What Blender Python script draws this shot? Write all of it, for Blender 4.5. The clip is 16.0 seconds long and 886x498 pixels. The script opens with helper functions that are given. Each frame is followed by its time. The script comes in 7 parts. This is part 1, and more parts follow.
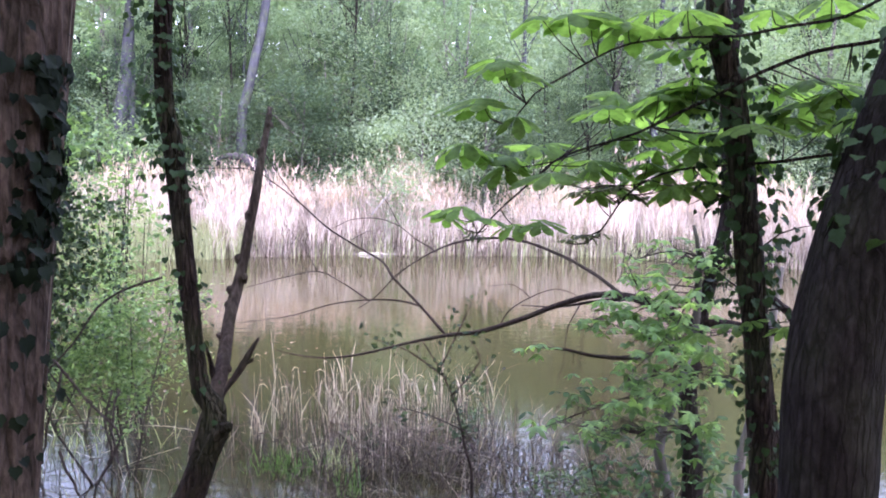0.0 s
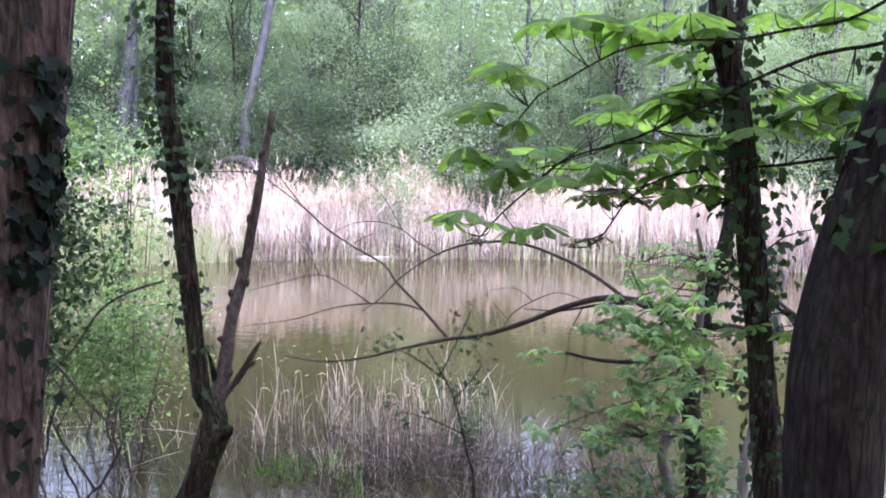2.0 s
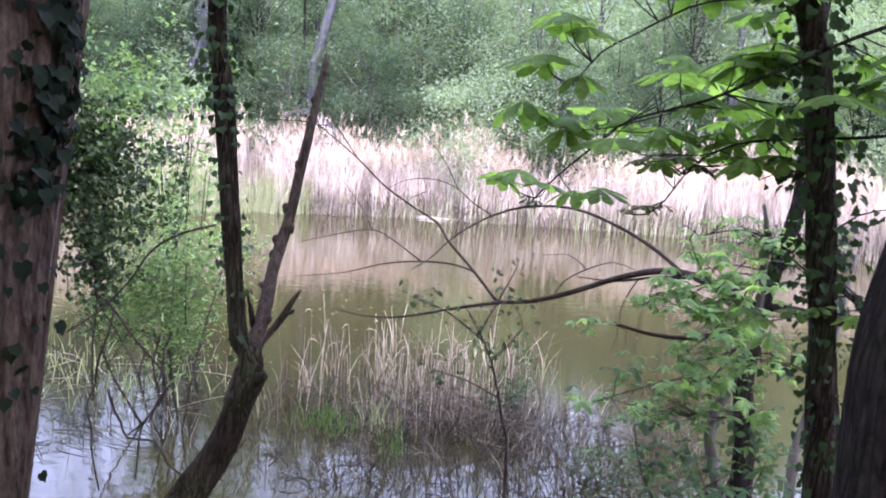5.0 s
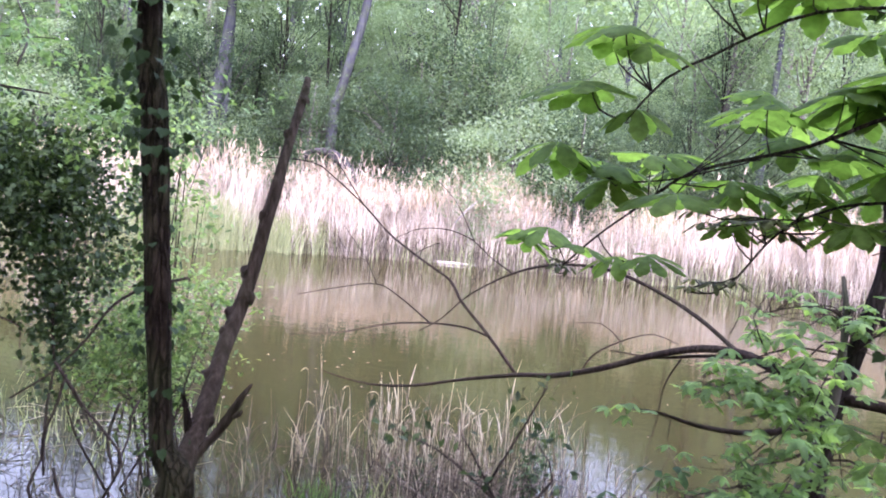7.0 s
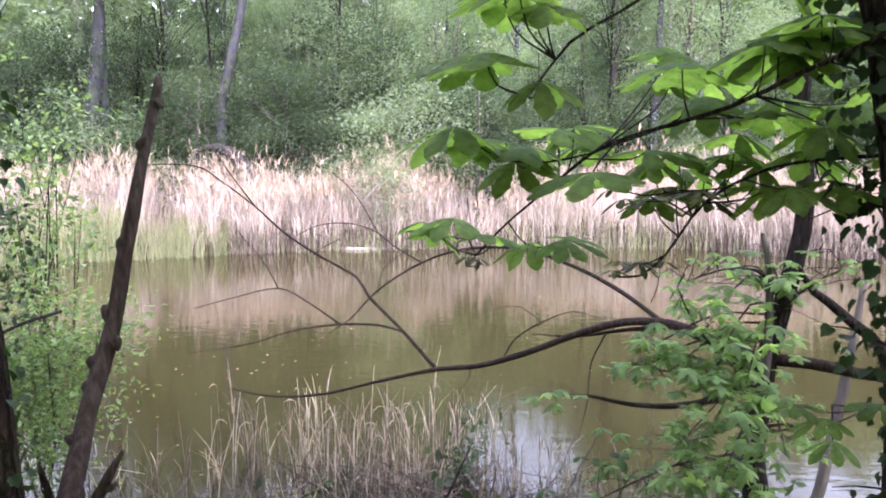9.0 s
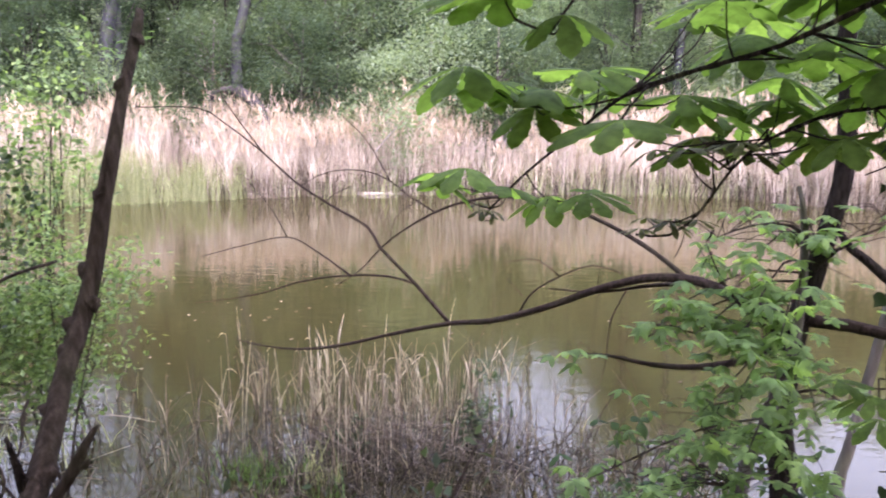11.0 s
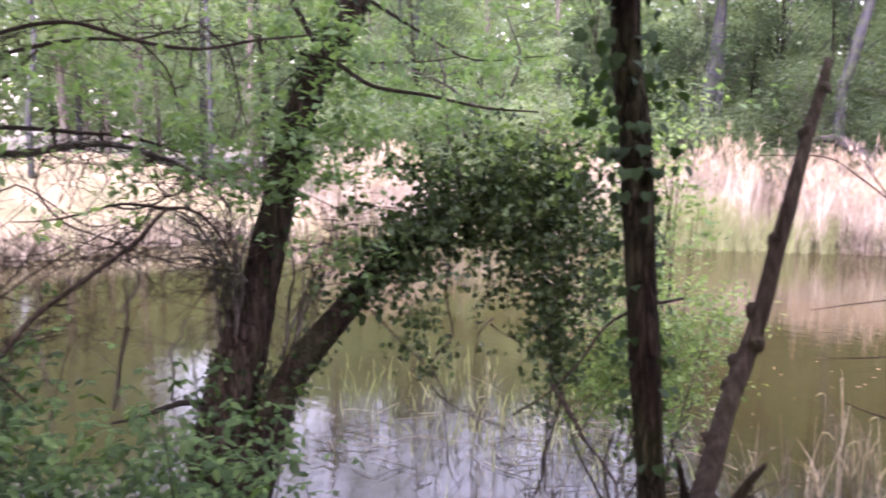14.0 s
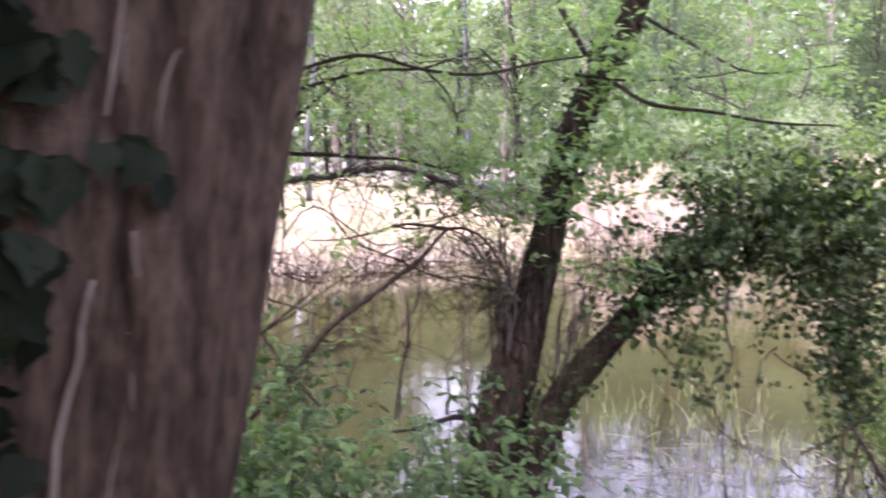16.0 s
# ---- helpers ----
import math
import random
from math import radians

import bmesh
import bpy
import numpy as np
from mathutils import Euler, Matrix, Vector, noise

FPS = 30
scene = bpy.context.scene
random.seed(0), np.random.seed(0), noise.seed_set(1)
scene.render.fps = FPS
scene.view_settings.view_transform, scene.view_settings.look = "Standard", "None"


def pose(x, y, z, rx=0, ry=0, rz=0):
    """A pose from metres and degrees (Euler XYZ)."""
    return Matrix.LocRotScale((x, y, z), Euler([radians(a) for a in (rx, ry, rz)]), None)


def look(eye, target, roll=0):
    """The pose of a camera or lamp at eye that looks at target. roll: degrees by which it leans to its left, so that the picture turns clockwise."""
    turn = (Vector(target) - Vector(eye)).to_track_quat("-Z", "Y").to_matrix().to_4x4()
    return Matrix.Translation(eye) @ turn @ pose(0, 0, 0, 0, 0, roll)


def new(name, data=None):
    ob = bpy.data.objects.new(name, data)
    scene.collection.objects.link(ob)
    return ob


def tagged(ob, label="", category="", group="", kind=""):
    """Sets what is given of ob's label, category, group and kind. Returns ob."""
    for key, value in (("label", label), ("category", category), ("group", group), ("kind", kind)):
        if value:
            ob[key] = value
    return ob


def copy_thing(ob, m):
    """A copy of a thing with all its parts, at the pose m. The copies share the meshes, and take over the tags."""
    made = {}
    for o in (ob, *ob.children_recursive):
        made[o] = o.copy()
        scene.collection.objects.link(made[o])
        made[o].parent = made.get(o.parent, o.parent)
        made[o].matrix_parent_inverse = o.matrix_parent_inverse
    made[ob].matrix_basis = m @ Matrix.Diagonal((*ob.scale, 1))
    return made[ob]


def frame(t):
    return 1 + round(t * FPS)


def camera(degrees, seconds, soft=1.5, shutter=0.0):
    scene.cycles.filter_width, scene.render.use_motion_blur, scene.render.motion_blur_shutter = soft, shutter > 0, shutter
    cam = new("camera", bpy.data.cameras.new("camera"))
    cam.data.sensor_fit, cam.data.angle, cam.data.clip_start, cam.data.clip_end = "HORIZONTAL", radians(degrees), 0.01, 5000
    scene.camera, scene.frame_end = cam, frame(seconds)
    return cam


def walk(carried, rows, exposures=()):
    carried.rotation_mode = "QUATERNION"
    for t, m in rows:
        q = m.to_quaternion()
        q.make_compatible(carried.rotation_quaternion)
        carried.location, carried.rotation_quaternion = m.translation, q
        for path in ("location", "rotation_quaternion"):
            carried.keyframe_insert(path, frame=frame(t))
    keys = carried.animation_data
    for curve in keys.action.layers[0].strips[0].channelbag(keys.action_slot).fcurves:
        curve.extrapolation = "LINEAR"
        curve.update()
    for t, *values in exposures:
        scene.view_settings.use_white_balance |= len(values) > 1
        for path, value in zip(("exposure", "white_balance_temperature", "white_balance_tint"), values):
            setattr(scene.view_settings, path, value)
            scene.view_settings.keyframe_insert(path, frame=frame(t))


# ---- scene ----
cam = camera(54.6, 16.0, soft=1.9, shutter=0.5)
PATH = [
    (0, (0.078, -0.001, 2.277), (0.057, 1.989, 2.087), 0.9),
    (0.5, (0.081, 0.003, 2.276), (0.052, 1.995, 2.093), 0.6),
    (1, (0.08, 0.008, 2.275), (0.052, 1.999, 2.093), 0.8),
    (1.5, (0.08, 0.006, 2.275), (0.052, 1.998, 2.09), 1.0),
    (2, (0.081, 0.007, 2.276), (0.053, 1.999, 2.094), 0.9),
    (2.5, (0.083, 0.006, 2.277), (0.059, 1.998, 2.095), 1.0),
    (3, (0.085, 0.002, 2.274), (0.06, 1.994, 2.096), 0.9),
    (3.5, (0.083, 0.004, 2.273), (0.058, 1.995, 2.09), 1.1),
    (4, (0.094, 0.019, 2.264), (0.071, 2.008, 2.056), 1.7),
    (4.5, (0.115, 0.045, 2.248), (0.007, 2.025, 1.989), 3.7),
    (4.7, (0.116, 0.065, 2.243), (-0.023, 2.041, 1.972), 3.7),
    (6.8, (0.096, 0.712, 2.25), (-0.138, 2.689, 2.058), 5.6),
    (7, (0.092, 0.816, 2.26), (-0.126, 2.797, 2.081), 5.6),
    (7.5, (0.093, 0.884, 2.27), (-0.195, 2.853, 2.06), 3.9),
    (8, (0.077, 1.031, 2.283), (0.027, 3.015, 2.037), 0.9),
    (8.2, (0.078, 1.033, 2.287), (0.09, 3.021, 2.07), -0.5),
    (10.3, (0.12, 1.302, 2.308), (0.078, 3.288, 2.078), 1.1),
    (10.5, (0.119, 1.311, 2.306), (0.107, 3.291, 2.02), 0.4),
    (11, (0.112, 1.306, 2.3), (0.066, 3.275, 1.955), 0.4),
    (11.5, (0.088, 1.295, 2.302), (-0.136, 3.25, 1.943), -0.6),
    (12, (0.062, 1.291, 2.303), (-0.365, 3.215, 1.964), -1.8),
    (12.5, (0.024, 1.261, 2.308), (-0.652, 3.121, 2.019), -2.6),
    (13, (-0.005, 1.224, 2.303), (-0.907, 2.991, 2.047), -1.0),
    (13.5, (-0.039, 1.213, 2.294), (-1.116, 2.881, 2.048), 0.9),
    (14, (-0.063, 1.201, 2.295), (-1.304, 2.751, 2.05), 0.5),
    (14.5, (-0.085, 1.18, 2.298), (-1.451, 2.622, 2.062), -0.1),
    (15, (-0.095, 1.184, 2.296), (-1.551, 2.537, 2.064), 0.0),
    (15.5, (-0.11, 1.168, 2.295), (-1.634, 2.443, 2.065), 0.0),
    (16, (-0.16, 1.129, 2.289), (-1.794, 2.265, 2.094), -0.5),
]
walk(cam, [(t, look(eye, goal, roll)) for t, eye, goal, roll in PATH], [(0, 3.3, 5350, 41), (6, 3.38, 5450, 40), (10, 3.12, 5900, 38), (14, 3.2, 6150, 47), (16, 3.5, 6050, 48)])

# ---- light: bright hazy sky over the pond, veiled sun behind the path ----
SUN_ELEVATION, SUN_AZIMUTH = radians(52), radians(160)
world = bpy.data.worlds.new("sky")
scene.world = world
world.use_nodes = True
sky = world.node_tree.nodes.new("ShaderNodeTexSky")
sky.sky_type, sky.sun_disc = "NISHITA", False
sky.sun_elevation, sky.sun_rotation = SUN_ELEVATION, SUN_AZIMUTH
sky.air_density, sky.dust_density, sky.ozone_density = 1.6, 3.0, 0.5
back = world.node_tree.nodes["Background"]
haze = world.node_tree.nodes.new("ShaderNodeHueSaturation")
haze.inputs["Saturation"].default_value = 0.5
world.node_tree.links.new(sky.outputs[0], haze.inputs["Color"])
world.node_tree.links.new(haze.outputs[0], back.inputs[0])
back.inputs[1].default_value = 0.15
sun = new("sun", bpy.data.lights.new("sun", "SUN"))
sun.data.energy, sun.data.angle, sun.data.color = 0.6, radians(8), (1.0, 0.95, 0.9)
toward = Vector((math.sin(SUN_AZIMUTH) * math.cos(SUN_ELEVATION), math.cos(SUN_AZIMUTH) * math.cos(SUN_ELEVATION), math.sin(SUN_ELEVATION)))
sun.matrix_world = look(toward * 60, (0, 0, 0))

rng = np.random.default_rng(11)


# ---- materials ----
def nodes_of(name):
    m = bpy.data.materials.new(name)
    m.use_nodes = True
    t = m.node_tree
    return m, t, t.nodes, t.links, t.nodes["Principled BSDF"]


def ramp(nodes, stops):
    r = nodes.new("ShaderNodeValToRGB")
    while len(r.color_ramp.elements) < len(stops):
        r.color_ramp.elements.new(0.5)
    for e, (p, c) in zip(r.color_ramp.elements, stops):
        e.position, e.color = p, (*c, 1)
    return r


def bark(name, dark, mid, light, moss=0.0, stretch=0.12, scale=26, depth=0.6, rough=0.9, cracks=0.0, plates=24, sheen=0.05):
    """Fissured bark: grain drawn out along the stem, blotches, a film of algae and dark cracks between plates."""
    m, t, nodes, links, p = nodes_of(name)
    co = nodes.new("ShaderNodeTexCoord")
    mp = nodes.new("ShaderNodeMapping")
    mp.inputs["Scale"].default_value = (1, 1, stretch)
    links.new(co.outputs["Object"], mp.inputs[0])
    grain = nodes.new("ShaderNodeTexNoise")
    grain.inputs["Scale"].default_value, grain.inputs["Detail"].default_value, grain.inputs["Roughness"].default_value = scale, 8, 0.65
    links.new(mp.outputs[0], grain.inputs["Vector"])
    r = ramp(nodes, [(0.28, dark), (0.5, mid), (0.74, light)])
    links.new(grain.outputs[0], r.inputs[0])
    blotch = nodes.new("ShaderNodeTexNoise")
    blotch.inputs["Scale"].default_value, blotch.inputs["Detail"].default_value = 5, 5
    links.new(co.outputs["Object"], blotch.inputs["Vector"])
    br = ramp(nodes, [(0.45, (0, 0, 0)), (0.68, (1, 1, 1))])
    links.new(blotch.outputs[0], br.inputs[0])
    k = nodes.new("ShaderNodeMath")
    k.operation = "MULTIPLY"
    k.inputs[1].default_value = moss
    links.new(br.outputs[0], k.inputs[0])
    mix = nodes.new("ShaderNodeMix")
    mix.data_type = "RGBA"
    links.new(k.outputs[0], mix.inputs["Factor"])
    links.new(r.outputs[0], mix.inputs["A"])
    mix.inputs["B"].default_value = (0.075, 0.095, 0.035, 1)
    height = grain.outputs[0]
    colour = mix.outputs["Result"]
    if cracks:
        wander = nodes.new("ShaderNodeTexNoise")
        wander.inputs["Scale"].default_value, wander.inputs["Detail"].default_value = plates * 0.5, 3
        links.new(co.outputs["Object"], wander.inputs["Vector"])
        shift = nodes.new("ShaderNodeVectorMath")
        shift.operation = "MULTIPLY_ADD"
        shift.inputs[1].default_value = (0.7 / plates, 0.7 / plates, 0.7 / plates)
        links.new(wander.outputs["Color"], shift.inputs[0])
        long = nodes.new("ShaderNodeMapping")
        long.inputs["Scale"].default_value = (1, 1, 0.13)
        links.new(co.outputs["Object"], long.inputs[0])
        links.new(long.outputs[0], shift.inputs[2])
        cell = nodes.new("ShaderNodeTexVoronoi")
        cell.feature = "DISTANCE_TO_EDGE"
        cell.inputs["Scale"].default_value = plates
        links.new(shift.outputs[0], cell.inputs["Vector"])
        edge = ramp(nodes, [(0.0, (1 - cracks, 1 - cracks, 1 - cracks)), (0.16, (1, 1, 1))])
        links.new(cell.outputs["Distance"], edge.inputs[0])
        dark_edge = nodes.new("ShaderNodeMix")
        dark_edge.data_type, dark_edge.blend_type = "RGBA", "MULTIPLY"
        dark_edge.inputs["Factor"].default_value = 1
        links.new(colour, dark_edge.inputs["A"])
        links.new(edge.outputs[0], dark_edge.inputs["B"])
        colour = dark_edge.outputs["Result"]
        add = nodes.new("ShaderNodeMath")
        add.operation = "MULTIPLY_ADD"
        add.inputs[1].default_value = 2.0
        links.new(edge.outputs[0], add.inputs[0])
        links.new(height, add.inputs[2])
        height = add.outputs[0]
    links.new(colour, p.inputs["Base Color"])
    b = nodes.new("ShaderNodeBump")
    b.inputs["Strength"].default_value, b.inputs["Distance"].default_value = depth, 0.012 if cracks else 0.02
    links.new(height, b.inputs["Height"])
    links.new(b.outputs[0], p.inputs["Normal"])
    p.inputs["Roughness"].default_value = rough
    p.inputs["Specular IOR Level"].default_value = sheen
    return m


def leafy(name, dark, mid, light, through_light=0.35, rough=0.5, gloss=0.4, single=0.5, patch=30):
    """A leaf blade: colour varies leaf by leaf, light comes through it."""
    m, t, nodes, links, p = nodes_of(name)
    geo = nodes.new("ShaderNodeNewGeometry")
    info = nodes.new("ShaderNodeObjectInfo")
    half = nodes.new("ShaderNodeMix")
    half.inputs["Factor"].default_value = single
    links.new(info.outputs["Random"], half.inputs["A"])
    links.new(geo.outputs["Random Per Island"], half.inputs["B"])
    r = ramp(nodes, [(0.12, dark), (0.5, mid), (0.9, light)])
    links.new(half.outputs[0], r.inputs[0])
    co = nodes.new("ShaderNodeTexCoord")
    n = nodes.new("ShaderNodeTexNoise")
    n.inputs["Scale"].default_value, n.inputs["Detail"].default_value = patch, 4
    links.new(co.outputs["Object"], n.inputs["Vector"])
    hsv = nodes.new("ShaderNodeHueSaturation")
    mr = nodes.new("ShaderNodeMapRange")
    mr.inputs["From Min"].default_value, mr.inputs["From Max"].default_value = 0.25, 0.75
    mr.inputs["To Min"].default_value, mr.inputs["To Max"].default_value = 0.6, 1.4
    links.new(n.outputs[0], mr.inputs["Value"])
    links.new(mr.outputs[0], hsv.inputs["Value"])
    links.new(r.outputs[0], hsv.inputs["Color"])
    links.new(hsv.outputs[0], p.inputs["Base Color"])
    p.inputs["Roughness"].default_value = rough
    p.inputs["Specular IOR Level"].default_value = gloss
    tr = nodes.new("ShaderNodeBsdfTranslucent")
    warm = nodes.new("ShaderNodeMix")
    warm.data_type, warm.blend_type = "RGBA", "MULTIPLY"
    warm.inputs["Factor"].default_value = 1
    links.new(hsv.outputs[0], warm.inputs["A"])
    warm.inputs["B"].default_value = (1.5, 1.6, 0.7, 1)
    links.new(warm.outputs["Result"], tr.inputs[0])
    mx = nodes.new("ShaderNodeMixShader")
    mx.inputs[0].default_value = through_light
    links.new(p.outputs[0], mx.inputs[1])
    links.new(tr.outputs[0], mx.inputs[2])
    links.new(mx.outputs[0], nodes["Material Output"].inputs[0])
    return m


def soil():
    m, t, nodes, links, p = nodes_of("leaf litter and soil")
    co = nodes.new("ShaderNodeTexCoord")
    a = nodes.new("ShaderNodeTexNoise")
    a.inputs["Scale"].default_value, a.inputs["Detail"].default_value = 1.2, 9
    v = nodes.new("ShaderNodeTexVoronoi")
    v.inputs["Scale"].default_value = 14
    links.new(co.outputs["Object"], a.inputs["Vector"])
    links.new(co.outputs["Object"], v.inputs["Vector"])
    r = ramp(nodes, [(0.3, (0.035, 0.03, 0.018)), (0.5, (0.07, 0.055, 0.03)), (0.7, (0.055, 0.075, 0.025))])
    links.new(a.outputs[0], r.inputs[0])
    hsv = nodes.new("ShaderNodeHueSaturation")
    mr = nodes.new("ShaderNodeMapRange")
    mr.inputs["To Min"].default_value, mr.inputs["To Max"].default_value = 0.6, 1.4
    links.new(v.outputs["Color"], mr.inputs["Value"])
    links.new(mr.outputs[0], hsv.inputs["Value"])
    links.new(r.outputs[0], hsv.inputs["Color"])
    links.new(hsv.outputs[0], p.inputs["Base Color"])
    b = nodes.new("ShaderNodeBump")
    b.inputs["Strength"].default_value = 0.7
    links.new(v.outputs["Distance"], b.inputs["Height"])
    links.new(b.outputs[0], p.inputs["Normal"])
    p.inputs["Roughness"].default_value = 0.95
    return m


def pond():
    """Still, silty water: olive body colour, a smooth surface with slight ripples."""
    m, t, nodes, links, p = nodes_of("silty pond water")
    co = nodes.new("ShaderNodeTexCoord")
    silt = nodes.new("ShaderNodeTexNoise")
    silt.inputs["Scale"].default_value, silt.inputs["Detail"].default_value = 0.25, 4
    links.new(co.outputs["Object"], silt.inputs["Vector"])
    r = ramp(nodes, [(0.35, (0.0225, 0.0198, 0.0068)), (0.65, (0.031, 0.0272, 0.0098))])
    links.new(silt.outputs[0], r.inputs[0])
    links.new(r.outputs[0], p.inputs["Base Color"])
    p.inputs["Roughness"].default_value, p.inputs["IOR"].default_value = 0.022, 1.33
    mp = nodes.new("ShaderNodeMapping")
    mp.inputs["Scale"].default_value = (0.6, 1.4, 1)
    links.new(co.outputs["Object"], mp.inputs[0])
    w = nodes.new("ShaderNodeTexNoise")
    w.inputs["Scale"].default_value, w.inputs["Detail"].default_value = 5.5, 4
    links.new(mp.outputs[0], w.inputs["Vector"])
    b = nodes.new("ShaderNodeBump")
    b.inputs["Strength"].default_value, b.inputs["Distance"].default_value = 0.045, 0.05
    links.new(w.outputs[0], b.inputs["Height"])
    links.new(b.outputs[0], p.inputs["Normal"])
    return m


def bank_sand():
    """Pale dry sand and bleached grass of a sunlit bank."""
    m, t, nodes, links, p = nodes_of("pale dry bank")
    co = nodes.new("ShaderNodeTexCoord")
    a = nodes.new("ShaderNodeTexNoise")
    a.inputs["Scale"].default_value, a.inputs["Detail"].default_value = 0.7, 8
    fine = nodes.new("ShaderNodeTexNoise")
    fine.inputs["Scale"].default_value, fine.inputs["Detail"].default_value = 9, 6
    links.new(co.outputs["Object"], a.inputs["Vector"])
    links.new(co.outputs["Object"], fine.inputs["Vector"])
    r = ramp(nodes, [(0.3, (0.085, 0.085, 0.038)), (0.5, (0.16, 0.135, 0.075)), (0.7, (0.23, 0.19, 0.12))])
    links.new(a.outputs[0], r.inputs[0])
    hsv = nodes.new("ShaderNodeHueSaturation")
    mr = nodes.new("ShaderNodeMapRange")
    mr.inputs["To Min"].default_value, mr.inputs["To Max"].default_value = 0.65, 1.3
    links.new(fine.outputs[0], mr.inputs["Value"])
    links.new(mr.outputs[0], hsv.inputs["Value"])
    links.new(r.outputs[0], hsv.inputs["Color"])
    links.new(hsv.outputs[0], p.inputs["Base Color"])
    b = nodes.new("ShaderNodeBump")
    b.inputs["Strength"].default_value = 0.6
    links.new(fine.outputs[0], b.inputs["Height"])
    links.new(b.outputs[0], p.inputs["Normal"])
    p.inputs["Roughness"].default_value = 0.95
    return m


BARK_RED = bark("reddish fissured bark", (0.022, 0.0155, 0.011), (0.074, 0.051, 0.0362), (0.128, 0.09, 0.063), 0.04, 0.3, 150, 0.8, cracks=0.5, plates=30)
BARK_DARK = bark("dark furrowed bark", (0.00971, 0.00799, 0.00714), (0.02, 0.0163, 0.0143), (0.0385, 0.0319, 0.0281), 0.08, 0.25, 60, 0.6, cracks=0.35, plates=36, sheen=0.02)
BARK_BROWN = bark("brown furrowed bark", (0.0106, 0.00765, 0.0059), (0.0422, 0.0306, 0.0236), (0.0884, 0.0673, 0.0529), 0.15, 0.14, 34, 0.9, cracks=0.5, plates=34)
BARK_SMOOTH = bark("smooth brown bark", (0.0116, 0.00825, 0.00619), (0.029, 0.0206, 0.0154), (0.0675, 0.0506, 0.0375), 0.25, 0.22, 75, 1.0, cracks=0.5, plates=60)
BARK_LIMB = bark("weathered brown limb bark", (0.0162, 0.0119, 0.009), (0.045, 0.0333, 0.0252), (0.099, 0.0756, 0.0576), 0.15, 0.2, 75, 1.0)
BARK_TWIG = bark("dark twig bark", (0.012, 0.00897, 0.00747), (0.0299, 0.0217, 0.0176), (0.0673, 0.0508, 0.0419), 0.1, 0.3, 70, 0.8)
BARK_PALE = bark("pale grey bark", (0.019, 0.019, 0.021), (0.037, 0.038, 0.043), (0.066, 0.07, 0.077), 0.35, 0.25, 9, 0.4)
BARK_GREY = bark("grey-brown bark", (0.04, 0.035, 0.03), (0.09, 0.08, 0.07), (0.17, 0.155, 0.14), 0.3, 0.2, 12, 0.5)
DEADWOOD = bark("weathered grey wood", (0.026, 0.022, 0.023), (0.055, 0.047, 0.049), (0.095, 0.083, 0.085), 0.05, 0.15, 14, 0.5)
STRAW_WOOD = bark("bleached wood", (0.165, 0.15, 0.128), (0.262, 0.232, 0.203), (0.36, 0.33, 0.292), 0.0, 0.15, 14, 0.3)
IVY_WOOD = bark("pale ivy stem bark", (0.07, 0.052, 0.042), (0.14, 0.11, 0.09), (0.22, 0.18, 0.15), 0.0, 0.3, 60, 0.4)
LEAF_CHESTNUT = leafy("chestnut leaf", (0.0902, 0.149, 0.0386), (0.117, 0.193, 0.0502), (0.155, 0.243, 0.0643), 0.64, 0.65, 0.1)
# darker and browner than the other chestnut leaves, for narrow leaflets
LEAF_CHESTNUT_BROWN = leafy("darker brown-green chestnut leaf", (0.045, 0.052, 0.022), (0.065, 0.075, 0.03), (0.09, 0.105, 0.042), 0.45, 0.6, 0.2)
LEAF_MAPLE = leafy("young maple leaf", (0.103, 0.172, 0.0633), (0.155, 0.247, 0.0885), (0.23, 0.333, 0.121), 0.58, 0.6, 0.2)
LEAF_IVY = leafy("ivy leaf", (0.0144, 0.0273, 0.00961), (0.0305, 0.0529, 0.0177), (0.0802, 0.115, 0.0432), 0.28, 0.55, 0.22, 0.8)
LEAF_IVY_CLIMB = leafy("climbing ivy leaf", (0.0144, 0.0274, 0.0101), (0.0287, 0.0517, 0.0179), (0.0604, 0.0949, 0.0359), 0.25, 0.65, 0.12, 0.8)
# darker copy of the climbing ivy leaf: the trunk's shade is in the colour
LEAF_IVY_SHADED = leafy("ivy leaf with shade in its colour", (0.0052, 0.00813, 0.00455), (0.00877, 0.0133, 0.00683), (0.0156, 0.0215, 0.0111), 0.12, 0.7, 0.06)
LEAF_SHRUB = leafy("willow shrub leaf", (0.0678, 0.111, 0.0443), (0.123, 0.191, 0.0739), (0.209, 0.296, 0.117), 0.45, 0.6, 0.2, 0.8)
LEAF_HAZEL = leafy("fresh hedge leaf", (0.0853, 0.143, 0.0699), (0.132, 0.204, 0.1), (0.2, 0.279, 0.15), 0.5, 0.7, 0.1)
# distance haze is put into the woodland leaf colours: lifted, greyed and blued
LEAF_WOOD = leafy("woodland leaf", (0.085, 0.125, 0.075), (0.12, 0.17, 0.104), (0.16, 0.215, 0.135), 0.5, 1.0, 0.0, 0.25, 0.9)
LEAF_WOOD_PALE_HAZED = leafy("pale woodland leaf with haze in its colour", (0.112, 0.155, 0.101), (0.15, 0.198, 0.133), (0.194, 0.247, 0.167), 0.5, 1.0, 0.0, 0.25, 0.9)
# darker copy of the woodland leaf: shade inside the wood is in the colour
LEAF_WOOD_SHADED = leafy("shaded woodland leaf", (0.0338, 0.0532, 0.0347), (0.0484, 0.0725, 0.0468), (0.0685, 0.0967, 0.062), 0.5, 1.0, 0.0, 0.25, 0.9)
LEAF_LOW = leafy("undergrowth leaf", (0.0162, 0.0351, 0.0121), (0.0432, 0.0837, 0.0284), (0.108, 0.176, 0.0594), 0.4, 0.6, 0.15, 0.6)
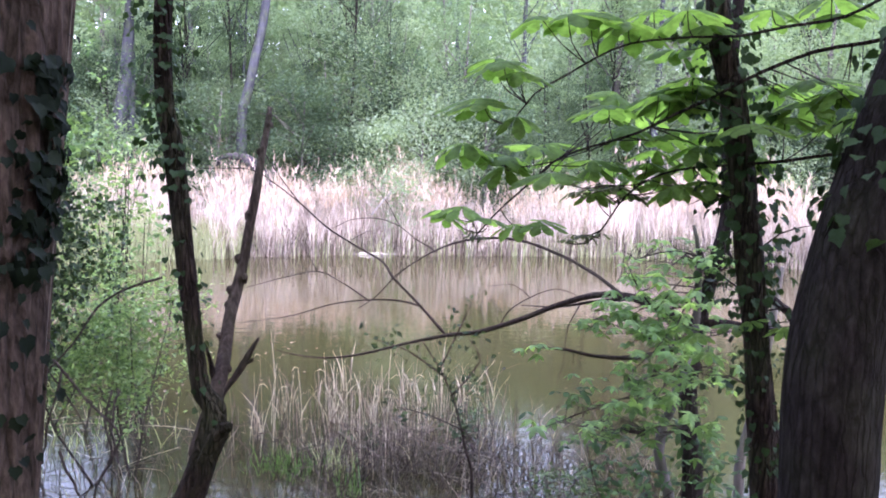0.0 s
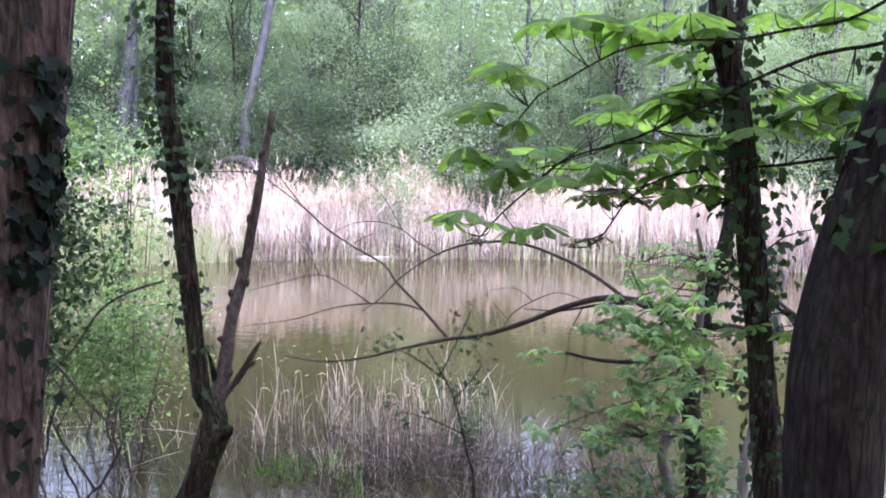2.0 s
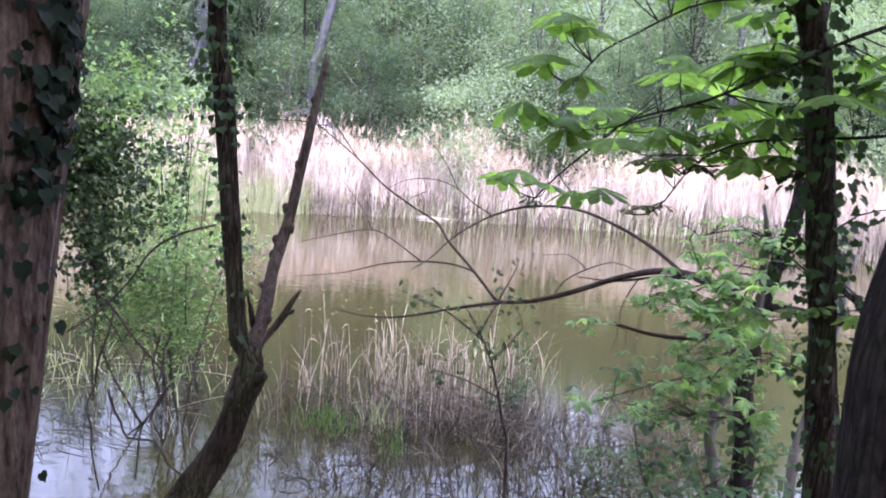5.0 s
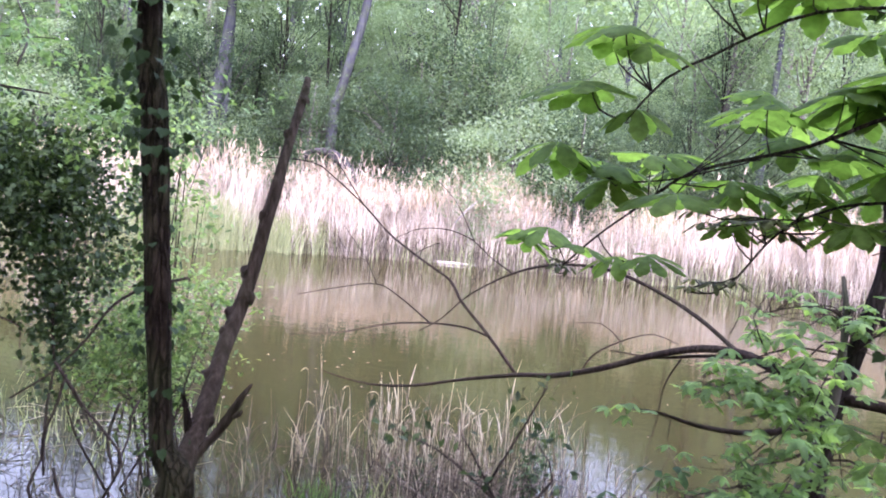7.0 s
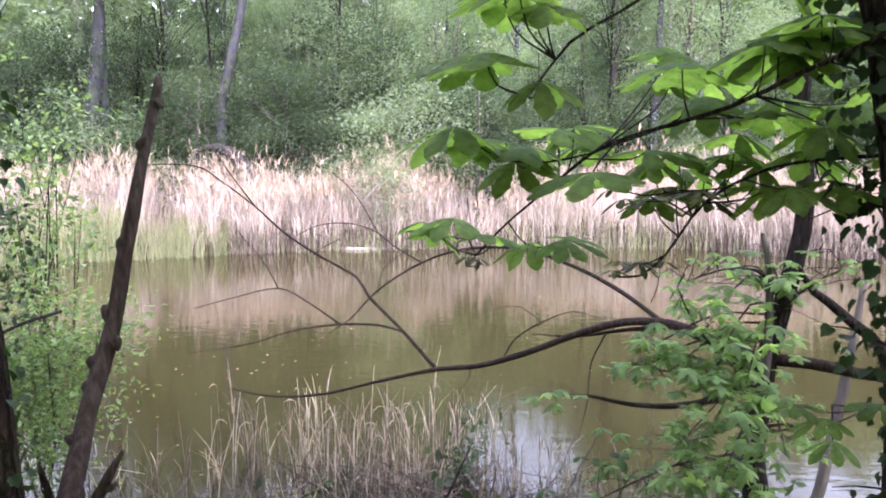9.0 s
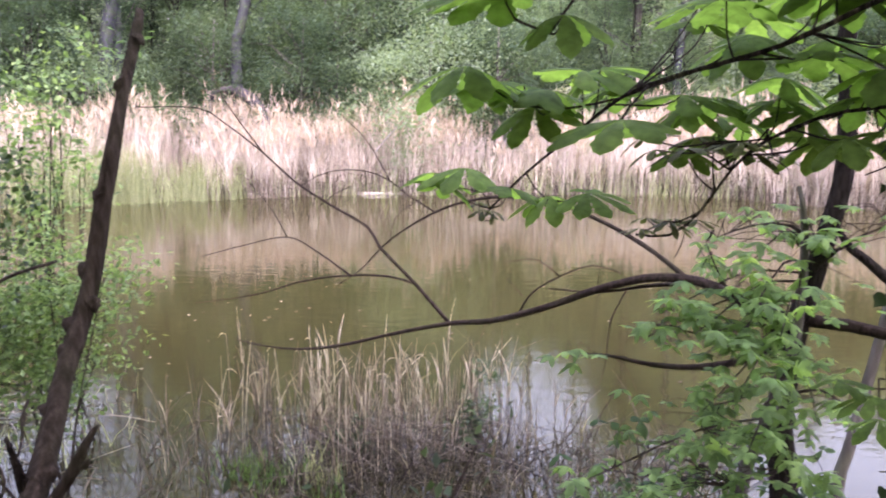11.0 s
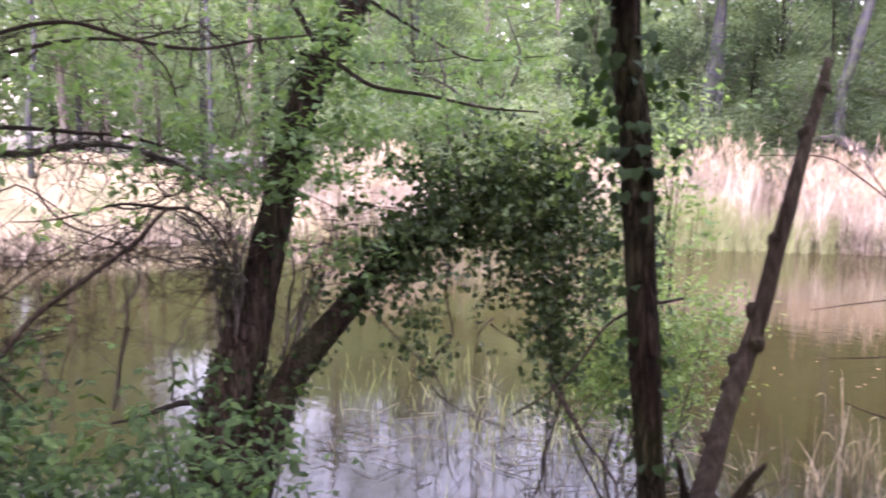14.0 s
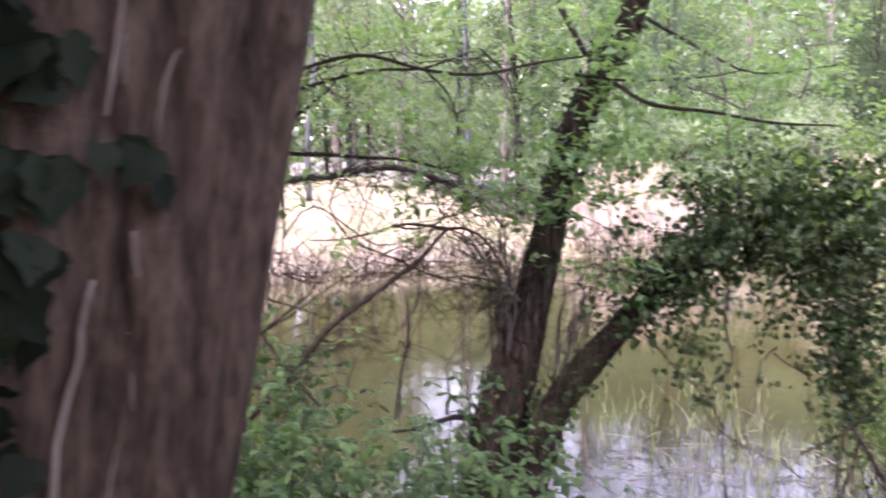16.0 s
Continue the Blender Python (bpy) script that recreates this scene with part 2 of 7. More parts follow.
BLOSSOM = leafy("pale blossom", (0.16, 0.18, 0.11), (0.24, 0.26, 0.17), (0.34, 0.35, 0.25), 0.3, 0.7, 0.1)
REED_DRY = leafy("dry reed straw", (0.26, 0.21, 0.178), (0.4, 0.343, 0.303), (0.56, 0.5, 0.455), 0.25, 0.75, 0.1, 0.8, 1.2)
REED_HEAD = leafy("reed plume", (0.286, 0.211, 0.161), (0.416, 0.33, 0.261), (0.572, 0.477, 0.399), 0.3, 0.8, 0.1)
REED_GREEN = leafy("green reed blade", (0.17, 0.19, 0.1), (0.26, 0.28, 0.155), (0.38, 0.39, 0.22), 0.35, 0.6, 0.2)
# dry straw repeated darker; the near bank's shade is put into its colour
REED_NEAR = leafy("dry reed with shade in its colour", (0.08, 0.06, 0.044), (0.2, 0.16, 0.118), (0.44, 0.385, 0.3), 0.25, 0.6, 0.2, 0.9)
# brown dead stems; at the far reed foot this colour stands in for shade
STEM_BROWN = leafy("brown dead stem, also reed-foot shade", (0.05, 0.04, 0.03), (0.095, 0.078, 0.06), (0.17, 0.145, 0.115), 0.15, 0.8, 0.05, 0.9, 1.5)
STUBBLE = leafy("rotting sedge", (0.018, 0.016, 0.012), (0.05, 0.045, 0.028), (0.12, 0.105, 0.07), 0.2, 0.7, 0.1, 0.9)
GRASS = leafy("grass blade", (0.055, 0.11, 0.027), (0.09, 0.165, 0.04), (0.14, 0.23, 0.06), 0.35, 0.5, 0.3)
SOIL, WATER, SAND = soil(), pond(), bank_sand()


# ---- mesh helpers ----
def mesh_of(name, verts, faces, mat, smooth=True):
    verts, faces = np.asarray(verts, float), np.asarray(faces, int)
    me = bpy.data.meshes.new(name)
    k = faces.shape[1]
    me.vertices.add(len(verts))
    me.vertices.foreach_set("co", verts.ravel())
    me.loops.add(faces.size)
    me.loops.foreach_set("vertex_index", faces.ravel())
    me.polygons.add(len(faces))
    me.polygons.foreach_set("loop_start", np.arange(0, faces.size, k))
    me.polygons.foreach_set("use_smooth", np.full(len(faces), smooth))
    me.update(calc_edges=True)
    me.validate()
    me.materials.append(mat)
    return me


def thing(name, base, label, category, group="", kind=""):
    ob = new(name)
    ob.location = base
    ob.empty_display_size = 0.1
    return tagged(ob, label, category, group, kind)


def part(name, me, parent, label=""):
    """A mesh in world coordinates, linked under a thing or under a part."""
    ob = new(name, me)
    ob.parent = parent
    if parent.type == "EMPTY":
        ob.matrix_parent_inverse = Matrix.Translation(-Vector(parent.location))
    return tagged(ob, label)


def spline(points, step, with_marks=False):
    """A smooth line through the points, sampled about every step metres; also the share of its length."""
    p = np.asarray(points, float)
    p = np.vstack([2 * p[0] - p[1], p, 2 * p[-1] - p[-2]])
    out, marks = [], [0]
    for i in range(1, len(p) - 2):
        a, b, c, d = p[i - 1:i + 3]
        n = max(2, int(np.linalg.norm(c - b) / step))
        t = np.linspace(0, 1, n, endpoint=False)[:, None]
        marks.append(marks[-1] + n)
        out.append(0.5 * (2 * b + (c - a) * t + (2 * a - 5 * b + 4 * c - d) * t ** 2 + (3 * b - a - 3 * c + d) * t ** 3))
    q = np.vstack(out + [p[-2:-1]])
    s = np.r_[0, np.cumsum(np.linalg.norm(np.diff(q, axis=0), axis=1))]
    return (q, s / s[-1], s[marks] / s[-1]) if with_marks else (q, s / s[-1])


def frames_along(q):
    tangent = np.gradient(q, axis=0)
    tangent /= np.linalg.norm(tangent, axis=1)[:, None] + 1e-9
    side = np.cross(tangent[0], (0.3, 0.9, 0.2))
    sides = []
    for t in tangent:
        side = side - t * side.dot(t)
        side = side / (np.linalg.norm(side) + 1e-9)
        sides.append(side)
    sides = np.array(sides)
    return tangent, sides, np.cross(tangent, sides)


def tube(points, radii, sides=7, step=0.12, rough=0.06, ridge=0.0, seed=0.0, ridges=9):
    """A tapered, slightly uneven stem; ridge: furrows along it. Vertices and quads, with closed ends."""
    q, s, marks = spline(points, step, True)
    r = np.interp(s, marks if len(radii) == len(marks) else np.linspace(0, 1, len(radii)), radii)
    q = np.vstack([q[:1], q, q[-1:]])
    s = np.r_[0, s, 1]
    r = np.r_[r[0] * 0.05, r, r[-1] * 0.05]
    _, u, v = frames_along(np.vstack([q[1:2] * 2 - q[2:3], q[1:-1], q[-2:-1] * 2 - q[-3:-2]]))
    ang = np.linspace(0, 2 * np.pi, sides, endpoint=False)
    length = np.r_[0, np.cumsum(np.linalg.norm(np.diff(q, axis=0), axis=1))]
    verts = np.empty((len(q), sides, 3))
    for i in range(len(q)):
        k = np.ones(sides)
        for j, a in enumerate(ang):
            z = length[i]
            k[j] += rough * noise.noise((math.cos(a) * 1.3 + seed, math.sin(a) * 1.3, z * 4 / max(r.max() * 20, 0.5)))
            if ridge:
                n = noise.noise((math.cos(a) * ridges * 0.4, math.sin(a) * ridges * 0.4 + seed, z * 2.2))
                k[j] -= ridge * max(0.0, 1 - abs(n) * 4.5)
        verts[i] = q[i] + (r[i] * k)[:, None] * (np.cos(ang)[:, None] * u[i] + np.sin(ang)[:, None] * v[i])
    n, idx = len(q), np.arange(sides)
    faces = [np.stack([i * sides + idx, i * sides + (idx + 1) % sides, (i + 1) * sides + (idx + 1) % sides, (i + 1) * sides + idx], 1) for i in range(n - 1)]
    return verts.reshape(-1, 3), np.vstack(faces)


def joined(pieces):
    verts, faces, off = [], [], 0
    for v, f in pieces:
        verts.append(v)
        faces.append(f + off)
        off += len(v)
    return np.vstack(verts), np.vstack(faces)


def knots(points, radii, places, size):
    """Swollen knots on a stem at the given shares of its length."""
    q, s = spline(points, 0.05)
    out = []
    for k, side in places:
        i = int(np.argmin(abs(s - k)))
        r = np.interp(k, np.linspace(0, 1, len(radii)), radii)
        a = q[i] + np.array((side * r * 0.4, 0, 0))
        jut, lift = 0.15 + 0.6 * abs(math.sin(k * 37)), 0.1 + 0.6 * abs(math.sin(k * 53))
        b = q[i] + np.array((side * (r + size * jut), -size * 0.4 * math.cos(k * 29), size * lift))
        out.append(tube([a, (a + b) / 2, b], [size * 1.3, size, size * 0.4], 10, 0.006, 0.5, 0.1, seed=k * 9))
    return out


def turn_to(tip, normal):
    """Rotations whose y axes are the tips and whose z axes are near the normals."""
    y = tip / (np.linalg.norm(tip, axis=-1, keepdims=True) + 1e-9)
    x = np.cross(y, normal)
    x /= np.linalg.norm(x, axis=-1, keepdims=True) + 1e-9
    return x, y, np.cross(x, y)


def leaf_cloud(centres, length, width, rnd, droop=0.3, flat=0.6):
    """Many small folded leaves round the centres: four corners and two triangles each."""
    n = len(centres)
    tip = rnd.normal(size=(n, 3)) * (1, 1, 0.6) - (0, 0, droop)
    up = rnd.normal(size=(n, 3)) * (1 - flat) + (0, 0, flat)
    x, y, z = turn_to(tip, up)
    size = rnd.uniform(0.65, 1.25, (n, 1))
    lo, wi = length * size, width * size
    v = np.stack([centres - y * lo * 0.5, centres + x * wi * 0.5 + z * wi * 0.18, centres + y * lo * 0.5, centres - x * wi * 0.5 + z * wi * 0.18], 1)
    i = np.arange(n)[:, None] * 4
    f = np.concatenate([i + (0, 1, 2), i + (0, 2, 3)], 1).reshape(-1, 3)
    return v.reshape(-1, 3), f


def blades(base, height, width, lean, rnd, levels=4):
    """Upright ribbons that bend over: reed and grass."""
    n = len(base)
    face = rnd.uniform(0, np.pi, n)
    side = np.stack([np.cos(face), np.sin(face), np.zeros(n)], 1)
    way = rnd.normal(size=(n, 2)) * lean
    rows = []
    for k in range(levels):
        s = k / (levels - 1)
        c = base + np.stack([way[:, 0] * s ** 2 * height, way[:, 1] * s ** 2 * height, height * s * (1 - 0.25 * np.hypot(way[:, 0], way[:, 1]) * s)], 1)
        w = (width * (1 - 0.8 * s ** 2))[:, None] * 0.5
        rows += [c - side * w, c + side * w]
    v = np.stack(rows, 1).reshape(-1, 3)
    i = np.arange(n)[:, None] * levels * 2
    f = np.concatenate([i + (2 * k, 2 * k + 1, 2 * k + 3, 2 * k + 2) for k in range(levels - 1)], 1).reshape(-1, 4)
    return v, f, rows[-1]


# ---- single leaves ----
def palmate_leaf(name, mat, leaflets, length, width, droop, seed):
    """A hand-shaped leaf: leaflets spread from one point, folded along the middle and drooping."""
    rnd = np.random.default_rng(seed)
    verts, faces = [], []
    spread = np.linspace(-2.2, 2.2, leaflets)
    for a in spread:
        lo = length * (1 - 0.12 * abs(a)) * rnd.uniform(0.88, 1.08)
        d = np.array((math.sin(a), math.cos(a), 0))
        e = np.array((math.cos(a), -math.sin(a), 0))
        fall = droop * rnd.uniform(0.7, 1.4)
        o = len(verts)
        profile = ((0.0, 0.04), (0.2, 0.3), (0.4, 0.66), (0.47, 0.6), (0.58, 0.88), (0.64, 0.8), (0.74, 1.0), (0.8, 0.8), (0.9, 0.6), (1.0, 0.06)) if leaflets > 5 else ((0.0, 0.04), (0.25, 0.5), (0.45, 0.95), (0.52, 0.7), (0.7, 0.8), (0.78, 0.5), (1.0, 0.05))
        twist = rnd.normal(0, 0.12)
        for s, w in profile:
            c = d * lo * s - np.array((0, 0, fall * lo * s ** 1.8)) + e * twist * lo * s * s * 0.4
            h = e * width * length * w * 0.5 + np.array((0, 0, twist * s * 0.3 * width * length))
            verts += [c - h - np.array((0, 0, 0.1 * width * length * w)), c + np.array((0, 0, 0.05 * width * length * w)), c + h - np.array((0, 0, 0.1 * width * length * w))]
        for k in range(len(profile) - 1):
            b = o + k * 3
            faces += [(b, b + 1, b + 4, b + 3), (b + 1, b + 2, b + 5, b + 4)]
    return mesh_of(name, verts, faces, mat)


def lobed_leaf(name, mat, seed):
    """An ivy leaf, one unit long: five shallow lobes, folded along the midrib."""
    rnd = np.random.default_rng(seed)
    out = [(0, 0.08), (0.24, -0.02), (0.45, 0.2), (0.4, 0.36), (0.44, 0.54), (0.24, 0.66), (0, 1.0)]
    out = [tuple(p) for p in spline([(x, y, 0) for x, y in out], 0.09)[0][:, :2]]
    right = [np.array((x * rnd.uniform(0.9, 1.1), y, 0.12 * x + 0.06 * math.sin(y * 4))) for x, y in out]
    left = [np.array((-x * rnd.uniform(0.9, 1.1), y, 0.12 * x + 0.05 * math.sin(y * 5))) for x, y in out[1:-1]]
    verts = right + left + [np.array((0, 0.42, 0))]
    c = len(verts) - 1
    ring = list(range(len(right))) + list(range(len(verts) - 2, len(right) - 1, -1))
    faces = [(c, ring[i], ring[(i + 1) % len(ring)]) for i in range(len(ring))]
    return mesh_of(name, verts, faces, mat)


CHESTNUT_LEAVES = [palmate_leaf("leaf", LEAF_CHESTNUT, n, 0.165, 0.4, d, 20 + i) for i, (n, d) in enumerate(((7, 0.36), (7, 0.52), (7, 0.28), (6, 0.6)))]
MAPLE_LEAVES = [palmate_leaf("leaf", LEAF_MAPLE, 5, 0.056, 0.5, d, 40 + i) for i, d in enumerate((0.2, 0.45, 0.6))]
BROWN_CHESTNUT_LEAVES = [palmate_leaf("leaf", LEAF_CHESTNUT_BROWN, 6, 0.11, 0.26, d, 30 + i) for i, d in enumerate((0.3, 0.5))]
IVY_LEAVES = [lobed_leaf("leaf", LEAF_IVY_CLIMB, 60 + i) for i in range(4)]
SHADED_IVY_LEAVES = [lobed_leaf("leaf", LEAF_IVY_SHADED, 60 + i) for i in range(4)]


def place_leaf(me, at, tip, normal, size, parent):
    x, y, z = turn_to(np.asarray(tip, float), np.asarray(normal, float))
    ob = new("leaf", me)
    m = Matrix((x, y, z)).transposed().to_4x4()
    ob.matrix_basis = Matrix.Translation(Vector(at)) @ m @ Matrix.Scale(size, 4)
    ob.parent = parent
    return ob


def ivy_on(parent, points, radii, count, low, high, span=(0, 1), rnd=rng, reach=0.05, toward_side=None):
    """Separate ivy leaves that stand out from a stem and hang tip down."""
    q, s = spline(points, 0.04)
    _, u, v = frames_along(q)
    for _ in range(count):
        k = rnd.uniform(*span)
        i = int(np.argmin(abs(s - k)))
        a = rnd.uniform(0, 2 * np.pi)
        out = math.cos(a) * u[i] + math.sin(a) * v[i]
        if toward_side is not None and out.dot(np.asarray(toward_side)) < -0.2:
            out = -out
        r = np.interp(k, np.linspace(0, 1, len(radii)), radii)
        at = q[i] + out * (r + rnd.uniform(0.0, reach))
        tip = np.array((0, 0, -1.0)) + out * rnd.uniform(0.1, 0.9) + rnd.normal(size=3) * 0.35
        normal = out + np.array((0, 0, 0.5)) + rnd.normal(size=3) * 0.4
        place_leaf(IVY_LEAVES[rnd.integers(4)], at, tip, normal, rnd.uniform(low, high), parent)


def twiggy(line, count, length, r, drop=0.2, radius=0.003):
    """Fine crooked twigs that branch off along a bough; one joined mass."""
    q, _ = spline(line, 0.05)
    pieces = []
    for _ in range(count):
        p = q[r.integers(0, len(q))]
        d = r.normal(size=3) * (1, 1, 0.8) - (0, 0, drop)
        d /= np.linalg.norm(d)
        pts, step = [p], length * r.uniform(0.5, 1.3) / 4
        for k in range(4):
            d = d + r.normal(size=3) * 0.35
            d /= np.linalg.norm(d)
            pts.append(pts[-1] + d * step)
        w = radius * r.uniform(0.6, 1.2)
        pieces.append(tube(pts, [w, w * 0.8, w * 0.6, w * 0.5, w * 0.3], 4, 0.12, 0.0))
        if r.random() < 0.6:
            e = d + r.normal(size=3) * 0.8
            e /= np.linalg.norm(e)
            pieces.append(tube([pts[2], pts[2] + e * step, pts[2] + e * step * 2 + r.normal(size=3) * 0.03], [w * 0.6, w * 0.4, w * 0.25], 4, 0.12, 0.0))
    return joined(pieces)


# ---- pond and ground ----
POND = np.array((-2.5, 13.3))
SHORE_ANGLE = [-172, -140, -106, -97, -73, -46, -20, 6, 43, 60, 84, 110, 133, 160]
SHORE_RADIUS = [15.7, 13.5, 10.7, 9.5, 8.5, 9.9, 14.0, 16.5, 12.8, 10.6, 9.0, 8.4, 8.6, 11.5]


def shore(deg):
    deg = np.asarray(deg, float)
    r = sum(np.interp(deg + d, SHORE_ANGLE, SHORE_RADIUS, period=360) for d in (-8, -4, 0, 4, 8)) / 5
    return r + 0.22 * np.sin(np.radians(deg * 7)) + 0.12 * np.sin(np.radians(deg * 17 + 40))


def at_shore(deg, d):
    """The place d metres outside the shoreline, in the pond's own bearing."""
    r = shore(deg) + d
    return POND + np.stack([np.cos(np.radians(deg)) * r, np.sin(np.radians(deg)) * r], -1)


BANK = (164, 206)  # bearings from the pond between which a bare bank lies in the sun


def bank_share(xy):
    deg = np.degrees(np.arctan2(xy[..., 1] - POND[1], xy[..., 0] - POND[0])) % 360
    return np.clip((deg - BANK[0]) / 8, 0, 1) * np.clip((BANK[1] + 6 - deg) / 8, 0, 1)


def on_bank(x, y, reach=11.0):
    p = np.array((x, y)) - POND
    deg = math.degrees(math.atan2(p[1], p[0])) % 360
    return BANK[0] < deg < BANK[1] and np.hypot(*p) - shore(deg) < reach


def ground_height(xy, d):
    near = np.clip((9 - xy[..., 1]) / 5, 0, 1) * (1 - bank_share(xy))
    s = np.clip(d / np.where(near > 0.5, 4.6, 3.5), 0, 1)
    rise = s * s * (3 - 2 * s) * (0.28 + 0.5 * near)
    slope = np.clip((d - 0.4) / 9, 0, 1)
    rise = rise + 1.55 * bank_share(xy) * slope * (1.5 - 0.5 * slope)
    return np.where(d > 0, rise + 0.02 * np.clip(d, 0, 2), np.maximum(d * 0.35, -0.7))


def height_at(x, y):
    p = np.array((x, y)) - POND
    deg = math.degrees(math.atan2(p[1], p[0]))
    return float(ground_height(np.array((x, y)), np.array(np.hypot(*p) - shore(deg))))


def make_ground():
    offs = np.array([-6, -4, -2, -1, -0.5, -0.2, 0, 0.2, 0.5, 1, 1.5, 2, 2.5, 3, 3.5, 4, 5, 6, 7.5, 9, 12, 16, 24, 40, 80, 160, 400])
    degs = np.arange(0, 360, 1.5)
    dd, oo = np.meshgrid(degs, offs)
    xy = at_shore(dd, oo)
    z = ground_height(xy, oo) + np.where(oo > 0.3, 0.03, 0.005) * np.sin(xy[..., 0] * 3.1) * np.cos(xy[..., 1] * 2.7)
    v = np.concatenate([xy, z[..., None]], -1).reshape(-1, 3)
    n, m = len(degs), len(offs)
    i = np.arange(n)
    f = np.vstack([np.stack([k * n + i, k * n + (i + 1) % n, (k + 1) * n + (i + 1) % n, (k + 1) * n + i], 1) for k in range(m - 1)])
    ob = new("ground", mesh_of("ground", v, f, SOIL))
    ob.data.materials.append(SAND)
    mid = v[f].mean(1)
    share, out = bank_share(mid[:, :2]), np.tile(offs[:-1], (n, 1)).T.ravel()
    ob.data.polygons.foreach_set("material_index", ((share > 0.4) & (out >= 0.2) & (out < 11)).astype(np.int32))
    bm = bmesh.new()
    bm.from_mesh(ob.data)
    bm.verts.ensure_lookup_table()
    bm.faces.new([bm.verts[k] for k in range(n)])
    bm.normal_update()
    bm.to_mesh(ob.data)
    bm.free()
    return tagged(ob, "woodland bank of dark soil and leaf litter round a pond", "ground", kind="structure")


make_ground()


def make_water():
    degs = np.arange(0, 360, 2)
    rings = np.concatenate([np.array([0.0001, 0.2, 0.4, 0.6, 0.8]), np.array([0.95, 1.0])])
    v = [(*(POND + (at_shore(a, 0.6) - POND) * k), 0.0) for k in rings for a in degs]
    n = len(degs)
    i = np.arange(n)
    f = np.vstack([np.stack([k * n + i, k * n + (i + 1) % n, (k + 1) * n + (i + 1) % n, (k + 1) * n + i], 1)[:, ::-1] for k in range(len(rings) - 1)])
    ob = new("water", mesh_of("water", v, f[:, ::-1], WATER))
    return tagged(ob, "still olive-brown pond water with faint ripples", "water", kind="structure")


make_water()


# ---- far shore: reed bed ----
def reed_bed():
    r = np.random.default_rng(3)
    n = 34000
    deg = r.uniform(-14, 214, n)
    d = r.uniform(-0.5, 2.6, n) + 0.35 * np.sin(np.radians(deg * 9))
    gap = np.array([noise.noise((a * 0.19, b * 0.8, 5)) for a, b in zip(deg, d)])
    keep = ~((abs(deg - 117) < 2.6) & (d < 0.9)) & ~((gap > 0.26) & (d < 1.3))
    keep &= ~((deg > BANK[0] + 4) & (deg < BANK[1]) & ((d > 0.1) | (r.random(n) < 0.6)))
    # a hollow beside the log, and a thinner, greener stretch towards the bank
    keep &= ~((abs(deg - 116.5) < 2.4) & (d < 1.5)) & ~((deg > 120) & (deg < 160) & (d < 1.2) & (gap > -0.12))
    deg, d = deg[keep], d[keep]
    n = len(deg)
    xy = at_shore(deg, d)
    base = np.column_stack([xy, np.maximum(ground_height(xy, d), -0.25)])
    patch = np.array([noise.noise((x * 0.35, y * 0.35, 0)) for x, y in xy])
    tuft = np.array([noise.noise((x * 1.7, y * 1.7, 3)) for x, y in xy])
    high = 1.42 + 0.75 * patch + 0.5 * tuft + r.normal(0, 0.24, n) + 0.35 * np.exp(-((deg - 121) / 5) ** 2) + 0.4 * np.exp(-((deg - 108) / 4) ** 2) + np.where(r.random(n) < 0.1, r.uniform(0.15, 0.5, n), 0)
    high = np.where((deg > BANK[0] + 2) & (deg < BANK[1] + 2), 0.35 + 0.3 * r.random(n), high)
    v, f, top = blades(base, np.clip(high, 0.3, 2.8), r.uniform(0.012, 0.026, n), 0.13, r)
    stems = thing("reed_bed", (*at_shore(np.array(90.0), 1.0), 0), "tall bed of sunlit dry straw-coloured reeds along the shore", "reeds", kind="stuff")
    part("stems", mesh_of("stems", v, f, REED_DRY), stems)
    # matted brown stems added between the standing ones, as the shade at their foot
    k = r.choice(np.flatnonzero(d < 0.9), 21000)
    tb = base[k] + np.column_stack([r.normal(0, 0.12, (len(k), 2)), np.zeros(len(k))])
    tv, tf, _ = blades(tb, r.uniform(0.25, 0.95, len(k)), r.uniform(0.014, 0.03, len(k)), 0.32, r, 3)
    part("thatch", mesh_of("thatch", tv, tf, STEM_BROWN), stems, "matted brown stems added to shade the reed foot")
    # leaf ribbons that stand off the stems
    k = r.integers(0, n, 15000)
    lb = base[k] + np.column_stack([r.normal(0, 0.05, (len(k), 2)), high[k] * r.uniform(0.2, 0.75, len(k))])
    lv, lf, _ = blades(lb, r.uniform(0.25, 0.55, len(k)), r.uniform(0.015, 0.03, len(k)), 0.55, r)
    part("dry_leaves", mesh_of("dry_leaves", lv, lf, REED_DRY), stems)
    # plumes
    k = r.choice(np.flatnonzero(high > 1.3), 5600, replace=False)
    top = (np.asarray(top)[k])
    c = np.repeat(top, 3, 0) + r.normal(0, 0.012, (len(k) * 3, 3)) - (0, 0, 0.06)
    v, f, _ = blades(c, r.uniform(0.14, 0.3, len(c)), r.uniform(0.02, 0.034, len(c)), 0.4, r, 3)
    part("plumes", mesh_of("plumes", v, f, REED_HEAD), stems, "feathery straw-brown seed plumes")
    return stems


reed_bed()


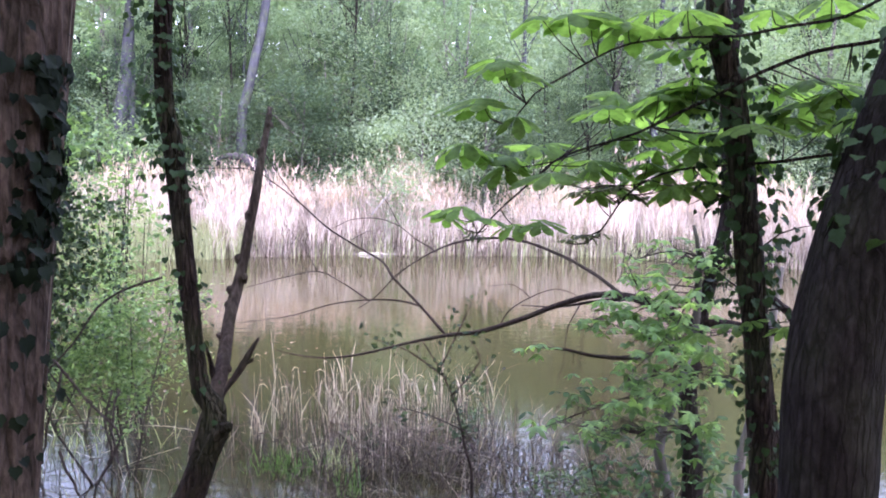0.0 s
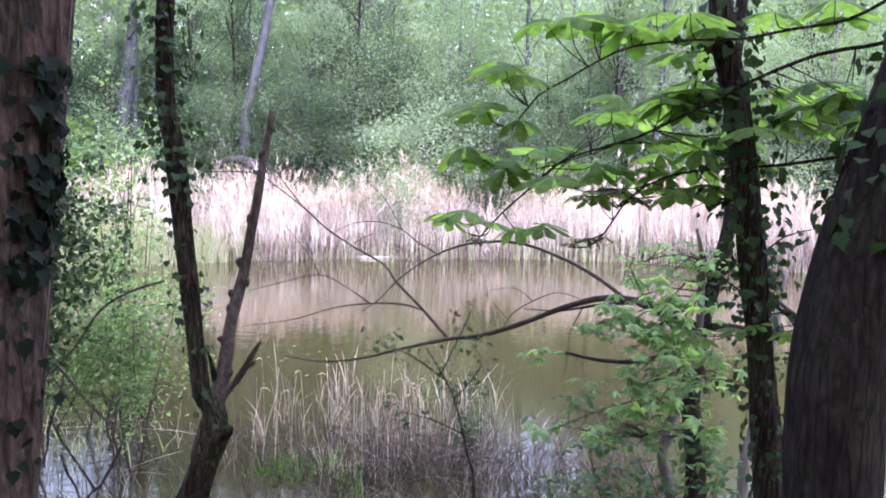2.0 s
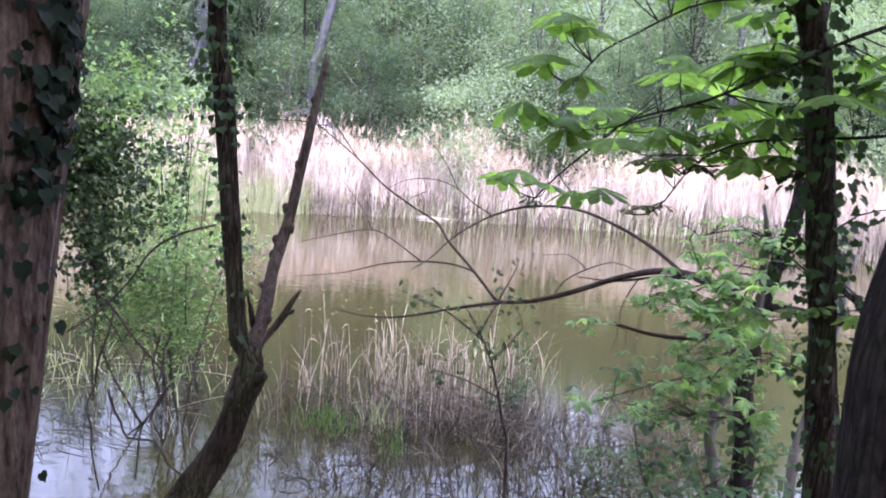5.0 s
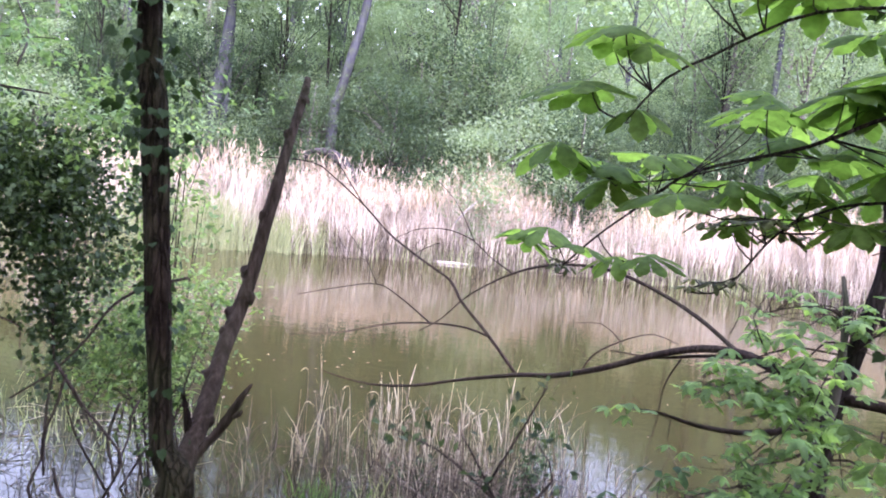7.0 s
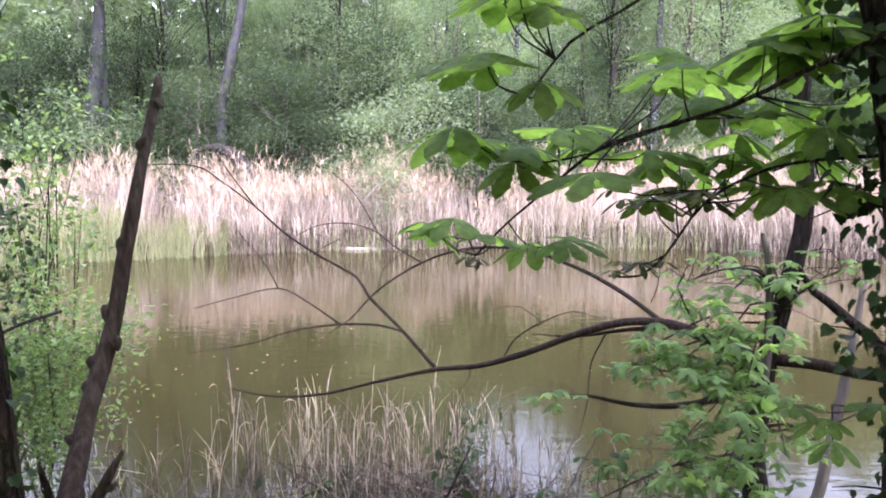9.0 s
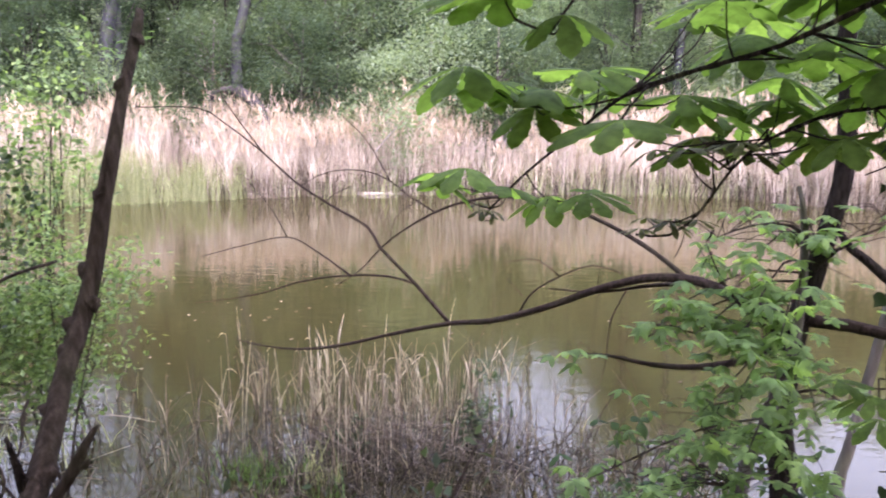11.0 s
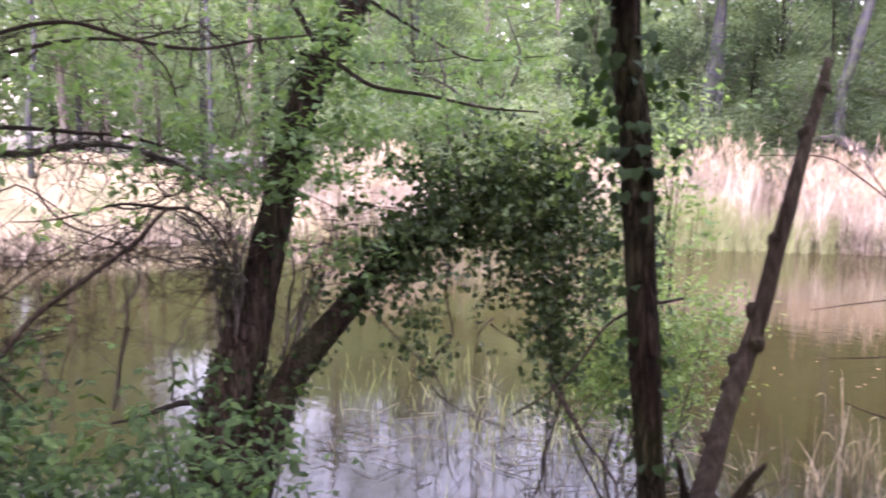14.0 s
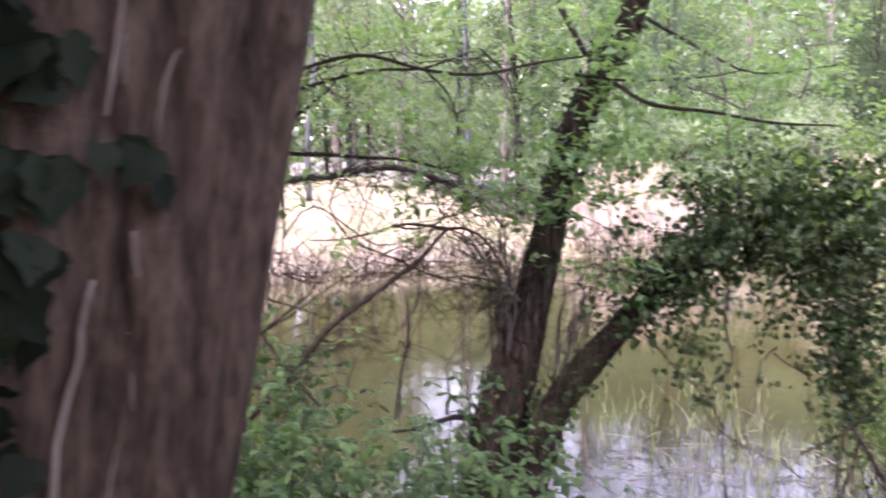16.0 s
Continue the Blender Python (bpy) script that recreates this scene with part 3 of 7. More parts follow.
def green_reeds():
    r = np.random.default_rng(4)
    n = 4500
    spots = np.concatenate([r.normal(m, s, int(n * w)) for m, s, w in ((112, 3, 0.22), (113.2, 0.9, 0.05), (126, 5, 0.26), (143, 9, 0.2), (165, 12, 0.06), (60, 18, 0.2))])
    d = r.normal(-0.35, 0.35, len(spots))
    xy = at_shore(spots, d)
    base = np.column_stack([xy, np.maximum(ground_height(xy, d), -0.2)])
    v, f, _ = blades(base, r.uniform(0.45, 1.15, len(spots)) * np.where(abs(spots - 136) < 14, 1.35, 1.0), r.uniform(0.012, 0.024, len(spots)), 0.16, r)
    ob = thing("green_reeds", (*at_shore(np.array(112.0), -0.3), 0), "fresh green reed shoots standing in the shallows", "reeds", kind="stuff")
    part("shoots", mesh_of("shoots", v, f, REED_GREEN), ob)


green_reeds()


# ---- woods round the pond ----
def crown_leaves(r, height, spread, low, clumps, per, leaf, sag=0.3):
    """Leaf clumps through an uneven crown, thick at its outside."""
    c = r.normal(size=(clumps, 3))
    c /= np.linalg.norm(c, axis=1)[:, None]
    c *= r.uniform(0.45, 1.0, (clumps, 1)) ** 0.6
    mid, half = (low + height) / 2, (height - low) / 2
    c = c * (spread, spread, half) + (0, 0, mid)
    c[:, :2] += r.normal(0, spread * 0.12, (clumps, 2))
    sig = spread * 0.175
    pts = np.repeat(c, per, 0) + r.normal(size=(clumps * per, 3)) * (sig, sig, sig * 0.6)
    pts[:, 2] = np.maximum(pts[:, 2], 0.15)
    return c, leaf_cloud(pts, leaf, leaf * 0.6, r, sag)


def wood_tree(name, seed, height, spread, low, clumps, per, leaf, leaf_mat, bark_mat, girth, label, category, lean=0.03):
    r = np.random.default_rng(seed)
    ob = thing(name, (0, 0, 0), label, category)
    bend = r.normal(0, lean * height, 2)
    trunk = [(0, 0, -0.3), (bend[0] * 0.2, bend[1] * 0.2, height * 0.3), (bend[0] * 0.6, bend[1] * 0.5, height * 0.6), (bend[0], bend[1], height * 0.93)]
    pieces = [tube(trunk, [girth * 1.25, girth, girth * 0.6, girth * 0.12], 8, 0.5, 0.1, seed=seed)]
    c, cloud = crown_leaves(r, height, spread, low, clumps, per, leaf)
    q, s = spline(trunk, 0.3)
    for k in range(0, min(clumps, 14)):
        i = int(np.clip(np.argmin(abs(q[:, 2] - c[k, 2] * 0.75)), 1, len(q) - 2))
        mid = (q[i] + c[k]) / 2 + r.normal(0, 0.15, 3)
        pieces.append(tube([q[i], mid, c[k]], [girth * 0.3, girth * 0.2, girth * 0.06], 5, 0.4, 0.1, seed=k))
    part("trunk", mesh_of("trunk", *joined(pieces), bark_mat), ob)
    part("crown", mesh_of("crown", *cloud, leaf_mat), ob)
    return ob


def skyline(bearing):
    """Degrees over the mirrored eye at which the wood ends; lower in some stretches."""
    for a, b, mirrored in ((-100, -58, 20), (-58, -51, 13.2), (-51, -33, 16.6), (-33, -20, 17), (-19, -3, 20.5), (0, 10, 16.4), (18, 90, 17.5)):
        if a < bearing < b:
            return mirrored
    return 21


def grown(x, y, rnd):
    """Metres that a tree of the wood reaches; some slender ones stand out over the rest."""
    bearing, far = math.degrees(math.atan2(x, y - 1)), math.hypot(x, y - 1)
    over = rnd.uniform(3.5, 9) if rnd.random() < (0.0 if -59 < bearing < -50 else 0.27 if bearing < -33 else 0.15) else rnd.uniform(-0.8, 0.8)
    return max(4.0, (far * math.tan(radians(skyline(bearing) + over)) - 2.3) * 1.3)


def stand(templates, spots, rnd, lo=0.85, hi=1.15, grow=False):
    """Trees of a few growths over many places, each turned and sized on its own."""
    used = set()
    for x, y, k in spots:
        if on_bank(x, y):
            continue
        t = templates[k]
        s = grown(x, y, rnd) / (10.5, 9.5, 11.0, 10.0)[k] if grow and y > 3 else rnd.uniform(lo, hi)
        m = Matrix.Translation((x, y, height_at(x, y) - 0.02)) @ Matrix.Rotation(rnd.uniform(0, 6.28), 4, "Z") @ Matrix.Diagonal((s, s, s * rnd.uniform(0.92, 1.1), 1))
        if k in used:
            copy_thing(t, m)
        else:
            t.matrix_basis = m
            used.add(k)


WOOD = "trees of the surrounding wood"
tall = [
    wood_tree("tree", 101, 10.5, 2.4, 2.0, 62, 215, 0.094, LEAF_WOOD, BARK_GREY, 0.15, "tall broadleaf tree in fresh leaf at the wood's edge", "tree"),
    wood_tree("tree", 102, 9.5, 2.7, 1.2, 64, 215, 0.094, LEAF_WOOD_PALE_HAZED, BARK_GREY, 0.13, "pale green broadleaf tree of the wood", "tree"),
    wood_tree("tree", 103, 11.0, 2.2, 2.2, 60, 215, 0.094, LEAF_WOOD_SHADED, BARK_DARK, 0.17, "tree deep in the wood with shade in its dark leaf colour", "tree"),
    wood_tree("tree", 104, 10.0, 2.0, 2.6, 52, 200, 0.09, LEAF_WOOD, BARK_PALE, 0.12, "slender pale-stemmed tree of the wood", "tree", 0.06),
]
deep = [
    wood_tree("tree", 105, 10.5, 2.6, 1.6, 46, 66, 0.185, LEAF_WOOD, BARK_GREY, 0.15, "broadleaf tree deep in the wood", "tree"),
    wood_tree("tree", 106, 9.5, 2.8, 1.2, 46, 66, 0.185, LEAF_WOOD_PALE_HAZED, BARK_GREY, 0.13, "pale green tree deep in the wood", "tree"),
    wood_tree("tree", 107, 11.0, 2.4, 1.8, 44, 66, 0.185, LEAF_WOOD_SHADED, BARK_DARK, 0.17, "tree deep in the wood with shade in its dark leaf colour", "tree"),
    wood_tree("tree", 108, 10.0, 2.2, 2.2, 40, 64, 0.18, LEAF_WOOD, BARK_PALE, 0.12, "slim pale-stemmed tree deep in the wood", "tree", 0.06),
]
bush = [
    wood_tree("bush", 111, 3.4, 1.7, 0.1, 44, 170, 0.082, LEAF_WOOD_PALE_HAZED, BARK_GREY, 0.05, "rounded pale green willow bush behind the reeds", "bush"),
    wood_tree("bush", 112, 2.7, 1.5, 0.0, 40, 170, 0.08, LEAF_WOOD, BARK_GREY, 0.05, "leafy green bush behind the reeds", "bush"),
    wood_tree("bush", 113, 4.2, 1.6, 0.3, 42, 165, 0.082, LEAF_WOOD_SHADED, BARK_GREY, 0.06, "tall bush at the wood's edge with shade in its dark leaf colour", "bush"),
]
bush.append(wood_tree("bush", 114, 2.6, 1.1, 0.2, 26, 90, 0.09, BLOSSOM, BARK_GREY, 0.04, "small bush in pale blossom behind the reeds", "bush"))
for t in tall + deep + bush:
    tagged(t, group=WOOD if t not in bush else "bushes behind the reeds")


def make_wood():
    r = np.random.default_rng(31)
    spots, behind = [], []
    for row, (lo, hi, gap) in enumerate(((4.2, 6.0, 6.5), (7.5, 10.0, 7.0), (13, 16, 7.5), (21, 26, 4.6))):
        for deg in np.arange(-24, 222, gap):
            a = deg + r.uniform(-2.2, 2.2)
            x, y = at_shore(np.array(a), r.uniform(lo, hi))
            k = int(r.choice(4, p=((0.34, 0.3, 0.14, 0.22), (0.3, 0.2, 0.3, 0.2), (0.25, 0.2, 0.4, 0.15), (0.3, 0.3, 0.3, 0.1))[row]))
            (spots if row == 0 and 10 < deg < 200 else behind).append((x, y, k))
    # unseen wood added behind the path, to close it off and block light
    for deg in np.arange(226, 334, 7):
        for lo, hi in ((8.2, 9.5), (11, 13), (15, 18)):
            x, y = at_shore(np.array(deg + r.uniform(-2, 2)), r.uniform(lo, hi))
            behind.append((x, y, int(r.integers(0, 3))))
    # more unseen trees close behind, added for shade on the near bank
    for x, y, k in ((0.9, -2.6, 0), (-2.2, -2.3, 1), (3.6, -2.0, 0), (-4.6, -1.6, 2), (-0.7, -4.6, 2), (2.4, -5.0, 1), (5.6, 0.4, 0), (-6.6, -0.2, 0)):
        behind.append((x, y, k))
    # an unseen thicket, added close behind the path to shade the near trunks
    for k in range(14):
        a, far = radians(104 + k * 11.5 + r.uniform(-2, 2)), r.uniform(4.6, 8.5)
        x, y = math.sin(a) * far, math.cos(a) * far + 0.3
        copy_thing(tall[int(r.integers(0, 3))], Matrix.Translation((x, y, height_at(x, y) - 0.02)) @ Matrix.Rotation(r.uniform(0, 6.28), 4, "Z") @ Matrix.Diagonal((0.8, 0.8, r.uniform(0.6, 0.8), 1)))
    for bearing in range(-82, -46, 4):
        far = r.uniform(32, 36)
        spots.append((math.sin(radians(bearing)) * far, math.cos(radians(bearing)) * far + 1, int(r.integers(0, 3))))
    # dark-leaved trees whose colour brings shade to the right of the wood
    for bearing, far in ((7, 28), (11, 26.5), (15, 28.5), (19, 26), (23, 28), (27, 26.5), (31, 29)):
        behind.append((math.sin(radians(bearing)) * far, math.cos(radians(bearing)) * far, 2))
    stand(tall, spots, r, 0.9, 1.05, True)
    stand(deep, behind, r, 0.9, 1.05, True)
    # unseen low growth behind the path, added against sky light from there
    for deg in np.arange(222, 326, 5):
        x, y = at_shore(np.array(deg + r.uniform(-1.5, 1.5)), r.uniform(8.6, 10.5))
        s = r.uniform(0.3, 0.4)
        copy_thing(deep[int(r.integers(0, 3))], Matrix.Translation((x, y, height_at(x, y) - 0.02)) @ Matrix.Rotation(r.uniform(0, 6.28), 4, "Z") @ Matrix.Diagonal((s, s, s, 1)))
    low = []
    for deg in np.arange(-18, 214, 4.2):
        a = deg + r.uniform(-1.6, 1.6)
        x, y = at_shore(np.array(a), r.uniform(2.9, 4.6))
        low.append((x, y, int(r.choice(3, p=(0.4, 0.34, 0.26)))))
    px, py, _ = (2.473, 23.6, 3.786)
    low.append((px, py, 3))
    low += [(-6.6, 24.0, 2), (-9.4, 23.1, 0), (-8.2, 23.3, 1)]
    for x, y, _ in [(-0.825, 23.5, 3.731), (-1.667, 23.5, 3.566), (-10.459, 23.5, 3.129), (9.486, 23.5, 3.431)]:
        low.append((x, y, 0))
    for x, y, _ in [(-3.273, 24, 3.725), (-4.214, 24, 3.711), (0.953, 24, 3.788)]:
        low.append((x, y, 2))
    stand(bush, low, r, 0.8, 1.2)
    high = []
    for deg in np.arange(-20, 216, 6):
        x, y = at_shore(np.array(deg + r.uniform(-2, 2)), r.uniform(4.6, 7.0))
        high.append((x, y, int(r.choice(3, p=(0.36, 0.34, 0.3)))))
    # a broad pale bush over the middle of the reed bed, before dark ones whose colour holds the shade
    for (x, y, _), k, s in zip([(-0.48, 25.2, 3.842), (-3.477, 25.467, 3.814), (-2.506, 25.733, 3.845), (1.534, 26, 3.922)], (0, 2, 2, 2), (1.3, 1.35, 1.5, 1.2)):
        copy_thing(bush[k], Matrix.Translation((x, y, height_at(x, y) - 0.02)) @ Matrix.Rotation(r.uniform(0, 6.28), 4, "Z") @ Matrix.Diagonal((s, s, s, 1)))
    for x, y, k in high:
        if on_bank(x, y):
            continue
        s = r.uniform(0.7, 0.9) if -60 < math.degrees(math.atan2(x, y - 1)) < -49 else r.uniform(1.15, 1.6)
        copy_thing(bush[k], Matrix.Translation((x, y, height_at(x, y) - 0.02)) @ Matrix.Rotation(r.uniform(0, 6.28), 4, "Z") @ Matrix.Diagonal((s, s, s, 1)))
    # trees that close the wood behind the chestnut, most with shade in their leaf colour
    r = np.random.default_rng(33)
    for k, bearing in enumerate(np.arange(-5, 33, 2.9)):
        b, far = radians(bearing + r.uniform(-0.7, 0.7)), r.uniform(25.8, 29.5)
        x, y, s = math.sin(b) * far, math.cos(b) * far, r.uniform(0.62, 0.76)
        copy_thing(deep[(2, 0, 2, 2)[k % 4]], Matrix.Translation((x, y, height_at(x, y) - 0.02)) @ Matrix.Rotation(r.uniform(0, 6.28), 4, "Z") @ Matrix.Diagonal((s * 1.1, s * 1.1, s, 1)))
    # more of the dark-leaved trees in front, shade painted into their leaves
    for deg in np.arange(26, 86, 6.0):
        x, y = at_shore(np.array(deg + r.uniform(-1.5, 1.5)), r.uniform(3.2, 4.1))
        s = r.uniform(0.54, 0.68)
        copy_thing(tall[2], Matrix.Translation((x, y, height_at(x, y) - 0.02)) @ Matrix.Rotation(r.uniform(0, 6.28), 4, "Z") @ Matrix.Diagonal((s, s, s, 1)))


make_wood()


def airy_trees():
    """Tall, thinly leaved trees that stand over the rest of the wood."""
    r = np.random.default_rng(41)
    kinds = [wood_tree("airy_tree", 131, 14.0, 2.3, 5.0, 46, 52, 0.11, LEAF_WOOD_PALE_HAZED, BARK_GREY, 0.1, "tall thinly leaved tree over the wood", "tree", 0.03),
             wood_tree("airy_tree", 132, 15.0, 2.0, 6.0, 42, 50, 0.11, LEAF_WOOD, BARK_PALE, 0.09, "tall slender tree in thin young leaf", "tree", 0.04)]
    used = set()
    for bearing in np.concatenate([np.arange(-62, -40, 2.6), np.arange(-40, 20, 4.4)]):
        b, far = radians(bearing + r.uniform(-0.8, 0.8)), r.uniform(30, 37)
        x, y = math.sin(b) * far, math.cos(b) * far + 1
        k, s = int(r.integers(2)), r.uniform(0.8, 1.2)
        m = Matrix.Translation((x, y, height_at(x, y) - 0.02)) @ Matrix.Rotation(r.uniform(0, 6.28), 4, "Z") @ Matrix.Diagonal((s, s, s, 1))
        if k in used:
            copy_thing(kinds[k], m)
        else:
            tagged(kinds[k], group="tall trees over the wood")
            kinds[k].matrix_basis = m
            used.add(k)


airy_trees()


def far_wood():
    """The depth of the wood beyond the single trees: lumpy crowns down to the ground."""
    r = np.random.default_rng(37)
    pts, rear = [], []
    for bearing in np.arange(-96, 70, 0.62):
        b, far = bearing + r.uniform(-0.6, 0.6), r.uniform(50, 76)
        top = (far * math.tan(radians(skyline(b) - 0.1 + r.uniform(-0.8, 0.8))) - 2.3)
        foot = np.array((math.sin(radians(b)) * far, math.cos(radians(b)) * far + 1, 0.5))
        c = foot + np.column_stack([r.normal(0, 1.5, (30, 2)), top * r.uniform(0.05, 1.0, 30) ** 0.75])
        pts.append(np.repeat(c, 22, 0) + r.normal(0, 0.8, (660, 3)))
    ob = thing("far_wood", (0, 60, 0.5), "depth of the green wood beyond the shore, haze in its pale leaf colour", "woods", kind="stuff")
    for bearing in np.arange(-96, 70, 0.9):
        b, far = bearing + r.uniform(-0.8, 0.8), r.uniform(78, 92)
        top = far * math.tan(radians(skyline(b) - 0.8 + r.uniform(-0.8, 0.8))) - 2.3
        n = 560 if b > -4 else 340
        c = np.column_stack([math.sin(radians(b)) * far + r.normal(0, 1.2, n), math.cos(radians(b)) * far + 1 + r.normal(0, 1.2, n), 0.5 + top * r.uniform(0.05, 1.0, n) ** 0.8])
        rear.append(c)
    # the pale leaf colour stands in for haze over the far crowns
    part("rear_crowns", mesh_of("rear_crowns", *leaf_cloud(np.vstack(rear), 1.1, 0.8, r), LEAF_WOOD_PALE_HAZED), ob)
    part("crowns", mesh_of("crowns", *leaf_cloud(np.vstack(pts), 0.5, 0.36, r), LEAF_WOOD_PALE_HAZED), ob)


far_wood()


def edge_poles():
    """Slender stems with small high crowns that show before the darker wood."""
    r = np.random.default_rng(39)
    poles = [wood_tree("pole_tree", 121, 11.0, 1.5, 5.5, 26, 110, 0.11, LEAF_WOOD_PALE_HAZED, BARK_PALE, 0.075, "slim pale stem at the wood's edge", "tree", 0.05),
             wood_tree("pole_tree", 122, 10.0, 1.4, 5.0, 24, 110, 0.11, LEAF_WOOD, BARK_GREY, 0.06, "slim grey-brown stem at the wood's edge", "tree", 0.07),
             wood_tree("pole_tree", 123, 11.5, 1.6, 6.0, 24, 110, 0.11, LEAF_WOOD_SHADED, BARK_DARK, 0.085, "dark slim stem at the wood's edge", "tree", 0.05)]
    used = set()
    for deg in np.concatenate([np.arange(40, 200, 4.2), np.arange(60, 190, 9), np.arange(52, 160, 2.6)]):
        x, y = at_shore(np.array(deg + r.uniform(-1.8, 1.8)), r.uniform(3.2, 8.5))
        if on_bank(x, y):
            continue
        k, s = int(r.choice(3, p=(0.22, 0.33, 0.45))), r.uniform(0.5, 0.85)
        m = Matrix.Translation((x, y, height_at(x, y) - 0.02)) @ Matrix.Rotation(r.uniform(0, 6.28), 4, "Z") @ Matrix.Diagonal((s, s, grown(x, y, r) / 11.0 * r.uniform(0.85, 1.1), 1))
        if k in used:
            copy_thing(poles[k], m)
        else:
            tagged(poles[k], group="slim stems at the wood's edge")
            poles[k].matrix_basis = m
            used.add(k)


edge_poles()


def pale_trunk(points, radii, label):
    """A bare pale stem that stands out before the wood, with a light crown above."""
    x, y, z = points[0]
    foot = (x, y, height_at(x, y) - 0.1)
    ob = thing("pale_tree", foot, label, "tree", group="pale trees at the wood's edge")
    top = np.array(points[-1])
    high = top + (top - np.array(points[0])) * 0.9 + (0, 0, 2)
    line = [foot] + list(points) + [tuple(high)]
    part("trunk", mesh_of("trunk", *tube(line, [radii[0] * 1.1] + list(radii) + [radii[-1] * 0.3], 10, 0.3, 0.12), BARK_PALE), ob)
    r = np.random.default_rng(int(abs(x) * 10))
    _, (v, f) = crown_leaves(r, 5.0, 0.8 if radii[0] < 0.105 else 1.9, 0.0, 36, 70, 0.15)
    part("crown", mesh_of("crown", v + np.array((high[0], high[1], max(high[2] - 3.0, 5.2))), f, LEAF_WOOD_PALE_HAZED), ob)
    return ob


pale_trunk([(-5.769, 23.8, 3.445), (-5.672, 23.8, 3.985), (-5.417, 23.8, 5.058), (-5.07, 23.8, 6.725)], [0.14, 0.135, 0.13, 0.11], "leaning pale grey trunk behind the reeds")
pale_trunk([(-9.023, 23.3, 2.593), (-8.888, 23.3, 3.851), (-8.752, 23.3, 4.676)], [0.19, 0.18, 0.17], "stout pale grey trunk before the wood")
pale_trunk([(-8.725, 23.5, 2.599), (-8.709, 23.5, 3.867), (-8.688, 23.5, 4.698)], [0.115, 0.11, 0.106], "slim pale trunk beside a stouter one")
pale_trunk([(-22.182, 11.868, 3.111), (-22.221, 12.112, 4.779), (-22.413, 12.166, 6.296)], [0.08, 0.075, 0.07], "slender sunlit white trunk in the wood")
pale_trunk([(-19.862, 15.714, 4.08), (-20.005, 15.803, 5.493), (-20.128, 15.831, 6.434)], [0.06, 0.06, 0.055], "thin white birch stem in the wood")
pale_trunk([(5.84, 25, 1.738), (5.839, 25, 3.164), (5.909, 25, 4.634)], [0.11, 0.1, 0.1], "thin pale stem among green bushes")


def fallen_log():
    pts = [(-6.05, 23.6, 2.44), (-5.78, 23.45, 2.5), (-5.42, 23.3, 2.34), (-5.1, 23.2, 2.05), (-4.85, 23.1, 1.6)]
    x, y, _ = pts[-1]
    ob = thing("fallen_log", (x, y, height_at(x, y)), "weathered grey fallen trunk lying up out of the reeds", "log")
    line = [tuple(p) for p in pts] + [(x + 0.5, y - 0.2, height_at(x, y))]
    part("stem", mesh_of("stem", *tube(line, [0.08, 0.13, 0.15, 0.15, 0.14, 0.14], 12, 0.1, 0.25, 0.08), DEADWOOD), ob)
    part("broken_end", mesh_of("broken_end", *tube([pts[1], (pts[1][0] - 0.45, pts[1][1], pts[1][2] - 0.05), (pts[1][0] - 0.6, pts[1][1], pts[1][2] - 0.3)], [0.09, 0.06, 0.02], 7, 0.1, 0.2), DEADWOOD), ob)


fallen_log()


def floating_wood(pts, r, label):
    ob = thing("floating_branch", pts[0], label, "branch", group="driftwood along the far shore")
    part("stem", mesh_of("stem", *tube(pts, [r, r * 1.2, r * 0.6], 7, 0.1, 0.2), STRAW_WOOD), ob)


floating_wood([(-2.803, 22.053, 0.02), (-2.067, 21.866, 0.02), (-1.33, 22.055, 0.02)], 0.045, "bleached branch floating at the foot of the reeds")
floating_wood([(-4.036, 22.87, 0.02), (-3.566, 22.64, 0.02), (-3.166, 22.811, 0.02)], 0.035, "short bleached stick floating by the reeds")
floating_wood([(-2.936, 22.205, 0.03), (-2.73, 23.314, 0.03), (-2.693, 24.848, 0.03)], 0.03, "bleached forked stick leaning from the water")
floating_wood([(-7.018, 22.737, 0.02), (-6.797, 23.181, 0.02), (-6.553, 23.495, 0.02)], 0.03, "pale stick afloat before a gap in the reeds")
floating_wood([(-1.865, 20.5, 1.109), (-1.623, 20.5, 1.411), (-1.409, 20.5, 1.637)], 0.014, "broken pale reed bundle leaning across the reed bed")


def drift_leaves():
    r = np.random.default_rng(8)
    xy = np.column_stack([r.uniform(-4, 2.5, 45), r.uniform(7.5, 17, 45)])
    xy = np.vstack([xy, np.column_stack([r.normal(-2.0, 0.5, 26), r.normal(8.8, 1.6, 26)])])
    c = np.column_stack([xy, np.full(len(xy), 0.006)])
    v, f = leaf_cloud(c, 0.05, 0.028, r, 0.0, 1.0)
    v[:, 2] = 0.004 + 0.1 * np.clip(v[:, 2], 0, 0.05)
    ob = thing("fallen_leaves", (-1, 10, 0), "scattered pale leaves and scraps afloat on the pond", "leaves", kind="stuff")
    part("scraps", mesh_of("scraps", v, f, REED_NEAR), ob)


drift_leaves()


# ---- near bank: trees by the path ----
# Crown out of view, set off its trunk to cast shade on the bank.
def crown_over(ob, centre, spread, half, clumps, per, leaf, mat, seed):
    r = np.random.default_rng(seed)
    _, (v, f) = crown_leaves(r, half * 2, spread, 0.2, clumps, per, leaf)
    part("crown", mesh_of("crown", v + np.array(centre) - (0, 0, half), f, mat), ob)


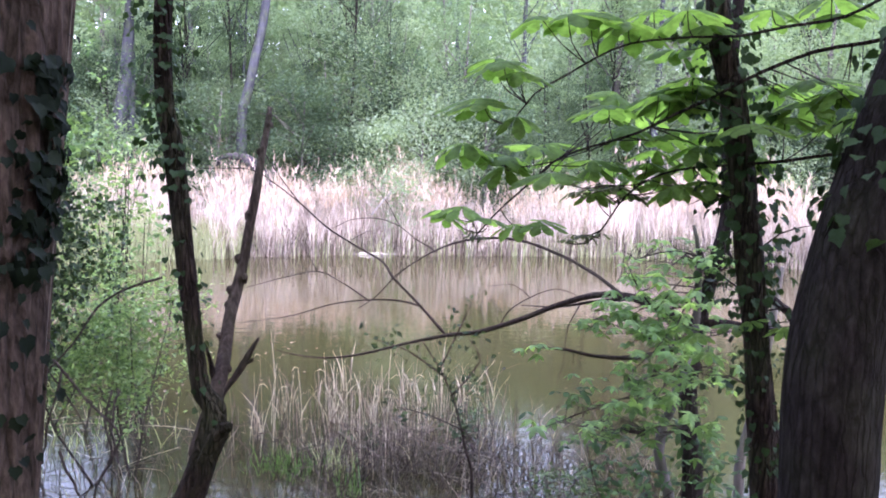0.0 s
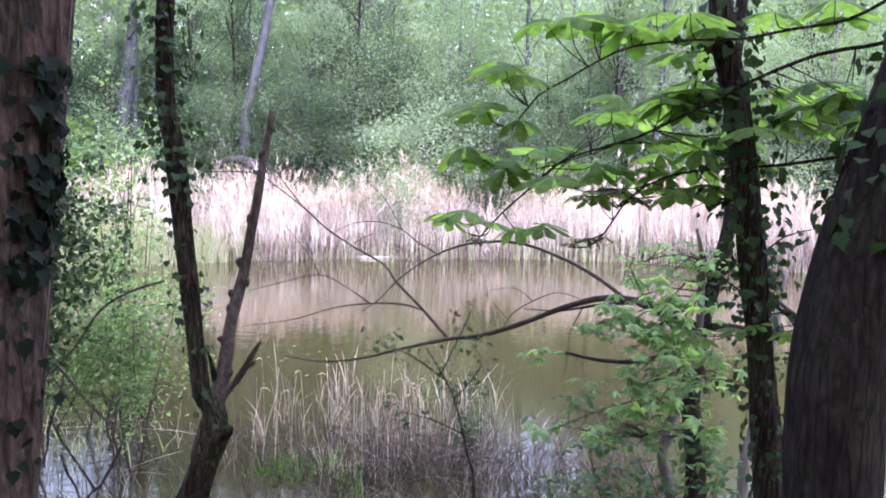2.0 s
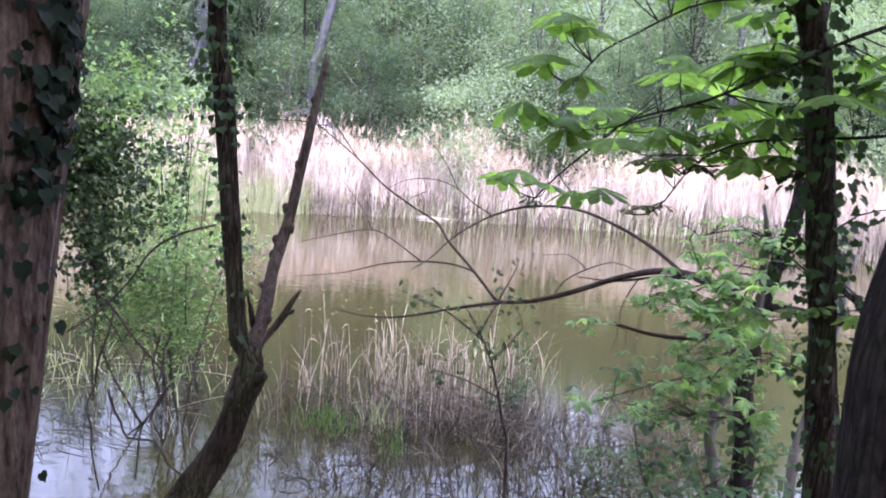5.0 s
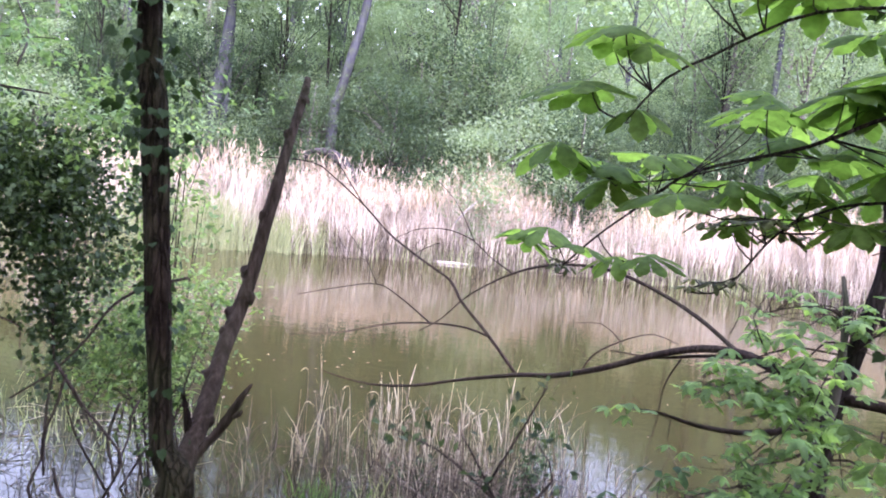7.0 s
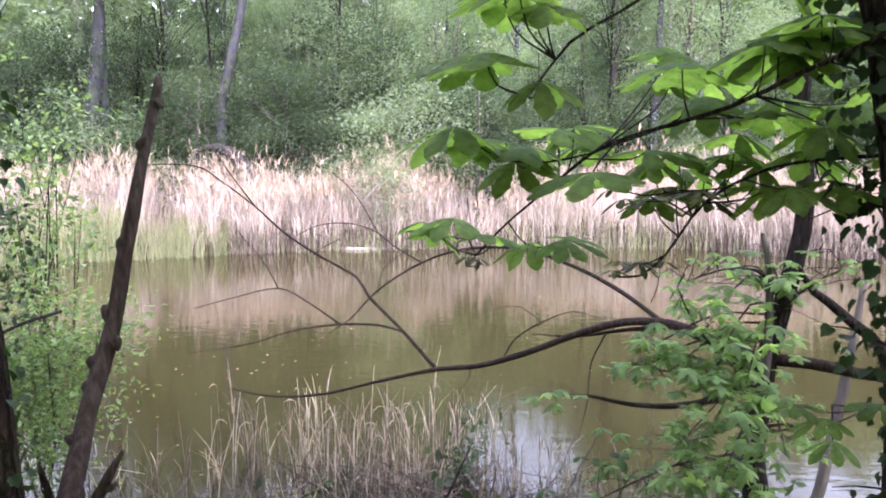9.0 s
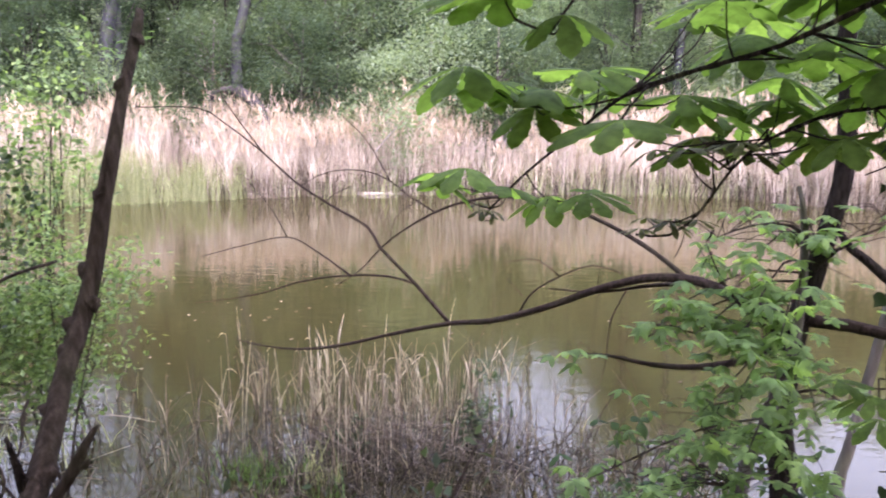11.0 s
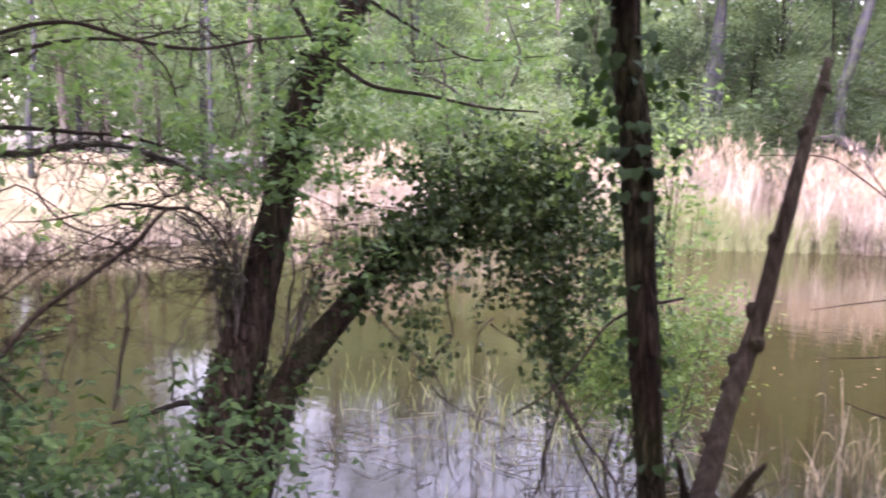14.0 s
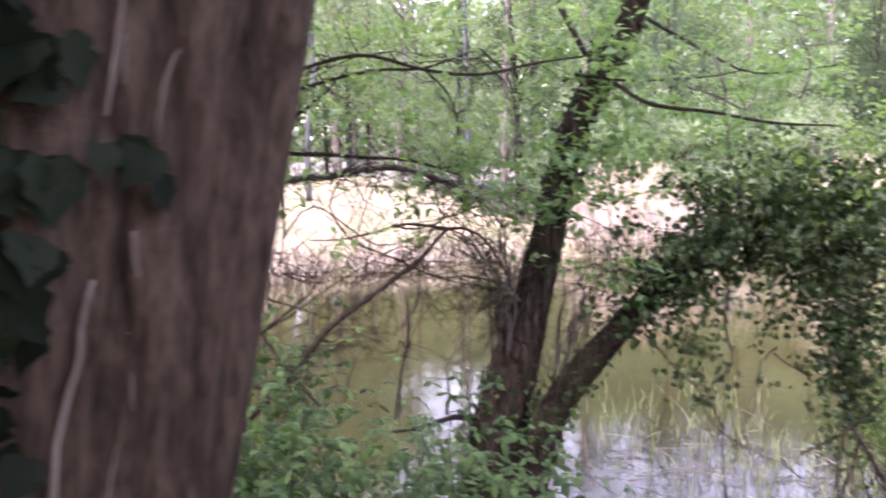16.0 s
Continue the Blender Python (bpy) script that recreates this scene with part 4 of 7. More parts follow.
def ivy_stem(parent, pts, r, label="", mat=None):
    part("ivy_stem", mesh_of("ivy_stem", *tube(pts, [r, r * 0.9, r * 0.7], 6, 0.05, 0.15), mat or BARK_TWIG), parent, label)


def big_ivy_tree():
    """The stout ridged trunk close by the path, ivy climbing its shaded side."""
    cx, cy = -0.635, 1.137
    z0 = height_at(cx, cy)
    ob = thing("ivy_clad_tree", (cx, cy, z0), "stout tree with reddish-brown furrowed bark and climbing ivy", "tree")
    def axis(z):
        return (cx + 0.011 * (z - 2.2), cy + 0.214 * (z - 2.2), z)
    line = [axis(z) for z in (z0 - 0.25, z0 + 0.3, 1.6, 2.2, 3.0, 4.0)] + [(cx, cy + 0.55, 6.0), (cx, cy + 0.5, 9.0)]
    rad = [0.23, 0.19, 0.175, 0.17, 0.168, 0.16, 0.13, 0.05]
    trunk = part("trunk", mesh_of("trunk", *tube(line, rad, 150, 0.02, 0.03, 0.06, 3.0, 34), BARK_RED), ob)
    def on(a, z, out=0.004):
        a = radians(a)
        x, y, _ = axis(z)
        return (x + math.cos(a) * (0.168 + out), y + math.sin(a) * (0.168 + out), z)
    for a0, wind, z1, z2, r in ((-62, 9, 0.9, 3.6, 0.002), (-30, 7, 1.2, 3.4, 0.0014), (-95, 9, 0.8, 3.8, 0.003)):
        pts = [on(a0 + wind * math.sin(k * 1.9 + a0), z1 + (z2 - z1) * k / 9, 0.001) for k in range(10)]
        ivy_stem(ob, pts, r, "thin pale ivy stem", IVY_WOOD)
    for stem in (((27, 2.9), (24, 2.6), (25, 2.345), (24, 2.334), (22.6, 2.319), (23, 2.298)), ((22, 2.266), (23, 2.255), (25, 2.243)), ((24, 2.229), (25, 2.216), (27, 2.198)),
                 ((17.5, 2.25), (17, 2.234), (17.6, 2.223), (16.6, 2.192), (18, 2.1), (15, 1.6), (18, 0.9)), ((14, 2.9), (15, 2.346), (16, 2.335), (17, 2.318)), ((24, 2.18), (25, 2.165), (22, 1.9), (26, 1.4))):
        ivy_stem(ob, [on(a, z, 0.0002) for a, z in stem], 0.0011, "thin pale ivy stem", IVY_WOOD)
    r = np.random.default_rng(71)
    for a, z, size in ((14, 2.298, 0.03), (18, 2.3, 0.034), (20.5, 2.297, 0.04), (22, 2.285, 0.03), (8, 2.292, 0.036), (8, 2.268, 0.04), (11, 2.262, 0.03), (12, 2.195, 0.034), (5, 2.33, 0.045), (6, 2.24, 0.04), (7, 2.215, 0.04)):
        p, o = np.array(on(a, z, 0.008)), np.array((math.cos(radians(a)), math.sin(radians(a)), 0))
        place_leaf(SHADED_IVY_LEAVES[r.integers(4)], p, np.array((0, 0, -1)) + r.normal(size=3) * 0.5, o + r.normal(size=3) * 0.45 + (0, 0, 0.4), size * 0.5, trunk)
    # dense ivy whose dark colour also paints the trunk's shaded strip
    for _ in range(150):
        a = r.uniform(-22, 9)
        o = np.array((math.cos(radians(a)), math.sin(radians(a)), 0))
        place_leaf(SHADED_IVY_LEAVES[r.integers(4)], np.array(on(a, r.uniform(2.12, 2.42), r.uniform(0.002, 0.012))), np.array((0, 0, -1)) + r.normal(size=3) * 0.5, o + r.normal(size=3) * 0.25, r.uniform(0.014, 0.03), trunk)
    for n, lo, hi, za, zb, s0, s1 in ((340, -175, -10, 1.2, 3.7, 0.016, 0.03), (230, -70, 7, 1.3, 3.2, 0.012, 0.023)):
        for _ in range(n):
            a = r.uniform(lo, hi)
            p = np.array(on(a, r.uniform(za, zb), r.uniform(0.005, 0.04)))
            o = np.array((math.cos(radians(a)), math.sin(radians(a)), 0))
            place_leaf(SHADED_IVY_LEAVES[r.integers(4)], p, np.array((0, 0, -1)) + o * r.uniform(0.1, 0.4) + r.normal(size=3) * 0.35, o + r.normal(size=3) * 0.3 + (0, 0, 0.3), r.uniform(s0, s1), trunk)
    crown_over(ob, (-1.6, -1.4, 7.6), 3.4, 2.0, 100, 90, 0.15, LEAF_WOOD, 72)
    return ob


big_ivy_tree()


def forked_tree():
    main = [(-0.664, 2.64, 1.478), (-0.71, 2.652, 1.574), (-0.737, 2.664, 1.766), (-0.766, 2.676, 2.036), (-0.798, 2.688, 2.328), (-0.829, 2.7, 2.58)]
    lean = [(-0.953, 2.5, 0.793), (-0.885, 2.533, 0.932), (-0.814, 2.567, 1.073), (-0.73, 2.6, 1.234)]
    foot = (lean[0][0] - 0.06, lean[0][1] - 0.03)
    z0 = height_at(*foot)
    ob = thing("forked_tree", (*foot, z0), "slim forked tree, one stem ivied and one broken off", "tree")
    low = [(foot[0], foot[1], z0 - 0.1)] + list(lean)
    top = [(main[-1][0] + 0.02, 2.7, 3.6), (main[-1][0] - 0.1, 2.6, 5.0), (main[-1][0], 2.5, 6.5)]
    line = low + list(main) + top
    rad = [0.07, 0.06, 0.056, 0.05, 0.046, 0.042, 0.032, 0.03, 0.028, 0.028, 0.028, 0.027, 0.02, 0.01]
    trunk = part("trunk", mesh_of("trunk", *tube(line, rad, 32, 0.015, 0.3, 0.14, 1.0, 9), BARK_SMOOTH), ob)
    limb = [(-0.705, 2.62, 1.36)] + [(-0.692, 2.74, 1.5), (-0.69, 2.83, 1.588), (-0.698, 2.96, 1.727), (-0.693, 3.037, 1.823), (-0.674, 3.078, 1.933), (-0.64, 3.145, 2.208), (-0.622, 3.275, 2.461), (-0.628, 3.3, 2.49)]
    lrad = [0.036, 0.029, 0.025, 0.022, 0.02, 0.0185, 0.0155, 0.0125, 0.009]
    lp = [tube(limb, lrad, 16, 0.025, 0.25, 0.07, 5.0, 6)] + knots(limb, lrad, ((0.24, 1), (0.3, -1), (0.43, -1), (0.45, -1), (0.5, 1), (0.56, -1), (0.68, -1), (0.83, -1), (0.93, 1)), 0.0175)
    part("broken_limb", mesh_of("broken_limb", *joined(lp), BARK_LIMB), ob, "bare broken limb with knots")
    a = limb[1]
    part("knob", mesh_of("knob", *tube([lean[-1]] + [(-0.621, 2.55, 1.454), (-0.58, 2.5, 1.494)], [0.034, 0.026, 0.013], 12, 0.012, 0.6, 0.15, 3.0), BARK_SMOOTH), ob)
    part("stub", mesh_of("stub", *tube([a] + [(-0.645, 2.8, 1.56), (-0.612, 2.793, 1.61), (-0.583, 2.787, 1.66), (-0.553, 2.78, 1.706)], [0.018, 0.013, 0.0115, 0.0095, 0.004], 12, 0.01, 0.45, 0.16, 2.0), BARK_LIMB), ob, "snapped side stub")
    part("stub", mesh_of("stub", *tube([(-0.6, 2.79, 1.625), (-0.583, 2.785, 1.628), (-0.572, 2.78, 1.64)], [0.009, 0.008, 0.004], 8, 0.006, 0.4), BARK_LIMB), ob, "splinter of a snapped stub")
    part("stub", mesh_of("stub", *tube([limb[2]] + [(-0.702, 2.8, 1.556), (-0.72, 2.8, 1.622), (-0.735, 2.8, 1.672)], [0.013, 0.01, 0.008, 0.004], 8, 0.012, 0.5), BARK_SMOOTH), ob, "short snapped twig")
    r = np.random.default_rng(81)
    ivy_on(trunk, main, [0.028] * 3, 130, 0.014, 0.03, (0.05, 1.0), r, 0.045)
    ivy_on(trunk, low[1:] + [main[0]], [0.05, 0.035], 12, 0.012, 0.022, (0.1, 1.0), r, 0.02)
    ivy_on(trunk, list(main[-3:]) + [top[0]], [0.028] * 3, 300, 0.016, 0.034, (0.1, 0.85), r, 0.085)
    crown_over(ob, (main[-1][0] - 0.4, 1.6, 6.2), 1.7, 1.5, 30, 70, 0.11, LEAF_WOOD, 82)


forked_tree()


def ivied_post_tree():
    main = [(1.19, 2.92, 1.145), (1.152, 2.92, 1.508), (1.103, 2.92, 1.901), (1.05, 2.92, 2.285), (0.998, 2.92, 2.567), (0.948, 2.92, 2.843)]
    foot = (main[0][0] + 0.03, main[0][1])
    z0 = height_at(*foot)
    ob = thing("ivy_covered_tree", (*foot, z0), "slender tree wrapped in dark ivy leaves", "tree", group="trees by the path")
    line = [(*foot, z0 - 0.1)] + list(main) + [(main[-1][0] - 0.05, 2.9, 3.8), (main[-1][0], 2.8, 6.0)]
    trunk = part("trunk", mesh_of("trunk", *tube(line, [0.07, 0.055, 0.05, 0.046, 0.046, 0.045, 0.044, 0.04, 0.02], 20, 0.03, 0.2, 0.1, 2.0, 7), BARK_SMOOTH), ob)
    r = np.random.default_rng(91)
    ivy_on(trunk, main, [0.05] * 3, 190, 0.016, 0.036, (0.0, 0.5), r, 0.05)
    ivy_on(trunk, main, [0.05] * 3, 420, 0.02, 0.046, (0.4, 1.0), r, 0.1)
    for k in range(9):
        a, z = r.uniform(0, 6.28), r.uniform(1.5, 2.7)
        p = np.array((np.interp(z, [m[2] for m in main], [m[0] for m in main]), 2.92, z))
        e = p + np.array((math.cos(a) * 0.2, math.sin(a) * 0.16, r.uniform(-0.02, 0.14)))
        t = new("ivy_shoot", mesh_of("ivy_shoot", *tube([p, (p + e) / 2 + (0, 0, 0.03), e], [0.004, 0.003, 0.0015], 5, 0.05, 0.1), BARK_TWIG))
        t.parent = trunk
        for _ in range(7):
            place_leaf(IVY_LEAVES[r.integers(4)], p + (e - p) * r.uniform(0.4, 1.05) + r.normal(0, 0.018, 3), r.normal(size=3) - (0, 0, 0.8), r.normal(size=3) * 0.5 + (0, -0.4, 0.7), r.uniform(0.022, 0.042), trunk)
    crown_over(ob, (1.6, 1.6, 6.6), 2.0, 1.8, 40, 80, 0.12, LEAF_WOOD, 92)


ivied_post_tree()


# ---- horse chestnut: leaning dark trunk and its leafy boughs ----
def leaf_spray(bough_part, line, spots, rnd, meshes, size, mat):
    """Leaves on drooping stalks; each stalk springs from the nearest place on the bough."""
    q, _ = spline(line, 0.05)
    for at in spots:
        at = np.asarray(at, float)
        i = int(np.argmin(np.linalg.norm(q - (at + np.array((0.05, 0, -0.08))), axis=1)))
        i = int(np.clip(i + rnd.integers(-9, 5), 0, len(q) - 1))
        mid = (q[i] + at) / 2 + np.array((0, 0, 0.03)) + rnd.normal(0, 0.02, 3)
        stalk = new("leaf_stalk", mesh_of("leaf_stalk", *tube([q[i], mid, at], [0.0022, 0.0018, 0.0014], 5, 0.05, 0.0), mat))
        stalk.parent = bough_part
        tip = rnd.normal(size=3) * (1, 1, 0.1)
        normal = np.array((0, 0, 1.0)) + rnd.normal(size=3) * 0.12
        place_leaf(meshes[rnd.integers(len(meshes))], at, tip, normal, size * rnd.uniform(0.8, 1.2), bough_part)


def chestnut():
    main = [(1.174, 2.42, 1.342), (1.177, 2.42, 1.726), (1.238, 2.42, 2.051), (1.33, 2.42, 2.369), (1.443, 2.42, 2.755)]
    foot = (main[0][0] - 0.01, main[0][1])
    z0 = height_at(*foot)
    ob = thing("horse_chestnut", (*foot, z0), "dark leaning horse chestnut trunk with broad fresh leaves", "tree", group="trees by the path")
    line = [(*foot, z0 - 0.2), (foot[0], foot[1], z0 + 0.25)] + list(main) + [(main[-1][0] + 0.25, 2.3, 3.9), (main[-1][0] + 0.5, 2.2, 5.5), (main[-1][0] + 0.6, 2.0, 8.0)]
    trunk = part("trunk", mesh_of("trunk", *tube(line, [0.2, 0.15, 0.132, 0.135, 0.138, 0.135, 0.13, 0.12, 0.1, 0.05], 48, 0.04, 0.06, 0.05, 7.0, 11), BARK_DARK), ob)
    r = np.random.default_rng(95)
    ivy_on(trunk, main[2:], [0.14] * 3, 70, 0.035, 0.06, (0.0, 0.9), r, 0.05, (-1, 0, 0))
    root = np.array(main[-1])
    def bough(pts, r0, r1, hubs, kind=CHESTNUT_LEAVES, size=0.95, label=""):
        """A bough with single leaves, each held up on its own stalk."""
        b = part("bough", mesh_of("bough", *tube(pts, [r0 * 0.85, (r0 + r1) * 0.42, r1 * 0.85], 8, 0.05, 0.14), BARK_SMOOTH), ob, label)
        q, _ = spline(pts, 0.04)
        for hub in hubs:
            hub = np.asarray(hub, float)
            i = int(np.argmin(np.linalg.norm((q - hub + (0.0, 0.0, 0.09)) * (1, 1, 1.4), axis=1)))
            away = (hub - q[i]) * (1, 1, 0)
            mid = (q[i] + hub) / 2 + away * 0.25 - (0, 0, 0.012)
            stalk = new("leaf_stalk", mesh_of("leaf_stalk", *tube([q[i], mid, hub], [0.0026, 0.002, 0.0016], 5, 0.03, 0.0), BARK_TWIG))
            stalk.parent = b
            tip = away / (np.linalg.norm(away) + 0.03) + r.normal(size=3) * (0.6, 0.6, 0.05)
            normal = np.array((0, 0, 1.0)) + r.normal(size=3) * 0.1
            place_leaf(kind[r.integers(len(kind))], hub, tip, normal, size * r.uniform(0.88, 1.12), b)
            if r.random() < 0.4:
                continue
            twin = hub + np.array((r.normal(0, 0.07), r.uniform(0.03, 0.14), r.uniform(-0.035, 0.02)))
            stalk = new("leaf_stalk", mesh_of("leaf_stalk", *tube([q[i], (q[i] + twin) / 2 - (0, 0, 0.015), twin], [0.0024, 0.002, 0.0014], 5, 0.03, 0.0), BARK_TWIG))
            stalk.parent = b
            place_leaf(kind[r.integers(len(kind))], twin, -tip + r.normal(size=3) * (0.5, 0.5, 0.05), normal + r.normal(size=3) * 0.1, size * r.uniform(0.75, 1.0), b)
    high = [tuple(root + (-0.1, 0.1, 0.05)), (1.26, 2.675, 2.751), (1.097, 2.69, 2.722), (0.949, 2.705, 2.693), (0.816, 2.723, 2.691), (0.631, 2.759, 2.674), (0.532, 2.794, 2.634), (0.429, 2.827, 2.574), (0.34, 2.841, 2.52), (0.262, 2.881, 2.416)]
    bough(high, 0.0065, 0.003, [(0.229, 2.742, 2.612), (0.173, 2.791, 2.48), (0.431, 2.764, 2.761), (0.642, 2.865, 2.755), (0.808, 2.771, 2.779), (0.747, 2.975, 2.819), (0.953, 3.117, 2.73), (1.1, 2.85, 2.8), (1.27, 2.8, 2.83),
                                  (0.211, 2.923, 2.641), (0.166, 2.936, 2.51), (0.517, 2.858, 2.786)])
    upper = [tuple(root + (-0.05, 0.12, -0.03)), (1.378, 2.671, 2.685), (1.197, 2.715, 2.652), (1.031, 2.777, 2.583), (0.906, 2.829, 2.51), (0.812, 2.883, 2.464), (0.699, 2.956, 2.401), (0.531, 3.109, 2.345), (0.454, 3.225, 2.304), (0.378, 3.416, 2.216), (0.278, 3.606, 2.105), (0.189, 3.745, 1.991)]
    bough(upper, 0.0085, 0.0035, [(0.434, 3.396, 2.37), (0.419, 3.004, 2.262), (0.603, 3.289, 2.312), (0.716, 3.445, 2.573), (0.833, 3.051, 2.533), (0.884, 2.956, 2.592), (0.706, 3.19, 2.426), (0.839, 3.139, 2.399), (0.934, 3.036, 2.363),
                                  (1.244, 2.853, 2.502), (1.208, 3.061, 2.586), (1.298, 2.649, 2.462), (1.008, 2.742, 2.427), (0.802, 3.467, 2.511), (0.967, 3.357, 2.444), (1.038, 3.254, 2.426), (0.886, 3.272, 2.561), (1.12, 3.1, 2.48), (1.36, 2.85, 2.56), (0.62, 3.05, 2.5),
                                  (0.393, 3.39, 2.368), (0.773, 2.969, 2.535), (0.889, 2.908, 2.56), (1.202, 2.803, 2.572)])
    bough([upper[-1], (0.165, 3.75, 2.04), (0.13, 3.72, 2.085)], 0.003, 0.002, [(0.118, 3.7, 2.11), (0.235, 3.68, 2.06)], size=0.85)
    bough([upper[-2], (0.33, 3.6, 2.04), (0.41, 3.55, 2.035)], 0.003, 0.002, [(0.435, 3.55, 2.06), (0.345, 3.6, 2.045)], size=0.85)
    bough([upper[-1], (0.175, 3.76, 1.97), (0.16, 3.77, 1.955)], 0.003, 0.002, [(0.165, 3.76, 1.985), (0.2, 3.75, 1.98)], BROWN_CHESTNUT_LEAVES, 0.55, "shoot with crumpled brown-green leaves")
    side = [(0.454, 3.225, 2.304), (0.332, 3.141, 2.282), (0.226, 3.069, 2.289), (0.154, 3.022, 2.329)]
    bough(side, 0.0035, 0.002, [(0.117, 2.999, 2.362), (0.294, 3.121, 2.318), (0.24, 3.2, 2.33)])
    mid = [tuple(root + (-0.1, 0.15, -0.42)), (1.253, 2.687, 2.335), (1.135, 2.783, 2.312), (1.002, 2.931, 2.298), (0.915, 3.029, 2.288), (0.829, 3.076, 2.267), (0.744, 3.14, 2.215), (0.694, 3.194, 2.15), (0.64, 3.225, 2.053), (0.581, 3.249, 1.997), (0.509, 3.268, 1.995)]
    bough(mid, 0.007, 0.003, [(0.824, 3.53, 2.245), (0.857, 3.013, 2.229), (0.694, 3.329, 2.308), (0.802, 3.23, 2.304), (0.942, 3.132, 2.309), (0.886, 3.445, 2.355), (0.975, 3.025, 2.23), (1.12, 3.0, 2.33),
                                  (0.607, 3.265, 2.283), (1.304, 2.766, 2.543), (1.155, 2.832, 2.456), (0.831, 3.167, 2.225), (0.672, 3.26, 2.221)], size=0.78)
    bough([(0.829, 3.076, 2.267), (0.72, 3.05, 2.225), (0.6, 2.99, 2.222)], 0.003, 0.002, [(0.539, 2.965, 2.209), (0.596, 3.1, 2.225), (0.66, 3.02, 2.22), (0.74, 3.2, 2.19)], BROWN_CHESTNUT_LEAVES, 0.8, "shoot with crumpled brown-green leaves")
    bough([(0.64, 3.225, 2.053), (0.6, 3.24, 2.03), (0.57, 3.24, 2.03)], 0.003, 0.002, [(0.58, 3.237, 2.029), (0.52, 3.26, 2.01), (0.63, 3.2, 2.04)], BROWN_CHESTNUT_LEAVES, 0.62, "shoot with crumpled brown-green leaves")
    low = [tuple(main[1]), (1.25, 2.9, 1.77), (1.17, 3.05, 1.71), (1.06, 3.2, 1.68)]
    bough(low, 0.004, 0.002, [(0.951, 3, 1.707), (1.079, 3, 1.739), (1.2, 2.85, 1.76), (1.02, 3.1, 1.62)], size=0.5)
    crown_over(ob, (3.4, -2.0, 7.4), 3.2, 2.0, 90, 90, 0.17, LEAF_CHESTNUT, 96)


chestnut()


# ---- maple at the water's edge with a long bare bough ----
def maple():
    main = [(1.389, 4.5, 0.763), (1.351, 4.5, 1.044), (1.366, 4.5, 1.273), (1.391, 4.5, 1.497), (1.439, 4.5, 1.694), (1.493, 4.5, 1.929), (1.511, 4.5, 2.075), (1.5, 4.5, 2.36), (1.486, 4.5, 2.656)]
    foot = (main[0][0] + 0.02, main[0][1])
    z0 = height_at(*foot)
    ob = thing("maple", (*foot, z0), "slender maple at the water's edge with a long bare bough", "tree", group="trees by the path")
    line = [(*foot, z0 - 0.1)] + list(main) + [(main[-1][0] + 0.1, 4.4, 4.2), (main[-1][0] + 0.2, 4.2, 5.5)]
    part("trunk", mesh_of("trunk", *tube(line, [0.07, 0.055, 0.05, 0.046, 0.043, 0.04, 0.038, 0.036, 0.034, 0.032, 0.025, 0.01], 14, 0.06, 0.15, 0.04, 4.0, 6), BARK_DARK), ob)
    part("side_stem", mesh_of("side_stem", *tube([(*foot, z0)] + [(1.182, 4.4, 0.808), (1.241, 4.4, 1.038), (1.285, 4.4, 1.217), (1.346, 4.4, 1.457), (1.349, 4.4, 1.816), (1.314, 4.4, 2)], [0.03, 0.028, 0.026, 0.024, 0.02, 0.014, 0.008], 9, 0.08, 0.1), BARK_GREY), ob, "thin grey side stem")
    bough = [(1.369, 4.52, 1.465), (1.232, 4.637, 1.515), (1.083, 4.753, 1.57), (0.903, 4.875, 1.561), (0.711, 5, 1.482), (0.479, 5.132, 1.36), (0.254, 5.29, 1.257), (0.049, 5.448, 1.198), (-0.227, 5.553, 1.115), (-0.532, 5.645, 1.018), (-0.785, 5.713, 0.976), (-0.99, 5.747, 0.988), (-1.121, 5.78, 1.009)]
    b = part("bare_bough", mesh_of("bare_bough", *tube(bough, [0.032, 0.028, 0.021, 0.018, 0.017, 0.016, 0.014, 0.013, 0.009, 0.008, 0.006, 0.0045, 0.002], 9, 0.05, 0.14), BARK_TWIG), ob, "long leafless bough reaching over the water")
    def twig(pts, r0, r1):
        t = new("twig", mesh_of("twig", *tube(pts, [r0 * 0.75, (r0 + r1) * 0.36, r1 * 0.8], 6, 0.05, 0.12), BARK_TWIG))
        t.parent = b
    twig([(1.096, 4.8, 1.555), (0.91, 4.9, 1.521), (0.712, 5, 1.469), (0.499, 5.1, 1.459)], 0.016, 0.004)
    twig([(1.05, 4.85, 1.568), (0.915, 5.075, 1.665), (0.72, 5.3, 1.758), (0.468, 5.45, 1.826), (0.197, 5.6, 1.806), (-0.034, 5.73, 1.718), (-0.281, 5.86, 1.548), (-0.443, 5.93, 1.374), (-0.58, 6, 1.271)], 0.017, 0.004)
    twig([(0.048, 5.48, 1.192), (-0.127, 5.562, 1.372), (-0.315, 5.644, 1.548), (-0.387, 5.727, 1.638), (-0.606, 5.809, 1.75), (-0.797, 5.878, 1.862), (-0.973, 5.933, 2.008), (-1.182, 5.989, 2.155), (-1.35, 6.044, 2.239), (-1.715, 6.1, 2.242)], 0.015, 0.003)
    twig([(-0.988, 6, 2.004), (-1.14, 6.067, 2.184), (-1.247, 6.133, 2.322), (-1.339, 6.2, 2.5)], 0.007, 0.002)
    twig([(-0.132, 5.66, 1.351), (-0.269, 5.708, 1.378), (-0.483, 5.756, 1.372), (-0.734, 5.804, 1.331), (-1.023, 5.852, 1.238), (-1.367, 5.9, 1.175)], 0.01, 0.003)
